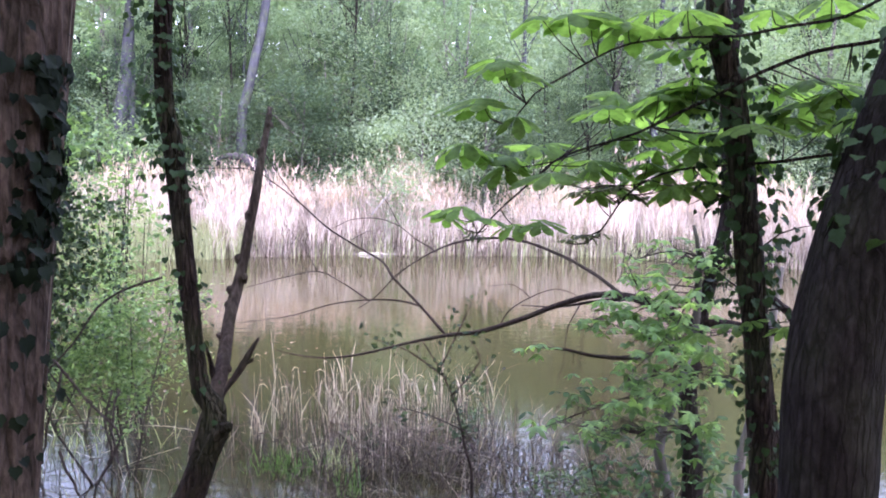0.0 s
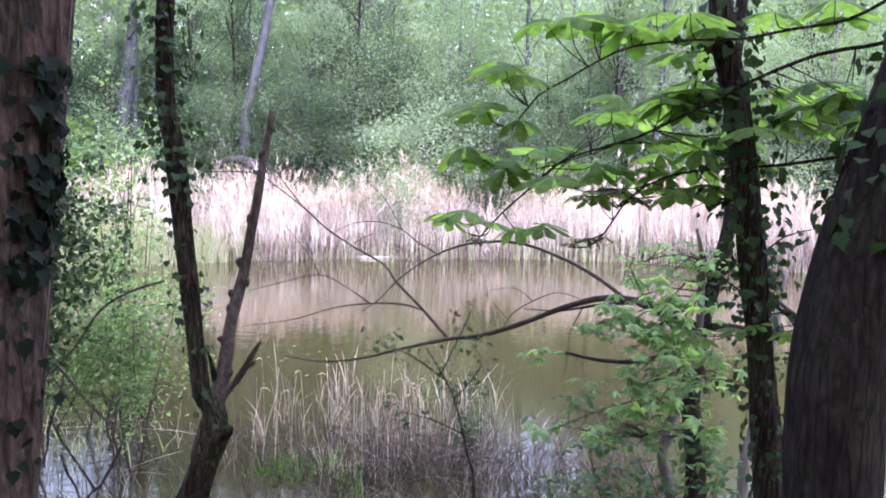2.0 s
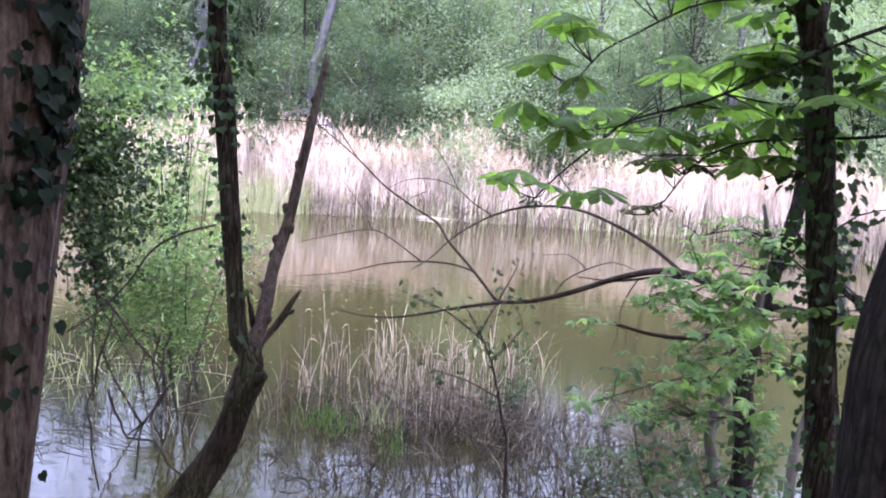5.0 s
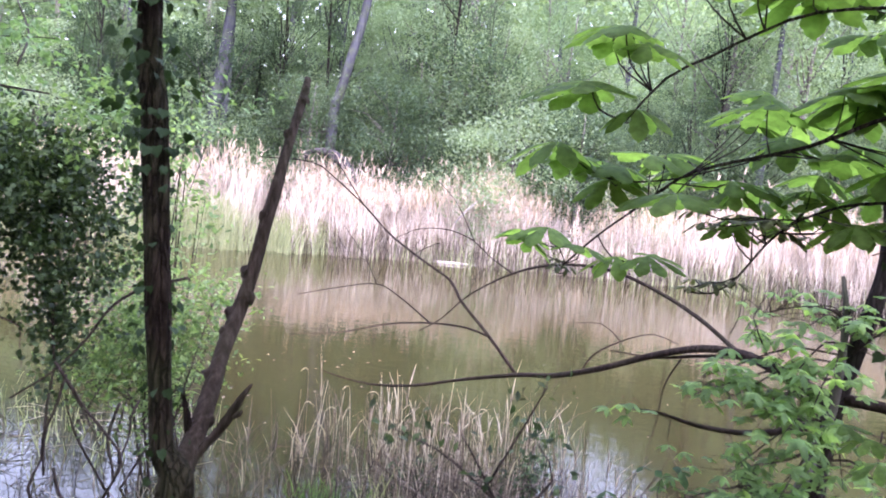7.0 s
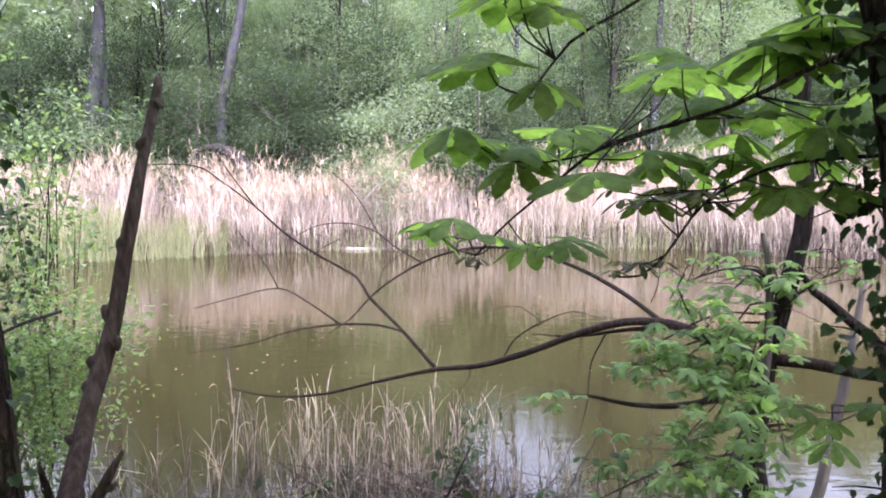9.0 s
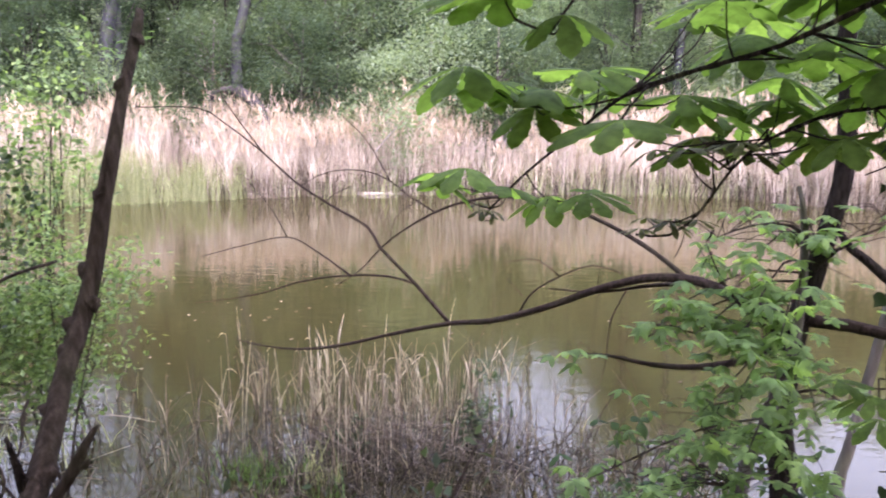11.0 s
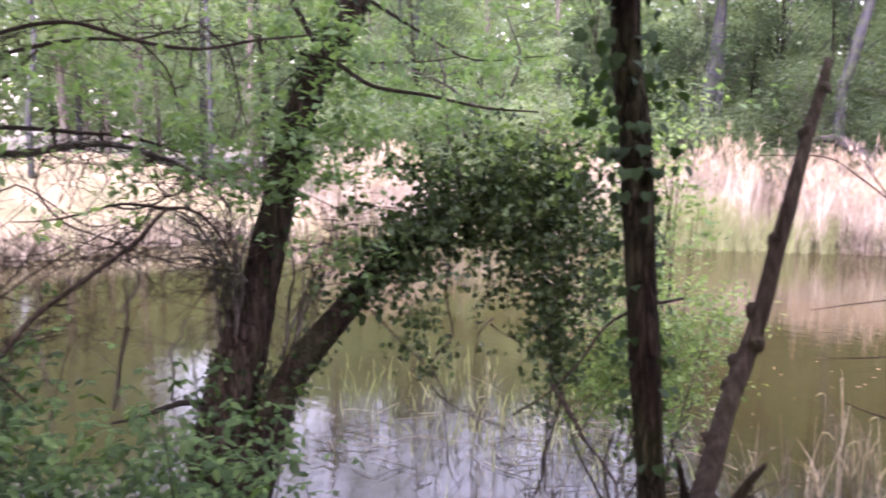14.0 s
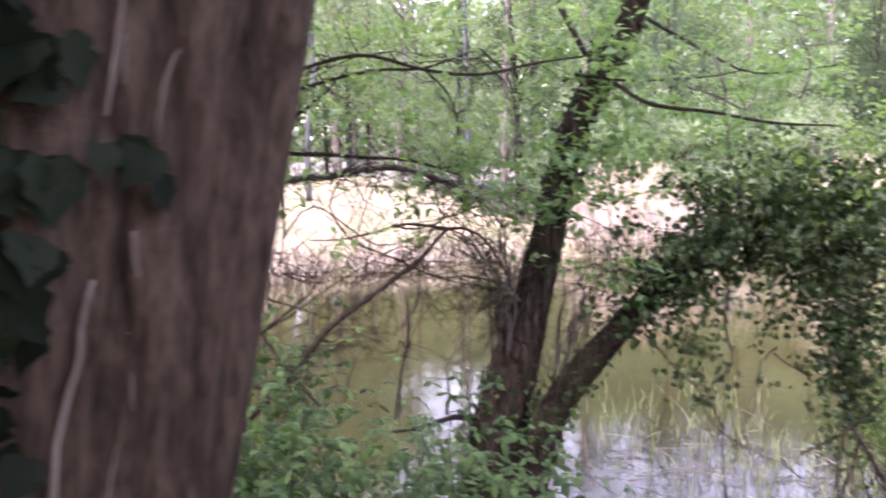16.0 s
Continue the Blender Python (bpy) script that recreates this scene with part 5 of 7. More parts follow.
    twig([(-0.489, 5.8, 1.363), (-0.695, 5.95, 1.466), (-0.887, 6.1, 1.519), (-1.154, 6.15, 1.458), (-1.418, 6.2, 1.38)], 0.008, 0.003)
    twig([(-0.887, 6.1, 1.519), (-0.984, 6.15, 1.673), (-1.153, 6.2, 1.861)], 0.006, 0.002)
    twig([(-0.036, 5.8, 1.709), (-0.188, 5.84, 1.796), (-0.281, 5.88, 1.866), (-0.437, 5.92, 1.916), (-0.627, 5.96, 1.902), (-0.791, 6, 1.819)], 0.007, 0.002)
    twig([(-0.283, 5.9, 1.865), (-0.409, 5.95, 2.072), (-0.551, 6, 2.205)], 0.005, 0.002)
    twig([(-0.496, 5.9, 1.832), (-0.589, 5.9, 1.785), (-0.666, 5.9, 1.723)], 0.004, 0.002)
    twig([(0.388, 5.3, 1.3), (0.438, 5.275, 1.395), (0.565, 5.25, 1.484), (0.717, 5.225, 1.544), (0.845, 5.2, 1.511)], 0.007, 0.003)
    twig([(0.565, 5.25, 1.484), (0.458, 5.25, 1.563), (0.3, 5.25, 1.548)], 0.005, 0.002)
    twig([(0.4, 5.3, 1.375), (0.317, 5.3, 1.47)], 0.004, 0.002)
    twig([(0.835, 5, 1.483), (0.761, 4.967, 1.343), (0.742, 4.933, 1.173), (0.701, 4.9, 1.03)], 0.006, 0.002)
    twig([(0.23, 5.4, 1.216), (0.203, 5.4, 1.135), (0.162, 5.4, 1.1)], 0.004, 0.002)
    twig([(1.086, 5.2, 1.593), (1.12, 5.2, 1.685), (1.124, 5.2, 1.828)], 0.005, 0.002)
    twig([(-0.284, 5.9, 1.526), (-0.253, 5.9, 1.666), (-0.116, 5.9, 1.769)], 0.004, 0.002)
    low = [(1.347, 4.5, 1.381), (1.236, 4.54, 1.315), (1.054, 4.58, 1.265), (0.859, 4.6, 1.268), (0.701, 4.6, 1.3), (0.522, 4.6, 1.31)]
    lb = part("low_bough", mesh_of("low_bough", *tube(low, [0.02, 0.017, 0.014, 0.011, 0.008, 0.004], 8, 0.05, 0.12), BARK_TWIG), ob)
    right = [(1.392, 4.5, 1.486), (1.529, 4.4, 1.488), (1.621, 4.3, 1.485), (1.751, 4.2, 1.478)]
    part("right_bough", mesh_of("right_bough", *tube(right, [0.026, 0.024, 0.022, 0.02], 9, 0.06, 0.12), BARK_TWIG), ob)
    r = np.random.default_rng(121)
    spray = [p for p in [(0.516, 4.55, 1.331), (0.57, 4.55, 1.341), (0.461, 4.55, 1.312), (0.648, 4.55, 1.32), (0.551, 4.55, 1.279), (0.742, 4.55, 1.178), (0.809, 4.55, 1.156)]]
    leaf_spray(lb, low, spray, r, MAPLE_LEAVES, 1.1, BARK_TWIG)
    for pts, n, spread in (([(1.287, 4.35, 1.449), (1.142, 4.3, 1.545), (1.019, 4.25, 1.677), (0.938, 4.2, 1.824)], 16, 0.09), ([(1.287, 4.3, 1.337), (1.162, 4.3, 1.25), (1.002, 4.3, 1.205)], 14, 0.1), ([(1.244, 4.2, 1.162), (1.136, 4.25, 1.098), (0.987, 4.3, 1.118)], 12, 0.1),
                           ([(1.329, 4.4, 1.414), (1.142, 4.333, 1.41), (0.937, 4.267, 1.489), (0.781, 4.2, 1.535)], 16, 0.08), ([(1.446, 4.5, 1.737), (1.308, 4.433, 1.852), (1.142, 4.367, 1.86), (1.005, 4.3, 1.828)], 14, 0.09), ([(1.295, 4.3, 0.97), (1.129, 4.2, 0.97), (0.918, 4.1, 1.054)], 12, 0.1),
                           ([(1.389, 4.4, 1.692), (1.479, 4.35, 1.805), (1.584, 4.3, 1.875)], 10, 0.1), ([(1.245, 4.2, 1.287), (1.36, 4.2, 1.31), (1.463, 4.2, 1.249)], 6, 0.1), ([(1.056, 4.1, 0.994), (0.862, 4.1, 1.011), (0.589, 4.1, 1.048)], 12, 0.1)):
        s = part("spray", mesh_of("spray", *tube(pts, [0.008, 0.005, 0.002], 6, 0.06, 0.1), BARK_TWIG), ob)
        q, _ = spline(pts, 0.05)
        n = int(n * 1.7)
        spots = q[r.integers(len(q) // 4, len(q), n)] + r.normal(0, spread, (n, 3)) * (1, 0.9, 0.6)
        leaf_spray(s, pts, spots, r, MAPLE_LEAVES, 0.88, BARK_TWIG)
    # layered sprays of small leaves round the stem
    for k, (x, y, z) in enumerate([(1.143, 4.294, 1.761), (1.34, 4.304, 1.834), (0.847, 4.234, 1.527), (0.906, 4.251, 1.615), (0.975, 4.145, 1.582), (1.033, 4.134, 1.507), (1.127, 4.162, 1.659), (0.997, 4.103, 1.338), (1.076, 4.025, 1.463), (1.037, 4.071, 1.15), (1.079, 3.987, 1.245), (0.58, 4.043, 1.053), (1.25, 4.2, 1.42), (1.3, 4.1, 1.3), (1.25, 4.1, 1.05), (1.097, 4.2, 1.53), (1.258, 4.184, 1.637), (1.18, 4.1, 1.56)]):
        root = np.array((1.38, 4.5, min(z + 0.05, 1.8)))
        end = np.array((x, y, z))
        pts = [root, (root + end) / 2 + (0, 0, 0.05), end, end + (end - root) * 0.25 - (0, 0, 0.03)]
        s = part("spray", mesh_of("spray", *tube(pts, [0.005, 0.004, 0.003, 0.0015], 6, 0.08, 0.1), BARK_TWIG), ob)
        n = 10 if k % 3 else 15
        spots = end + r.normal(size=(n, 3)) * (0.1, 0.1, 0.022)
        for at in spots:
            place_leaf(MAPLE_LEAVES[r.integers(3)], at, r.normal(size=3) * (1, 1, 0.2) - (0, 0, 0.2), np.array((0, 0, 1.0)) + r.normal(size=3) * 0.22, r.uniform(0.8, 1.35), s)
    crown_over(ob, (2.6, 4.0, 5.7), 1.4, 1.2, 24, 60, 0.1, LEAF_MAPLE, 122)


maple()


def thin_tree(name, pts, radii, label, mat, ivy=0):
    x, y, _ = pts[0]
    z0 = height_at(x, y)
    ob = thing(name, (x, y, z0), label, "tree")
    t = part("trunk", mesh_of("trunk", *tube([(x, y, z0 - 0.1)] + list(pts), [radii[0]] + list(radii), 10, 0.08, 0.12), mat), ob)
    if ivy:
        ivy_on(t, pts, radii, ivy, 0.04, 0.07, (0, 1), np.random.default_rng(5), 0.06)
    return ob


thin_tree("sapling", [(1.818, 5, 0.527), (1.855, 5, 0.746), (1.914, 5, 1.065), (1.954, 5, 1.299), (2.01, 5, 1.727)], [0.03, 0.028, 0.025, 0.022, 0.012], "thin grey sapling leaning beside the water", BARK_GREY)
thin_tree("sapling", [(2.102, 4.9, 1.254), (1.9, 4.9, 1.568), (1.74, 4.9, 1.692), (1.646, 4.9, 1.834)], [0.026, 0.024, 0.018, 0.008], "dark crooked stem crossing behind a maple", BARK_DARK)


def leaf_tufts(pts, n, spread, r, each=12, close=0.06):
    """Leaves in tufts about a line, with gaps between."""
    c = leaf_points(pts, max(1, n // each), spread, r)
    return np.repeat(c, each, 0) + r.normal(size=(len(c) * each, 3)) * (close, close, close * 0.55)


def leaf_points(pts, n, spread, r):
    q, _ = spline(pts, 0.05)
    return q[r.integers(0, len(q), n)] + r.normal(size=(n, 3)) * spread


def near_sapling():
    pts = [(0.145, 2.25, 1.357), (0.125, 2.237, 1.518), (0.085, 2.225, 1.676), (0.039, 2.213, 1.769), (0.001, 2.2, 1.831)]
    x, y, _ = pts[0]
    ob = thing("thorn_sapling", (x, y, height_at(x, y)), "thin thorny sapling with small dark leaves", "sapling")
    part("stem", mesh_of("stem", *tube([(x, y, height_at(x, y) - 0.05)] + list(pts), [0.006, 0.005, 0.004, 0.003, 0.002, 0.0015], 6, 0.05, 0.1), BARK_TWIG), ob)
    r = np.random.default_rng(131)
    leaves = []
    for line in ([(0.069, 2.2, 1.727), (-0.035, 2.2, 1.8), (-0.124, 2.2, 1.829)], [(0.054, 2.2, 1.757), (0.103, 2.2, 1.863), (0.132, 2.2, 1.93)], [(0.084, 2.2, 1.682), (0.157, 2.2, 1.774), (0.126, 2.2, 1.833)], [(0.108, 2.2, 1.592), (0.026, 2.2, 1.628), (-0.063, 2.2, 1.649)]):
        part("twig", mesh_of("twig", *tube(line, [0.0025, 0.002, 0.001], 5, 0.04, 0.0), BARK_TWIG), ob)
        leaves.append(leaf_points(line, 46, (0.03, 0.03, 0.025), r))
    part("leaves", mesh_of("leaves", *leaf_cloud(np.vstack(leaves), 0.02, 0.011, r), LEAF_IVY), ob)


near_sapling()


# ---- reeds and grass at the near shore ----
def near_reeds():
    r = np.random.default_rng(141)
    n = 400
    hub = np.array(((-0.1, 7.0), (-0.6, 6.8), (-0.85, 7.1), (-1.3, 7.0), (0.3, 6.9), (-0.3, 6.5)))[r.choice(6, n - 60, p=(0.3, 0.24, 0.14, 0.1, 0.1, 0.12))]
    x = np.concatenate([hub[:, 0] + r.normal(0, 0.2, n - 60), r.uniform(-1.8, 1.0, 60)])
    y = np.concatenate([hub[:, 1] + r.normal(0, 0.28, n - 60), r.uniform(6.0, 7.6, 60)])
    ob = thing("reed_clump", (-0.6, 7.2, 0), "sparse clump of broken dry reeds in the near shallows", "reeds", kind="stuff")
    pieces, heads = [], []
    for i in range(n):
        h = r.uniform(0.16, 0.72) ** 1.1 * (1.25 if r.random() < 0.14 else 1)
        lean = r.normal(0, 0.055, 2) * (3.0 if r.random() < 0.08 else 1)
        b = np.array((x[i], y[i], -0.1))
        m = b + (lean[0] * h * 0.4, lean[1] * h * 0.4, h * 0.55)
        t = b + (lean[0] * h * 1.3, lean[1] * h, h)
        pieces.append(tube([b, m, t], [0.0034, 0.003, 0.0014], 3, 0.3, 0.0))
        if h > 0.5 and r.random() < 0.14:
            t2 = t + np.array((r.uniform(0.03, 0.09) * np.sign(lean[0]), r.normal(0, 0.03), r.uniform(-0.06, 0.02)))
            pieces.append(tube([t, t + (t2 - t) * 0.5 + (0, 0, 0.02), t2], [0.0022, 0.0036, 0.001], 4, 0.03, 0.0))
        if r.random() < 0.25:
            heads.append((*(b + (m - b) * r.uniform(0.4, 1.6)), h))
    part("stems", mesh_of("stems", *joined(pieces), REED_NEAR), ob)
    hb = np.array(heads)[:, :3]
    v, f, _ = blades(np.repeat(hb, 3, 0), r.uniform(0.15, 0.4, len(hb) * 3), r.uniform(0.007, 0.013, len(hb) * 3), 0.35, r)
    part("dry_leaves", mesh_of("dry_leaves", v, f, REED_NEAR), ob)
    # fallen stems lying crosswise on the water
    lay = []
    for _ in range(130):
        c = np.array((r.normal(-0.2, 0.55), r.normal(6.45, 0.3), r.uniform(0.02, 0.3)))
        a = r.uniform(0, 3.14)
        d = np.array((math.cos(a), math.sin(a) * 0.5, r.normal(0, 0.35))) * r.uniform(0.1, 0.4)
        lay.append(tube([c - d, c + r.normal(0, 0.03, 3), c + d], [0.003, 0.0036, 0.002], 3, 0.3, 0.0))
    part("fallen_stems", mesh_of("fallen_stems", *joined(lay), STEM_BROWN), ob, "matted fallen reed stems")


near_reeds()


def shallow_reeds():
    """Thin bleached reeds, bent and broken, in the open shallows below the ivy."""
    r = np.random.default_rng(147)
    ob = thing("reed_clump", (-3.4, 6.0, 0), "thin broken straw reeds standing in open shallows", "reeds", kind="stuff")
    pieces, dark = [], []
    for k in range(220):
        b = np.array((r.uniform(-5.0, -2.1), r.uniform(5.3, 7.6), -0.06))
        h = r.uniform(0.08, 0.42)
        lean = r.normal(0, 0.16, 2)
        m = b + (lean[0] * h * 0.5, lean[1] * h * 0.5, h * 0.6)
        line = [b, m, m + (lean[0] * h * 0.7, lean[1] * h * 0.6, h * 0.4)]
        if r.random() < 0.3:
            line = line[:2] + [m + np.array((r.normal(0, 0.12), r.normal(0, 0.08), -h * r.uniform(0.1, 0.5)))]
        (pieces if k % 5 < 3 else dark).append(tube(line, [0.0035, 0.003, 0.0015], 3, 0.3, 0.0))
    for k in range(150):
        c = np.array((r.uniform(-5.0, -2.1), r.uniform(5.2, 7.4), r.uniform(0.004, 0.03)))
        a = r.uniform(0, 3.14)
        d = np.array((math.cos(a), math.sin(a), 0)) * r.uniform(0.05, 0.3)
        (dark if k % 2 else pieces).append(tube([c - d, c + (r.normal(0, 0.03), r.normal(0, 0.03), 0.01), c + d], [0.003, 0.0036, 0.002], 3, 0.3, 0.0))
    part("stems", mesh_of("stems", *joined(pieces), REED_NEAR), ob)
    part("old_stems", mesh_of("old_stems", *joined(dark), STUBBLE), ob, "dark rotting stems")


shallow_reeds()


def old_stubble():
    """Dark rotting stems, sedge and dead twigs that choke the near shallows."""
    r = np.random.default_rng(143)
    n = 3000
    x = np.concatenate([r.normal(-0.35, 0.6, n - 1500), r.uniform(-2.4, 1.7, 1500)])
    base = np.column_stack([x, np.where(r.random(n) < 0.35, r.uniform(5.0, 6.3, n), r.normal(6.4, 0.27, n)), np.zeros(n)])
    base = base[(base[:, 0] > -0.95) | (r.random(n) < 0.4)]
    n = len(base)
    base[:, 2] = [max(height_at(a, b) - 0.02, -0.05) for a, b in base[:, :2]]
    ob = thing("sedge_stubble", (-0.4, 6.3, 0), "dark rotting sedge and dead twigs choking the shallows", "sedge", kind="stuff")
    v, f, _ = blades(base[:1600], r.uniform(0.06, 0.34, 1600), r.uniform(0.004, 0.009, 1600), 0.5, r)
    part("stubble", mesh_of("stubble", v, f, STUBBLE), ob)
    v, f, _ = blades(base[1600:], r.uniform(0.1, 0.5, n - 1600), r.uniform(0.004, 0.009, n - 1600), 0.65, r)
    part("dead_sedge", mesh_of("dead_sedge", v, f, STEM_BROWN), ob, "brown bent sedge blades")
    twigs = []
    for _ in range(230):
        c = np.array((r.uniform(-1.9, 1.5), r.uniform(4.9, 6.7), r.uniform(0.0, 0.12)))
        pts, d = [c], np.array((r.normal(), r.normal() * 0.6, abs(r.normal()) * 0.9 + 0.1))
        for _ in range(3):
            d = d / np.linalg.norm(d) + r.normal(size=3) * 0.35
            pts.append(pts[-1] + d * r.uniform(0.05, 0.16))
        twigs.append(tube(pts, [0.0045, 0.0035, 0.003, 0.0015], 4, 0.1, 0.0))
    part("dead_twigs", mesh_of("dead_twigs", *joined(twigs), BARK_TWIG), ob, "dark dead twigs")


old_stubble()


def grass_tuft(x, y, n, spread, high, label, mat):
    r = np.random.default_rng(int(abs(x * 100) + n))
    base = np.column_stack([r.normal(x, spread, n), r.normal(y, spread * 0.7, n), np.full(n, 0.0)])
    base[:, 2] = [max(height_at(a, b), -0.1) for a, b in base[:, :2]]
    v, f, _ = blades(base, r.uniform(0.4, 1.0, n) * high, r.uniform(0.006, 0.014, n), 0.2, r)
    ob = thing("grass_tuft", (x, y, max(height_at(x, y), 0.0)), label, "grass", kind="stuff")
    part("blades", mesh_of("blades", v, f, mat), ob)


grass_tuft(-1.1, 6.2, 210, 0.14, 0.3, "green grass tuft at the water's edge", GRASS)
grass_tuft(-0.75, 6.2, 45, 0.1, 0.5, "upright iris blades among dry reeds", REED_GREEN)
grass_tuft(-0.62, 5.75, 26, 0.05, 0.42, "few upright iris blades in the shallows", GRASS)
grass_tuft(-3.3, 6.6, 170, 0.6, 0.4, "sparse green shoots standing in shallow water", REED_GREEN)
grass_tuft(-4.6, 7.0, 190, 0.8, 0.42, "sparse green shoots standing in open water", REED_GREEN)


def low_bush(name, centre, spread, clumps, per, leaf, mat, seed, label, stems=6, cat="bush"):
    r = np.random.default_rng(seed)
    x, y, z = centre
    z0 = max(height_at(x, y), -0.1)
    ob = thing(name, (x, y, z0), label, cat)
    c = r.normal(size=(clumps, 3))
    c /= np.linalg.norm(c, axis=1)[:, None]
    c = c * r.uniform(0.3, 1.0, (clumps, 1)) * spread + centre
    c[:, 2] = np.maximum(c[:, 2], z0 + 0.08)
    sig = np.array(spread) * 0.16
    pts = np.repeat(c, per, 0) + r.normal(size=(clumps * per, 3)) * sig
    part("leaves", mesh_of("leaves", *leaf_cloud(pts, leaf, leaf * 0.5, r), mat), ob)
    for k in range(min(stems, clumps)):
        f = np.array((x + r.normal(0, 0.12), y + r.normal(0, 0.12), z0 - 0.05))
        m = (f + c[k]) / 2 + r.normal(0, 0.06, 3)
        pieces = [tube([f, m, c[k]], [0.009, 0.007, 0.003], 6, 0.1, 0.1, seed=k)]
        for j in range(2):
            e = c[r.integers(clumps)]
            pieces.append(tube([m, (m + e) / 2 + r.normal(0, 0.05, 3), e], [0.005, 0.004, 0.002], 5, 0.12, 0.1))
        part("stem", mesh_of("stem", *joined(pieces), BARK_TWIG), ob)
    return ob


low_bush("willow_bush", (-2.3, 6.0, 1.06), (0.62, 0.55, 0.62), 74, 80, 0.045, LEAF_SHRUB, 151, "light green willow bush hanging over the water", 5)
low_bush("willow_bush", (-2.62, 6.9, 1.85), (0.46, 0.5, 1.0), 46, 26, 0.06, LEAF_SHRUB, 157, "thin willow with yellow-green leaf sprays standing in shallow water", 6)
low_bush("bramble", (-0.62, 6.7, 0.12), (0.22, 0.2, 0.22), 12, 30, 0.04, LEAF_IVY, 155, "dark tangle of bramble among dry reeds", 4)
low_bush("bramble", (0.9, 5.6, 0.1), (0.4, 0.3, 0.22), 20, 36, 0.04, LEAF_IVY, 156, "thin dark bramble on the muddy bank", 4)
low_bush("bramble", (0.22, 6.75, 0.2), (0.24, 0.22, 0.34), 16, 34, 0.04, LEAF_IVY, 152, "dark low bramble at the water's edge", 6)


# ---- leaning trees and ivy arch on the bank ----
def ivy_coat(parent, line, radius, count, r):
    """Small ivy leaves close round a stem."""
    q, _ = spline(line, 0.04)
    _, u, v = frames_along(q)
    i, a = r.integers(0, len(q), count), r.uniform(0, 6.28, (count, 1))
    out = np.cos(a) * u[i] + np.sin(a) * v[i]
    at = q[i] + out * (np.interp(i / len(q), (0, 1), radius) + r.exponential(0.022, count))[:, None]
    tagged(part("ivy_coat", mesh_of("ivy_coat", *leaf_cloud(at, 0.042, 0.034, r, 0.9, 0.2), LEAF_IVY), parent, "small dark ivy leaves"), kind="stuff")


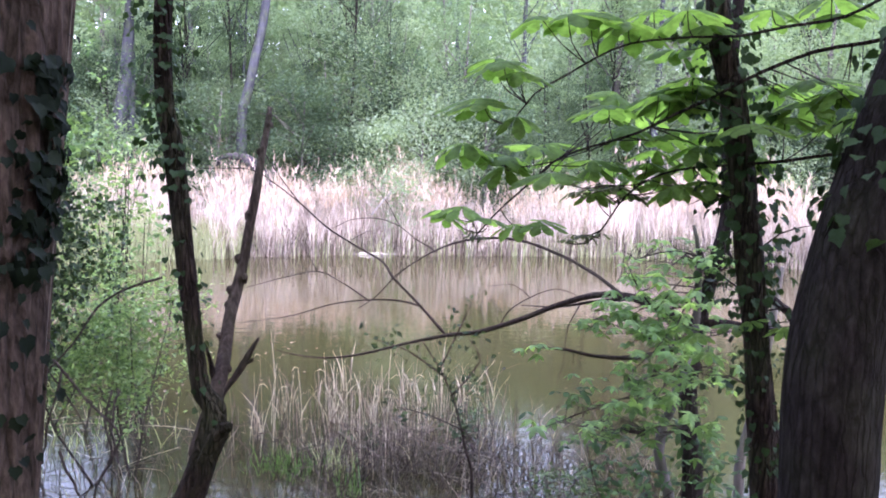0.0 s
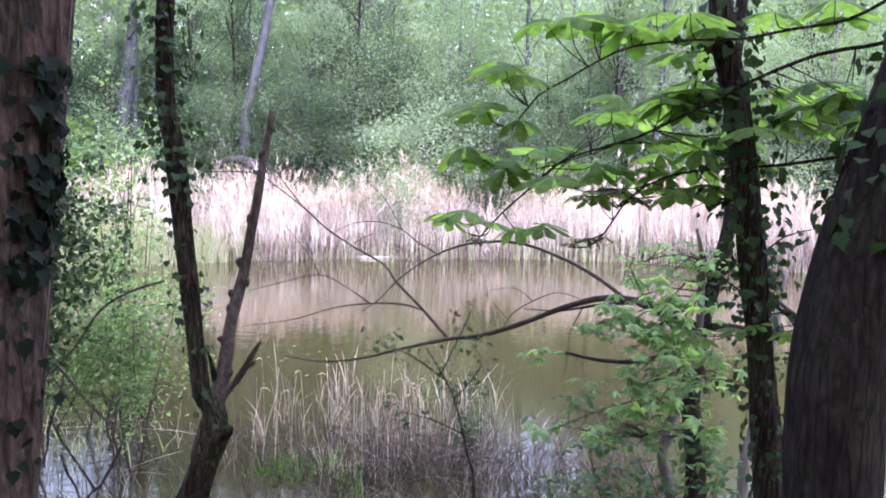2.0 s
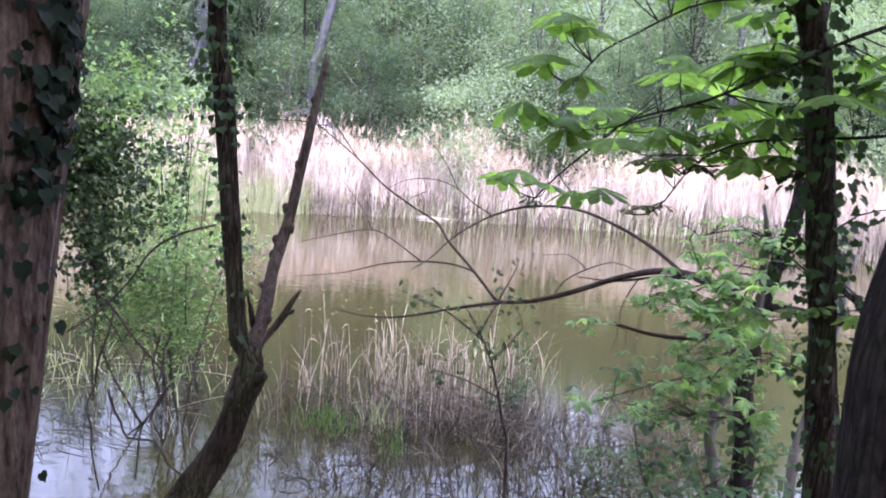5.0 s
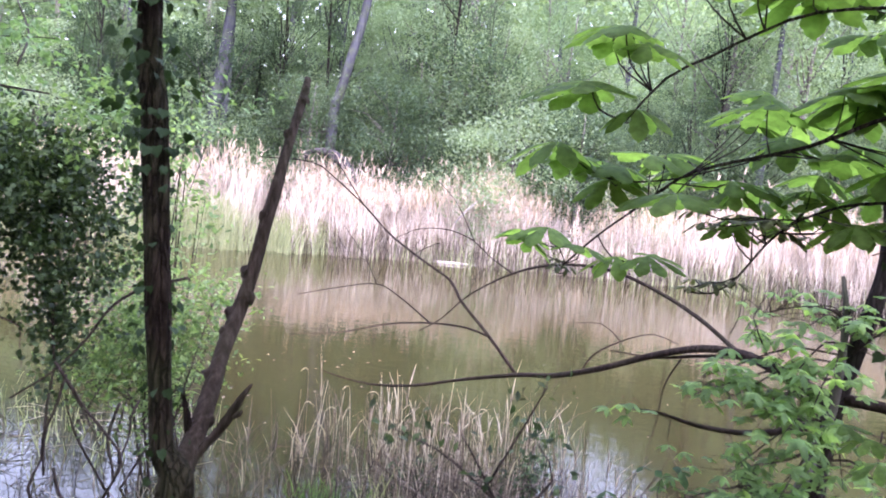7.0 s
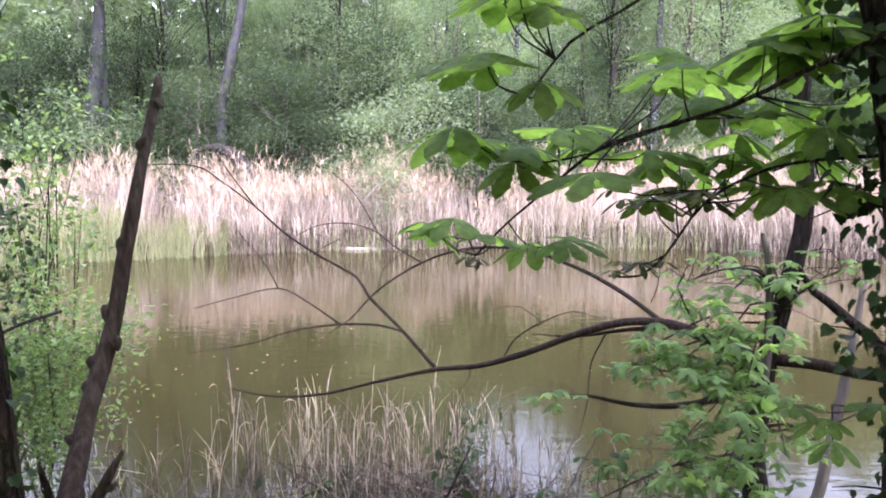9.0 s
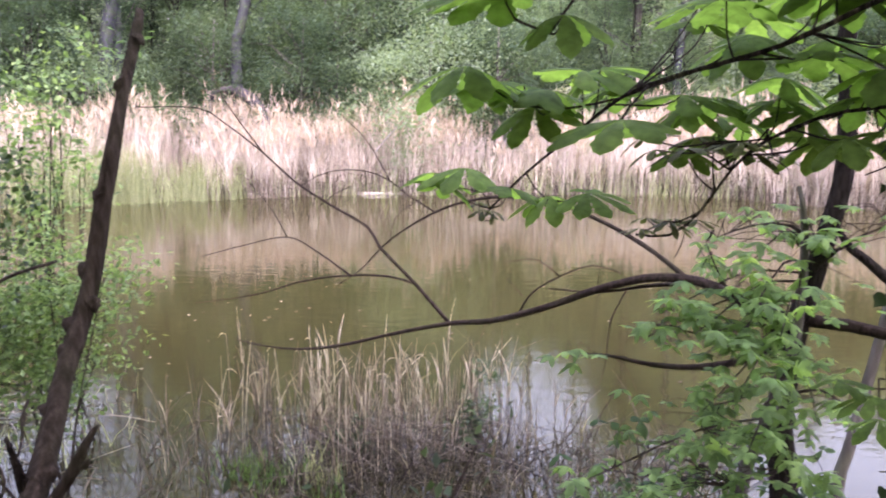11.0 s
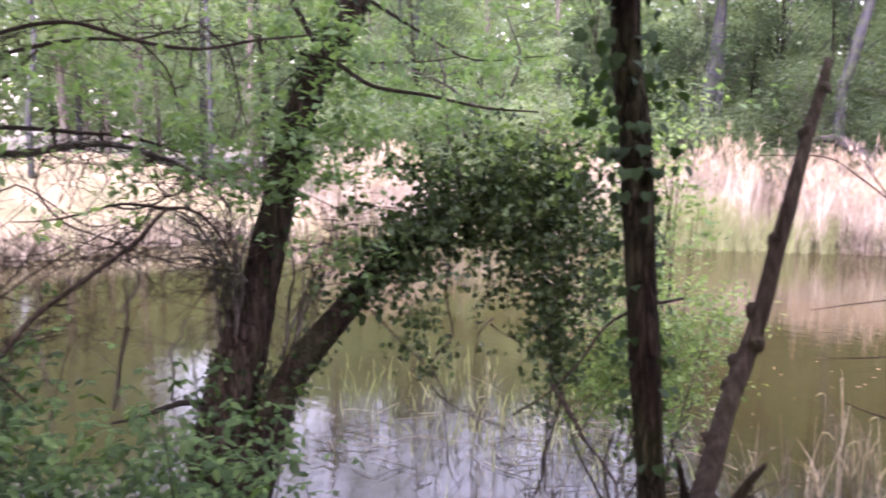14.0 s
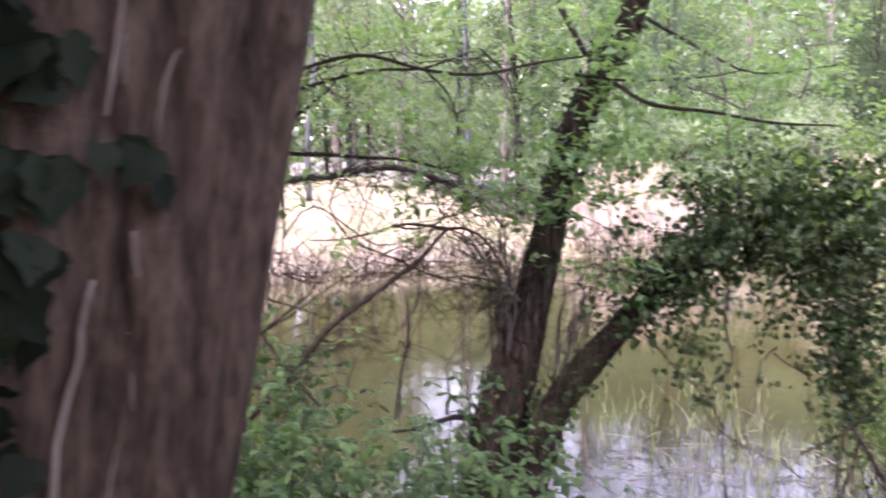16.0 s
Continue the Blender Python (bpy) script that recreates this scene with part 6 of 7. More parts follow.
def leaning_ivy_tree():
    main = [(-3.463, 3.692, 0.543), (-3.452, 3.743, 0.889), (-3.422, 3.813, 1.233), (-3.377, 3.909, 1.63), (-3.351, 4.019, 2.053), (-3.346, 4.13, 2.42), (-3.288, 4.293, 2.764), (-3.235, 4.442, 3.055)]
    foot = (main[0][0] - 0.03, main[0][1])
    z0 = height_at(*foot)
    ob = thing("leaning_tree", (*foot, z0), "leaning dark tree with ivy and moss at the water's edge", "tree")
    top = np.array(main[-1])
    line = [(*foot, z0 - 0.15)] + list(main) + [tuple(top + (0.4, -0.1, 0.9)), tuple(top + (0.6, -0.5, 2.6)), tuple(top + (0.5, -0.9, 4.2))]
    trunk = part("trunk", mesh_of("trunk", *tube(line, [0.19, 0.165, 0.15, 0.118, 0.09, 0.074, 0.076, 0.078, 0.075, 0.07, 0.05, 0.02], 44, 0.025, 0.25, 0.14, 8.0, 10), BARK_BROWN), ob)
    r = np.random.default_rng(161)
    ivy_on(trunk, main[:3], [0.15, 0.12], 170, 0.02, 0.042, (0, 0.9), r, 0.06)
    ivy_on(trunk, main[3:], [0.08, 0.08], 70, 0.02, 0.045, (0, 1), r, 0.05)
    ivy_coat(ob, main[:3], (0.15, 0.12), 260, r)
    ivy_coat(ob, main[4:], (0.075, 0.075), 240, r)
    for k in range(16):
        a, up = r.uniform(0, 6.28), r.uniform(0.7, 1.7)
        f = np.array(main[1]) + (math.cos(a) * 0.2 + 0.04, math.sin(a) * 0.16, -0.35)
        e = f + (0.1 * up + r.normal(0, 0.1), 0.2 * up + r.normal(0, 0.08), up * 0.85)
        part("shoot", mesh_of("shoot", *tube([f, (f + e) / 2 + r.normal(0, 0.035, 3), e], [0.008, 0.006, 0.002], 6, 0.1, 0.1, seed=k), BARK_TWIG), ob, "thin upright shoot" if k == 0 else "")
    for k, pts in enumerate(([(-3.418, 3.746, 1.326), (-3.459, 3.754, 1.564), (-3.515, 3.75, 1.775), (-3.514, 3.778, 1.96)],
                              [(-3.363, 3.731, 1.39), (-3.399, 3.742, 1.625), (-3.396, 3.771, 1.809), (-3.444, 3.771, 2.017)],
                              [(-3.411, 3.755, 1.353), (-3.482, 3.748, 1.616), (-3.593, 3.707, 1.826), (-3.658, 3.694, 2.024)],
                              [(-3.356, 3.747, 1.469), (-3.37, 3.773, 1.704), (-3.339, 3.824, 1.914), (-3.356, 3.836, 2.071)],
                              [(-3.462, 3.764, 1.233), (-3.529, 3.752, 1.447), (-3.569, 3.758, 1.661), (-3.656, 3.711, 1.726)],
                              [(-3.368, 3.771, 1.518), (-3.44, 3.755, 1.727), (-3.53, 3.711, 1.817), (-3.686, 3.619, 1.88)],
                              [(-3.344, 3.716, 1.369), (-3.354, 3.74, 1.577), (-3.384, 3.748, 1.759), (-3.357, 3.792, 1.942)],
                              [(-3.333, 3.785, 1.627), (-3.41, 3.747, 1.704), (-3.568, 3.65, 1.74), (-3.71, 3.556, 1.719)],
                              [(-3.27, 3.947, 1.225), (-3.237, 4.0, 1.443), (-3.207, 4.048, 1.633), (-3.174, 4.093, 1.797)],
                              [(-3.263, 3.994, 1.272), (-3.214, 4.05, 1.437), (-3.163, 4.108, 1.602), (-3.104, 4.165, 1.735)],
                              [(-3.304, 3.995, 1.295), (-3.299, 4.031, 1.514), (-3.296, 4.057, 1.679), (-3.335, 4.052, 1.816)],
                              [(-3.266, 4.051, 1.346), (-3.235, 4.092, 1.485), (-3.234, 4.117, 1.65), (-3.273, 4.112, 1.788)],
                              [(-3.511, 3.469, 1.077), (-3.522, 3.489, 1.255), (-3.51, 3.515, 1.383), (-3.446, 3.57, 1.474)],
                              [(-3.558, 3.2, 1.087), (-3.553, 3.239, 1.329), (-3.54, 3.276, 1.523), (-3.558, 3.305, 1.789)],
                              [(-3.549, 3.573, 1.944), (-3.469, 3.617, 1.894), (-3.361, 3.666, 1.756), (-3.261, 3.718, 1.669)],
                              [(-3.795, 3.361, 1.993), (-3.666, 3.443, 1.983), (-3.574, 3.508, 2.023), (-3.467, 3.596, 2.151), (-3.344, 3.665, 2.077)],
                              [(-3.778, 3.341, 1.78), (-3.681, 3.421, 1.895), (-3.613, 3.477, 1.984), (-3.537, 3.524, 1.968), (-3.38, 3.61, 1.863), (-3.26, 3.663, 1.701)],
                              [(-3.664, 3.313, 1.502), (-3.596, 3.387, 1.702), (-3.692, 3.346, 1.849), (-3.735, 3.32, 1.861)],
                              [(-3.416, 3.772, 2.305), (-3.397, 3.809, 2.473), (-3.443, 3.804, 2.64), (-3.519, 3.774, 2.768)],
                              [(-3.468, 3.513, 2.807), (-3.394, 3.538, 2.651), (-3.434, 3.492, 2.517), (-3.584, 3.426, 2.732)],
                              [(-2.877, 4.617, 2.827), (-2.818, 4.626, 2.632), (-2.786, 4.618, 2.435), (-2.685, 4.629, 2.071)],
                              [(-2.582, 4.892, 2.587), (-2.569, 4.93, 2.789), (-2.639, 4.915, 2.989)],
                              [(-2.64, 4.777, 2.469), (-2.791, 4.692, 2.551), (-2.992, 4.578, 2.661), (-3.198, 4.469, 2.828)])):
        w = 0.0085 if k < 12 else 0.0068
        q, _ = spline(pts, 0.12)
        q[1:-1] += r.normal(0, 0.012, (len(q) - 2, 3))
        limb = part("shoot", mesh_of("shoot", *tube(q, [w, w * 0.9, w * 0.7, w * 0.35], 6, 0.05, 0.1, seed=k), BARK_GREY), ob)
        tagged(part("brushwood", mesh_of("brushwood", *twiggy(pts, 3 if k < 8 else 7, 0.22, r, -0.15, 0.0028), BARK_GREY), limb), kind="stuff")
    branch = [(-3.342, 4.035, 3.075), (-3.128, 4.061, 2.748), (-2.956, 4.079, 2.633), (-2.79, 4.095, 2.548), (-2.591, 4.254, 2.508), (-2.393, 4.408, 2.456), (-2.201, 4.562, 2.439)]
    part("branch", mesh_of("branch", *tube(branch, [0.016, 0.014, 0.011, 0.009, 0.007, 0.004], 7, 0.06, 0.1), BARK_TWIG), ob)
    part("branch", mesh_of("branch", *tube([(-3.255, 4.068, 2.718), (-3.059, 4.223, 2.682), (-2.814, 4.438, 2.684), (-2.647, 4.573, 2.713)], [0.008, 0.006, 0.003], 6, 0.06, 0.1), BARK_TWIG), ob)
    part("branch", mesh_of("branch", *tube([(-3.433, 3.591, 1.057), (-3.454, 3.473, 1.076), (-3.505, 3.314, 1.043), (-3.536, 3.181, 1.037)], [0.017, 0.014, 0.011, 0.006], 8, 0.06, 0.1), BARK_DARK), ob)
    pts = np.vstack([leaf_tufts(branch, 300, (0.18, 0.18, 0.16), r), leaf_tufts([(-3.262, 4.036, 2.581), (-3.022, 4.342, 2.855), (-2.646, 4.747, 2.855), (-2.257, 5.141, 2.718)], 420, (0.28, 0.4, 0.24), r),
                     leaf_tufts([(-3.456, 4.373, 2.307), (-3.157, 4.715, 2.427), (-2.76, 5.173, 2.608)], 300, (0.3, 0.4, 0.2), r), leaf_tufts([(-3.184, 3.893, 2.118), (-3.173, 3.956, 2.413), (-3.099, 4.108, 2.842)], 380, (0.14, 0.2, 0.14), r),
                     leaf_tufts([(-3.837, 5.187, 2.696), (-3.26, 5.402, 2.733), (-2.806, 5.589, 2.87)], 1000, (0.35, 0.4, 0.2), r)])
    part("branch", mesh_of("branch", *tube([main[-1]] + [(-3.273, 4.996, 2.916), (-3.098, 5.253, 2.775), (-2.806, 5.579, 2.807)], [0.012, 0.009, 0.006, 0.003], 7, 0.08, 0.1), BARK_TWIG), ob)
    tufts = [(-3.151, 4.051, 2.836), (-3.066, 4.022, 2.591), (-3.194, 3.938, 2.394), (-3.151, 3.95, 2.22), (-3.228, 3.855, 2.086), (-3.099, 3.973, 2.059), (-3.077, 4.183, 2.368), (-3.092, 4.278, 2.187), (-3.268, 3.683, 2.117), (-3.276, 3.564, 2.275), (-3.328, 3.39, 2.363), (-3.37, 3.219, 2.41), (-3.376, 3.091, 2.513), (-3.3, 3.514, 2.109), (-3.353, 3.343, 2.226), (-3.167, 3.869, 1.818), (-2.989, 4.09, 1.716), (-3.074, 4.489, 2.529), (-2.959, 4.715, 2.387)]
    pts = np.vstack([pts] + [leaf_tufts([c, np.array(c) + (0.1, 0.08, 0.01)], 60, (0.09, 0.1, 0.045), r, 10, 0.05) for c in tufts])
    part("foliage", mesh_of("foliage", *leaf_cloud(pts, 0.06, 0.034, r, 0.2, 0.75), LEAF_HAZEL), ob)
    crown_over(ob, tuple(top + (-0.8, -2.2, 3.6)), 2.4, 1.6, 60, 80, 0.14, LEAF_WOOD, 162)


leaning_ivy_tree()


def ivy_arch():
    line = [(-3.266, 3.693, 0.603), (-3.24, 3.788, 0.845), (-3.19, 3.912, 1.116), (-3.117, 4.053, 1.334), (-3.042, 4.215, 1.522), (-2.966, 4.379, 1.714), (-2.844, 4.583, 1.851), (-2.689, 4.796, 1.978), (-2.512, 5.029, 2.077), (-2.346, 5.237, 2.105)]
    foot = (line[0][0], line[0][1])
    z0 = height_at(*foot)
    ob = thing("ivy_arch", (*foot, z0), "bowed old stem smothered in a hanging mass of ivy", "ivy")
    stem = part("stem", mesh_of("stem", *tube([(*foot, z0 - 0.1)] + list(line), [0.11, 0.1, 0.085, 0.078, 0.072, 0.066, 0.06, 0.05, 0.04, 0.03, 0.018], 18, 0.035, 0.3, 0.1, 9.0, 7), BARK_SMOOTH), ob)
    r = np.random.default_rng(171)
    ivy_on(stem, line, [0.07, 0.04], 60, 0.022, 0.04, (0.05, 0.4), r, 0.05)
    ivy_on(stem, line, [0.07, 0.04], 300, 0.028, 0.05, (0.4, 1.0), r, 0.13)
    ivy_coat(ob, line[:5], (0.085, 0.07), 150, r)
    ivy_coat(ob, line[4:], (0.07, 0.03), 1100, r)
    mass = []
    for px, n, sp in (([(-3.027, 4.362, 1.709), (-2.847, 4.585, 1.88), (-2.661, 4.804, 1.994)], 520, (0.14, 0.16, 0.12)), ([(-2.7, 4.77, 2.0), (-2.52, 4.98, 2.08), (-2.36, 5.13, 1.98)], 780, (0.17, 0.22, 0.14)),
                      ([(-2.552, 4.898, 1.851), (-2.44, 4.989, 1.681), (-2.381, 5.013, 1.453)], 480, (0.14, 0.18, 0.16)), ([(-2.38, 5.1, 1.88), (-2.29, 5.18, 1.74), (-2.25, 5.2, 1.62)], 400, (0.15, 0.2, 0.17)),
                      ([(-2.401, 4.992, 1.453), (-2.352, 5.005, 1.226), (-2.33, 5.005, 1.083)], 200, (0.06, 0.08, 0.1)),
                      ([(-2.909, 4.402, 1.632), (-2.849, 4.423, 1.379), (-2.786, 4.461, 1.21)], 90, (0.06, 0.08, 0.08)), ([(-2.935, 4.465, 2.166), (-2.837, 4.566, 2.138), (-2.757, 4.647, 2.11)], 60, (0.06, 0.08, 0.04))):
        mass.append(leaf_tufts(px, int(n * 3.1), np.array(sp) * 1.08, r, 11, 0.042))
        mass.append(leaf_points(px, int(n * 0.9), np.array(sp) * 0.7, r))
    part("ivy_mass", mesh_of("ivy_mass", *leaf_cloud(np.vstack(mass), 0.039, 0.032, r, 0.8, 0.4), LEAF_IVY), ob, "dense dark green ivy leaves")
    fresh = [leaf_tufts(px, n, sp, r, 10, 0.05) for px, n, sp in (([(-2.494, 4.944, 2.194), (-2.376, 5.105, 2.391), (-2.267, 5.235, 2.461)], 330, (0.12, 0.14, 0.08)), ([(-2.75, 4.75, 2.2), (-2.6, 4.95, 2.22), (-2.4, 5.15, 2.2)], 420, (0.14, 0.18, 0.1)))]
    part("fresh_leaves", mesh_of("fresh_leaves", *leaf_cloud(np.vstack(fresh), 0.044, 0.03, r, 0.4, 0.6), LEAF_SHRUB), ob, "fresh green leaves over the old ivy")
    for pts, rad in (([(-2.351, 4.973, 1.463), (-2.331, 4.947, 1.182), (-2.317, 4.903, 0.844), (-2.302, 4.862, 0.507)], 0.0060), 
                     ([(-2.312, 4.948, 1.069), (-2.162, 5.06, 0.788), (-2.1, 5.08, 0.507)], 0.0039), ([(-2.675, 4.518, 1.702), (-2.645, 4.493, 1.372), (-2.632, 4.451, 1.043), (-2.637, 4.407, 0.823), (-2.555, 4.456, 0.59)], 0.0039), ([(-2.923, 4.212, 1.482), (-2.773, 4.337, 1.263), (-2.665, 4.425, 1.098), (-2.52, 4.555, 0.947), (-2.378, 4.687, 0.823)], 0.0033),
                     ([(-2.562, 4.736, 1.407), (-2.613, 4.648, 1.21), (-2.63, 4.606, 1.069)], 0.0033), ([(-2.569, 4.724, 1.379), (-2.471, 4.806, 1.238), (-2.427, 4.824, 1.069)], 0.0028),  ([(-1.994, 5.252, 0.844), (-2.018, 5.197, 0.676), (-2.042, 5.142, 0.507)], 0.0055)):
        q, _ = spline(pts, 0.12)
        q[1:-1] += r.normal(0, 0.02, (len(q) - 2, 3))
        ivy_stem(ob, q, rad * 1.35, "hanging bare ivy stem")
    bowed = [(-1.49, 4.6, 1.657), (-1.685, 4.58, 1.592), (-1.832, 4.56, 1.491), (-1.947, 4.54, 1.314), (-2.094, 4.52, 1.149), (-2.273, 4.5, 1.013)]
    ivy_stem(ob, bowed, 0.007, "bowed green stem")
    for pts in ([(-2.005, 4.5, 1.16), (-2.081, 4.5, 0.87), (-2.127, 4.5, 0.609), (-2.093, 4.5, 0.384), (-2.074, 4.5, 0.121)], [(-2.004, 4.4, 1.242), (-1.847, 4.4, 1.009), (-1.72, 4.4, 0.801), (-1.871, 4.4, 0.504)], [(-1.983, 4.4, 0.748), (-1.934, 4.4, 0.562), (-1.745, 4.4, 0.452), (-1.554, 4.4, 0.309)], [(-1.736, 4.5, 1.056), (-1.76, 4.5, 0.672), (-1.865, 4.5, 0.207)]):
        q, _ = spline(pts, 0.15)
        q[1:-1] += r.normal(0, 0.022, (len(q) - 2, 3))
        ivy_stem(ob, q, 0.0072, "dark bare shoot")


ivy_arch()


def hedge_tree():
    """Several ivied stems and arching boughs at the left of the bank."""
    main = [(-4.629, 2.483, 1.238), (-4.56, 2.557, 1.525), (-4.493, 2.638, 1.863), (-4.454, 2.698, 2.251), (-4.381, 2.792, 2.633), (-4.305, 2.889, 3.009), (-4.252, 2.951, 3.325)]
    foot = (main[0][0] - 0.05, main[0][1] - 0.05)
    z0 = height_at(*foot)
    ob = thing("hawthorn", (*foot, z0), "many-stemmed hawthorn with ivy and arching boughs", "tree")
    def bough(pts, radii, mat=BARK_TWIG, name="bough"):
        return part(name, mesh_of(name, *tube(pts, [k * 0.78 for k in radii], 8, 0.06, 0.14), mat), ob)
    top = np.array(main[-1])
    trunk = part("trunk", mesh_of("trunk", *tube([(*foot, z0 - 0.1)] + list(main) + [tuple(top + (0.1, -0.3, 1.0)), tuple(top + (0.0, -0.8, 2.6))], [0.09, 0.08, 0.07, 0.062, 0.058, 0.055, 0.05, 0.048, 0.04, 0.015], 12, 0.05, 0.16, 0.05), BARK_DARK), ob)
    r = np.random.default_rng(181)
    ivy_on(trunk, main, [0.06] * 2, 200, 0.04, 0.08, (0.05, 1), r, 0.12)
    ivy_coat(ob, main, (0.07, 0.05), 900, r)
    bough([(-4.715, 2.535, 1.213), (-4.795, 2.593, 1.844), (-4.804, 2.705, 2.336), (-4.808, 2.813, 2.775), (-4.814, 2.924, 3.249)], [0.035, 0.032, 0.028, 0.024, 0.02], BARK_GREY, "stem")
    bough([(-4.4, 2.479, 1.502), (-4.355, 2.615, 1.903), (-4.291, 2.732, 2.077), (-4.184, 2.887, 2.203), (-4.013, 3.095, 2.235), (-3.824, 3.325, 2.279), (-3.663, 3.509, 2.232), (-3.514, 3.669, 2.128), (-3.417, 3.766, 1.977)], [0.038, 0.034, 0.031, 0.028, 0.024, 0.02, 0.016, 0.01, 0.005], BARK_GREY)
    bough([(-4.385, 2.632, 2.301), (-4.236, 2.86, 2.349), (-4.032, 3.137, 2.344), (-3.936, 3.297, 2.328), (-3.819, 3.48, 2.312), (-3.674, 3.682, 2.236)], [0.02, 0.017, 0.014, 0.012, 0.009, 0.005])
    bough([(-4.418, 2.454, 2.332), (-4.192, 2.639, 2.486), (-3.926, 2.879, 2.712), (-3.654, 3.101, 2.791), (-3.43, 3.309, 2.717), (-3.28, 3.508, 2.692), (-3.134, 3.716, 2.741), (-3.001, 3.906, 2.77)], [0.018, 0.015, 0.013, 0.012, 0.011, 0.01, 0.008, 0.006])
    bough([(-4.349, 2.535, 2.371), (-4.111, 2.816, 2.515), (-4.014, 2.942, 2.646), (-3.771, 3.22, 2.737), (-3.593, 3.413, 2.745), (-3.42, 3.613, 2.829)], [0.018, 0.015, 0.013, 0.011, 0.008, 0.005])
    bough([(-4.122, 2.755, 2.227), (-4.118, 2.898, 2.465), (-4.066, 3.076, 2.603), (-4.031, 3.242, 2.773)], [0.02, 0.015, 0.011, 0.005])
    bough([(-3.504, 3.357, 2.726), (-3.416, 3.432, 2.611), (-3.366, 3.456, 2.433), (-3.346, 3.455, 2.305)], [0.007, 0.006, 0.003])
    bough([(-3.337, 3.552, 2.815), (-3.239, 3.636, 2.688), (-3.198, 3.65, 2.509), (-3.158, 3.666, 2.356)], [0.007, 0.006, 0.003])
    bough([(-3.932, 2.796, 3.001), (-3.892, 2.779, 2.653), (-3.845, 2.783, 2.38), (-3.795, 2.771, 1.995), (-3.798, 2.74, 1.833)], [0.008, 0.008, 0.007, 0.006, 0.004])
    bough([(-3.772, 2.493, 1.095), (-3.652, 2.702, 1.343), (-3.562, 2.875, 1.569), (-3.447, 3.064, 1.732), (-3.346, 3.235, 1.883), (-3.301, 3.341, 2.005), (-3.225, 3.456, 1.978), (-3.165, 3.535, 1.849), (-3.135, 3.581, 1.714)], [0.02, 0.018, 0.016, 0.015, 0.013, 0.011, 0.009, 0.007, 0.004])
    bough([(-3.364, 3.384, 1.999), (-3.496, 3.244, 2.02), (-3.581, 3.148, 1.987), (-3.7, 3.013, 1.948), (-3.805, 2.9, 1.943)], [0.009, 0.008, 0.006, 0.003])
    bough([(-4.042, 2.499, 1.957), (-3.948, 2.565, 1.759), (-3.827, 2.657, 1.53), (-3.689, 2.768, 1.311), (-3.574, 2.866, 1.162)], [0.014, 0.013, 0.012, 0.011, 0.008])
    bough([(-4.006, 2.414, 1.237), (-3.919, 2.538, 1.411), (-3.811, 2.677, 1.547), (-3.689, 2.836, 1.709), (-3.625, 2.931, 1.863)], [0.011, 0.01, 0.008, 0.004])
    bough([(-4.098, 2.471, 1.285), (-3.973, 2.636, 1.464), (-3.843, 2.795, 1.579), (-3.7, 2.978, 1.744), (-3.506, 3.218, 1.923)], [0.008, 0.007, 0.006, 0.003])
    bough([(-3.99, 2.848, 1.939), (-3.896, 2.976, 2.096), (-3.665, 3.193, 1.913), (-3.492, 3.392, 1.992)], [0.006, 0.005, 0.003])
    bough([(-3.91, 3.13, 2.225), (-3.936, 3.08, 2.091), (-3.848, 3.146, 1.931), (-3.713, 3.278, 1.85), (-3.52, 3.468, 1.743), (-3.295, 3.701, 1.689)], [0.007, 0.006, 0.005, 0.003])
    bough([(-3.767, 3.292, 2.266), (-3.809, 3.221, 2.118), (-3.83, 3.166, 1.931)], [0.006, 0.004, 0.002])
    bough([(-3.598, 3.466, 2.225), (-3.545, 3.491, 2.038), (-3.442, 3.616, 2.118), (-3.26, 3.816, 2.145)], [0.006, 0.005, 0.002])
    bough([(-3.807, 3.034, 1.019), (-3.796, 3.079, 1.207), (-3.778, 3.125, 1.362)], [0.007, 0.006, 0.004])
    bough([(-3.524, 3.206, 1.103), (-3.535, 3.234, 1.338), (-3.527, 3.274, 1.521), (-3.555, 3.271, 1.678)], [0.008, 0.007, 0.006, 0.004])
    bough([(-4.402, 2.368, 1.73), (-4.185, 2.597, 1.704), (-3.945, 2.842, 1.626), (-3.796, 2.991, 1.56)], [0.008, 0.007, 0.004])
    tangles = [twiggy(line, int(n * 1.7), size, r, 0.2, 0.0028) for line, n, size in (([(-3.394, 3.706, 1.482), (-3.394, 3.744, 1.702), (-3.432, 3.741, 1.922)], 50, 0.5), ([(-3.607, 3.737, 2.138), (-3.545, 3.756, 1.857), (-3.473, 3.766, 1.463)], 60, 0.55), ([(-3.241, 4.015, 1.463), (-3.183, 4.116, 1.688), (-3.15, 4.2, 1.969)], 36, 0.45), ([(-4.147, 2.871, 2.204), (-3.768, 3.293, 2.279), (-3.443, 3.617, 2.132)], 60, 0.5), ([(-3.819, 2.773, 1.298), (-3.558, 3.126, 1.714), (-3.364, 3.384, 1.999)], 46, 0.45),
               ([(-4.148, 2.623, 2.484), (-3.721, 3.137, 2.8), (-3.156, 3.734, 2.744)], 60, 0.5), ([(-4.34, 2.608, 1.877), (-3.961, 2.993, 1.743), (-3.49, 3.513, 1.823)], 50, 0.5), ([(-4.196, 2.536, 1.416), (-3.837, 2.922, 1.416), (-3.519, 3.273, 1.469)], 34, 0.45))]
    tagged(part("twig_tangle", mesh_of("twig_tangle", *joined(tangles), BARK_TWIG), ob, "tangle of fine brown twigs"), kind="stuff")
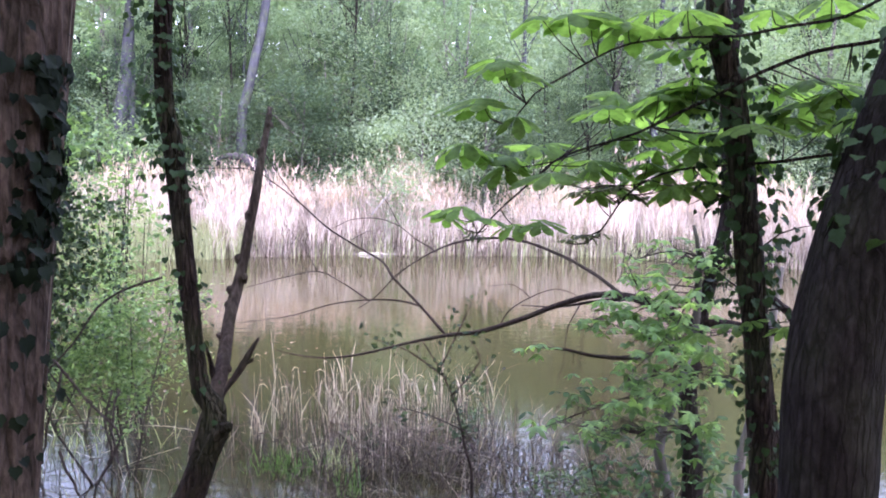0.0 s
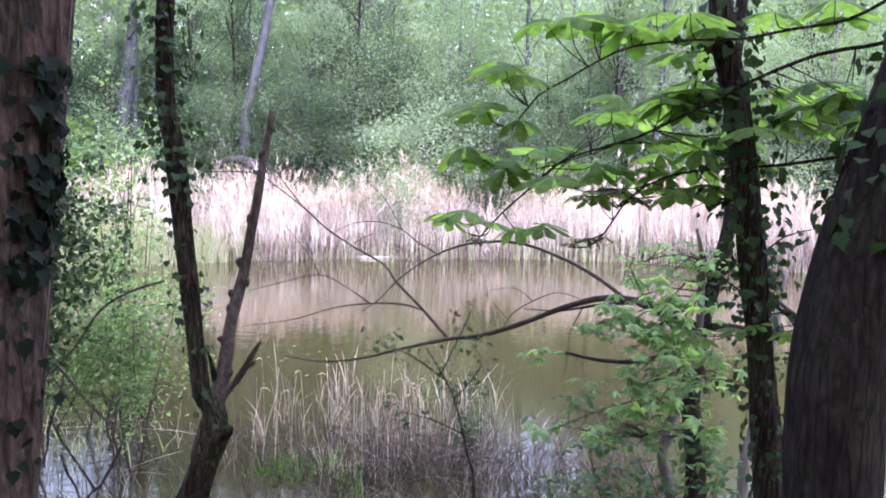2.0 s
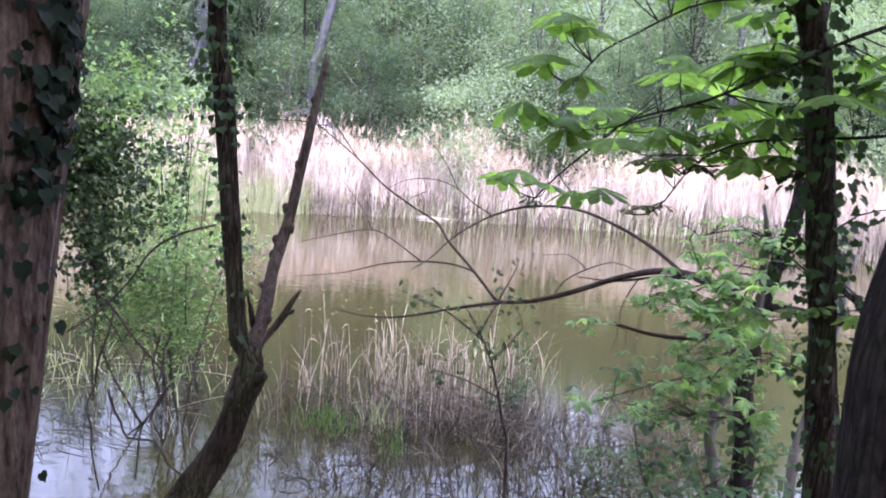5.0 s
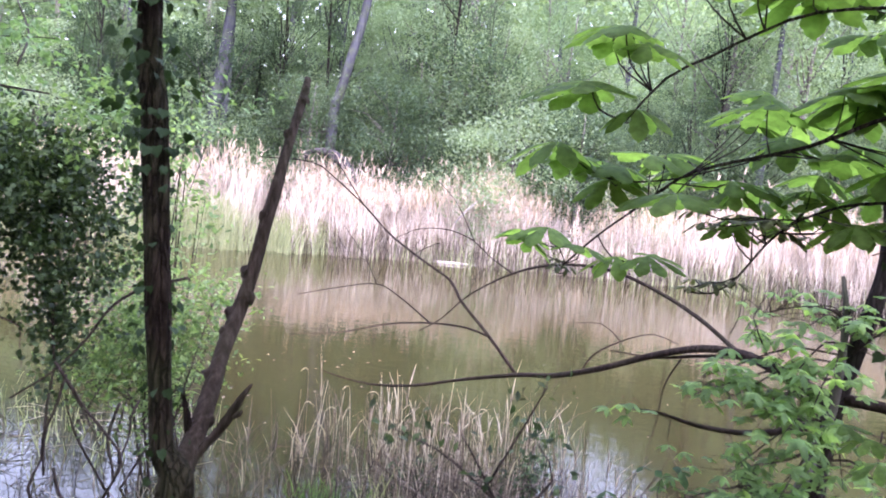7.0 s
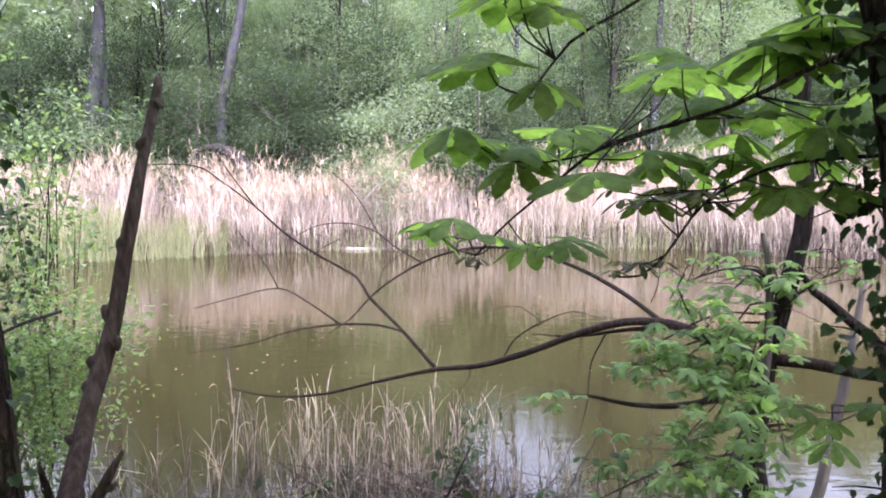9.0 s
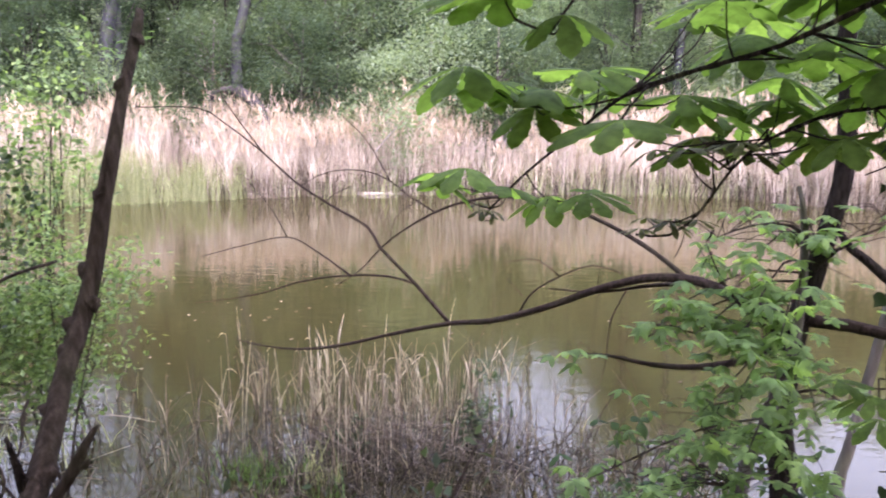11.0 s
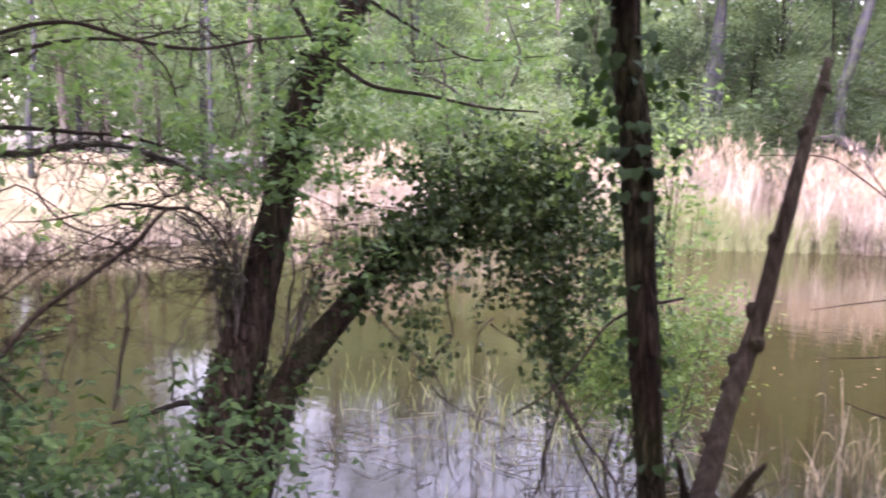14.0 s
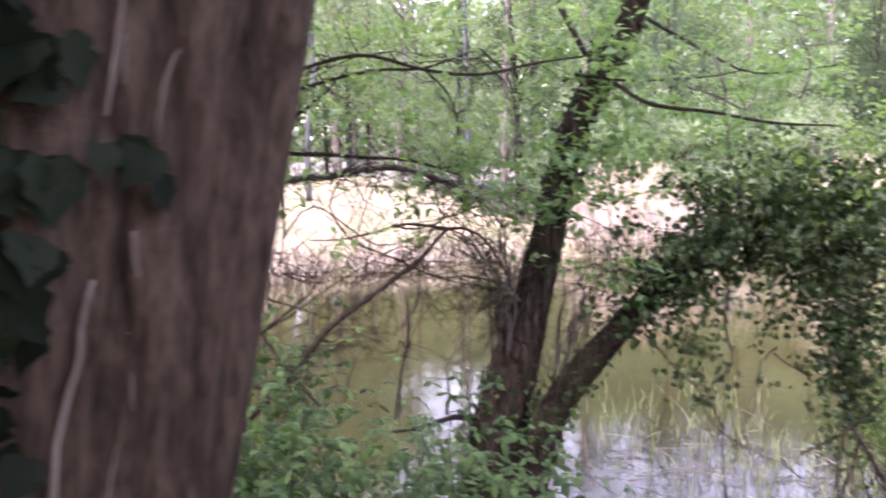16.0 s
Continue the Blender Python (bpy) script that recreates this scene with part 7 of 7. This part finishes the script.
    pts = np.vstack([leaf_tufts([(-4.46, 2.494, 2.829), (-3.963, 3.038, 2.881), (-3.427, 3.619, 2.907), (-3.134, 3.921, 2.829)], 760, (0.28, 0.3, 0.12), r), leaf_tufts([(-4.392, 2.657, 2.494), (-3.85, 3.259, 2.601), (-3.387, 3.749, 2.547)], 560, (0.28, 0.3, 0.12), r),
                     leaf_tufts([(-4.09, 3.07, 2.141), (-3.712, 3.473, 2.114), (-3.38, 3.844, 2.196)], 300, (0.25, 0.3, 0.12), r), leaf_tufts([(-4.424, 2.461, 2.41), (-4.328, 2.515, 2.123), (-4.355, 2.432, 1.809)], 360, (0.14, 0.2, 0.16), r)])
    part("foliage", mesh_of("foliage", *leaf_cloud(pts, 0.066, 0.036, r, 0.2, 0.8), LEAF_HAZEL), ob)
    crown_over(ob, tuple(top + (-1.6, -2.0, 3.2)), 2.4, 1.6, 60, 80, 0.14, LEAF_WOOD, 182)


hedge_tree()


def under_bush(name, centre, spread, n, seed, label, size=1.2):
    """Broad low leaves on thin stems near the camera."""
    r = np.random.default_rng(seed)
    x, y, z = centre
    z0 = height_at(x, y)
    ob = thing(name, (x, y, z0), label, "bush")
    for k in range(9):
        f = np.array((x + r.normal(0, 0.15), y + r.normal(0, 0.15), z0 - 0.05))
        e = np.array(centre) + r.normal(size=3) * spread
        stem = part("stem", mesh_of("stem", *tube([f, (f + e) / 2 + r.normal(0, 0.06, 3), e], [0.007, 0.005, 0.002], 6, 0.08, 0.1, seed=k), BARK_TWIG), ob)
        for _ in range(n // 5):
            at = f + (e - f) * r.uniform(0.45, 1.1) + r.normal(0, 1, 3) * (0.12, 0.12, 0.035)
            place_leaf(LOW_LEAVES[r.integers(3)], at, r.normal(size=3) * (1, 1, 0.3) - (0, 0, 0.3), np.array((0, 0, 1.0)) + r.normal(size=3) * 0.25, size * r.uniform(0.5, 1.0), stem)


LOW_LEAVES = [palmate_leaf("leaf", LEAF_LOW, 3, 0.062, 0.6, d, 70 + i) for i, d in enumerate((0.25, 0.4, 0.55))]
under_bush("bramble", (-3.227, 2.511, 1.225), (0.35, 0.3, 0.14), 221, 191, "leafy green bramble on the bank below a hawthorn")
under_bush("bramble", (-2.983, 2.908, 1.148), (0.3, 0.3, 0.12), 187, 192, "low green bramble beside a leaning tree")
under_bush("bramble", (-3.179, 2.125, 1.264), (0.25, 0.25, 0.16), 153, 193, "dark leafy undergrowth beside the path")
under_bush("bramble", (-2.99, 2.598, 1.111), (0.32, 0.3, 0.1), 240, 198, "dark green bramble sprays over the bank", 1.1)
under_bush("bramble", (-2.752, 2.989, 1.031), (0.28, 0.28, 0.1), 200, 199, "trailing bramble leaves over dark water", 1.1)
under_bush("bramble", (-3.048, 2.246, 1.146), (0.3, 0.28, 0.12), 200, 200, "shaded bramble thicket on the bank", 1.2)
under_bush("elder_bush", (-3.743, 2.566, 1.337), (0.35, 0.3, 0.16), 187, 194, "young elder leaves over the bank")
under_bush("elder_bush", (-2.796, 3.39, 1.057), (0.25, 0.2, 0.08), 102, 195, "fresh green leaves at a leaning trunk's foot")
under_bush("elder_bush", (1.169, 4.2, 0.931), (0.3, 0.25, 0.15), 119, 196, "young leafy growth at the foot of a maple")
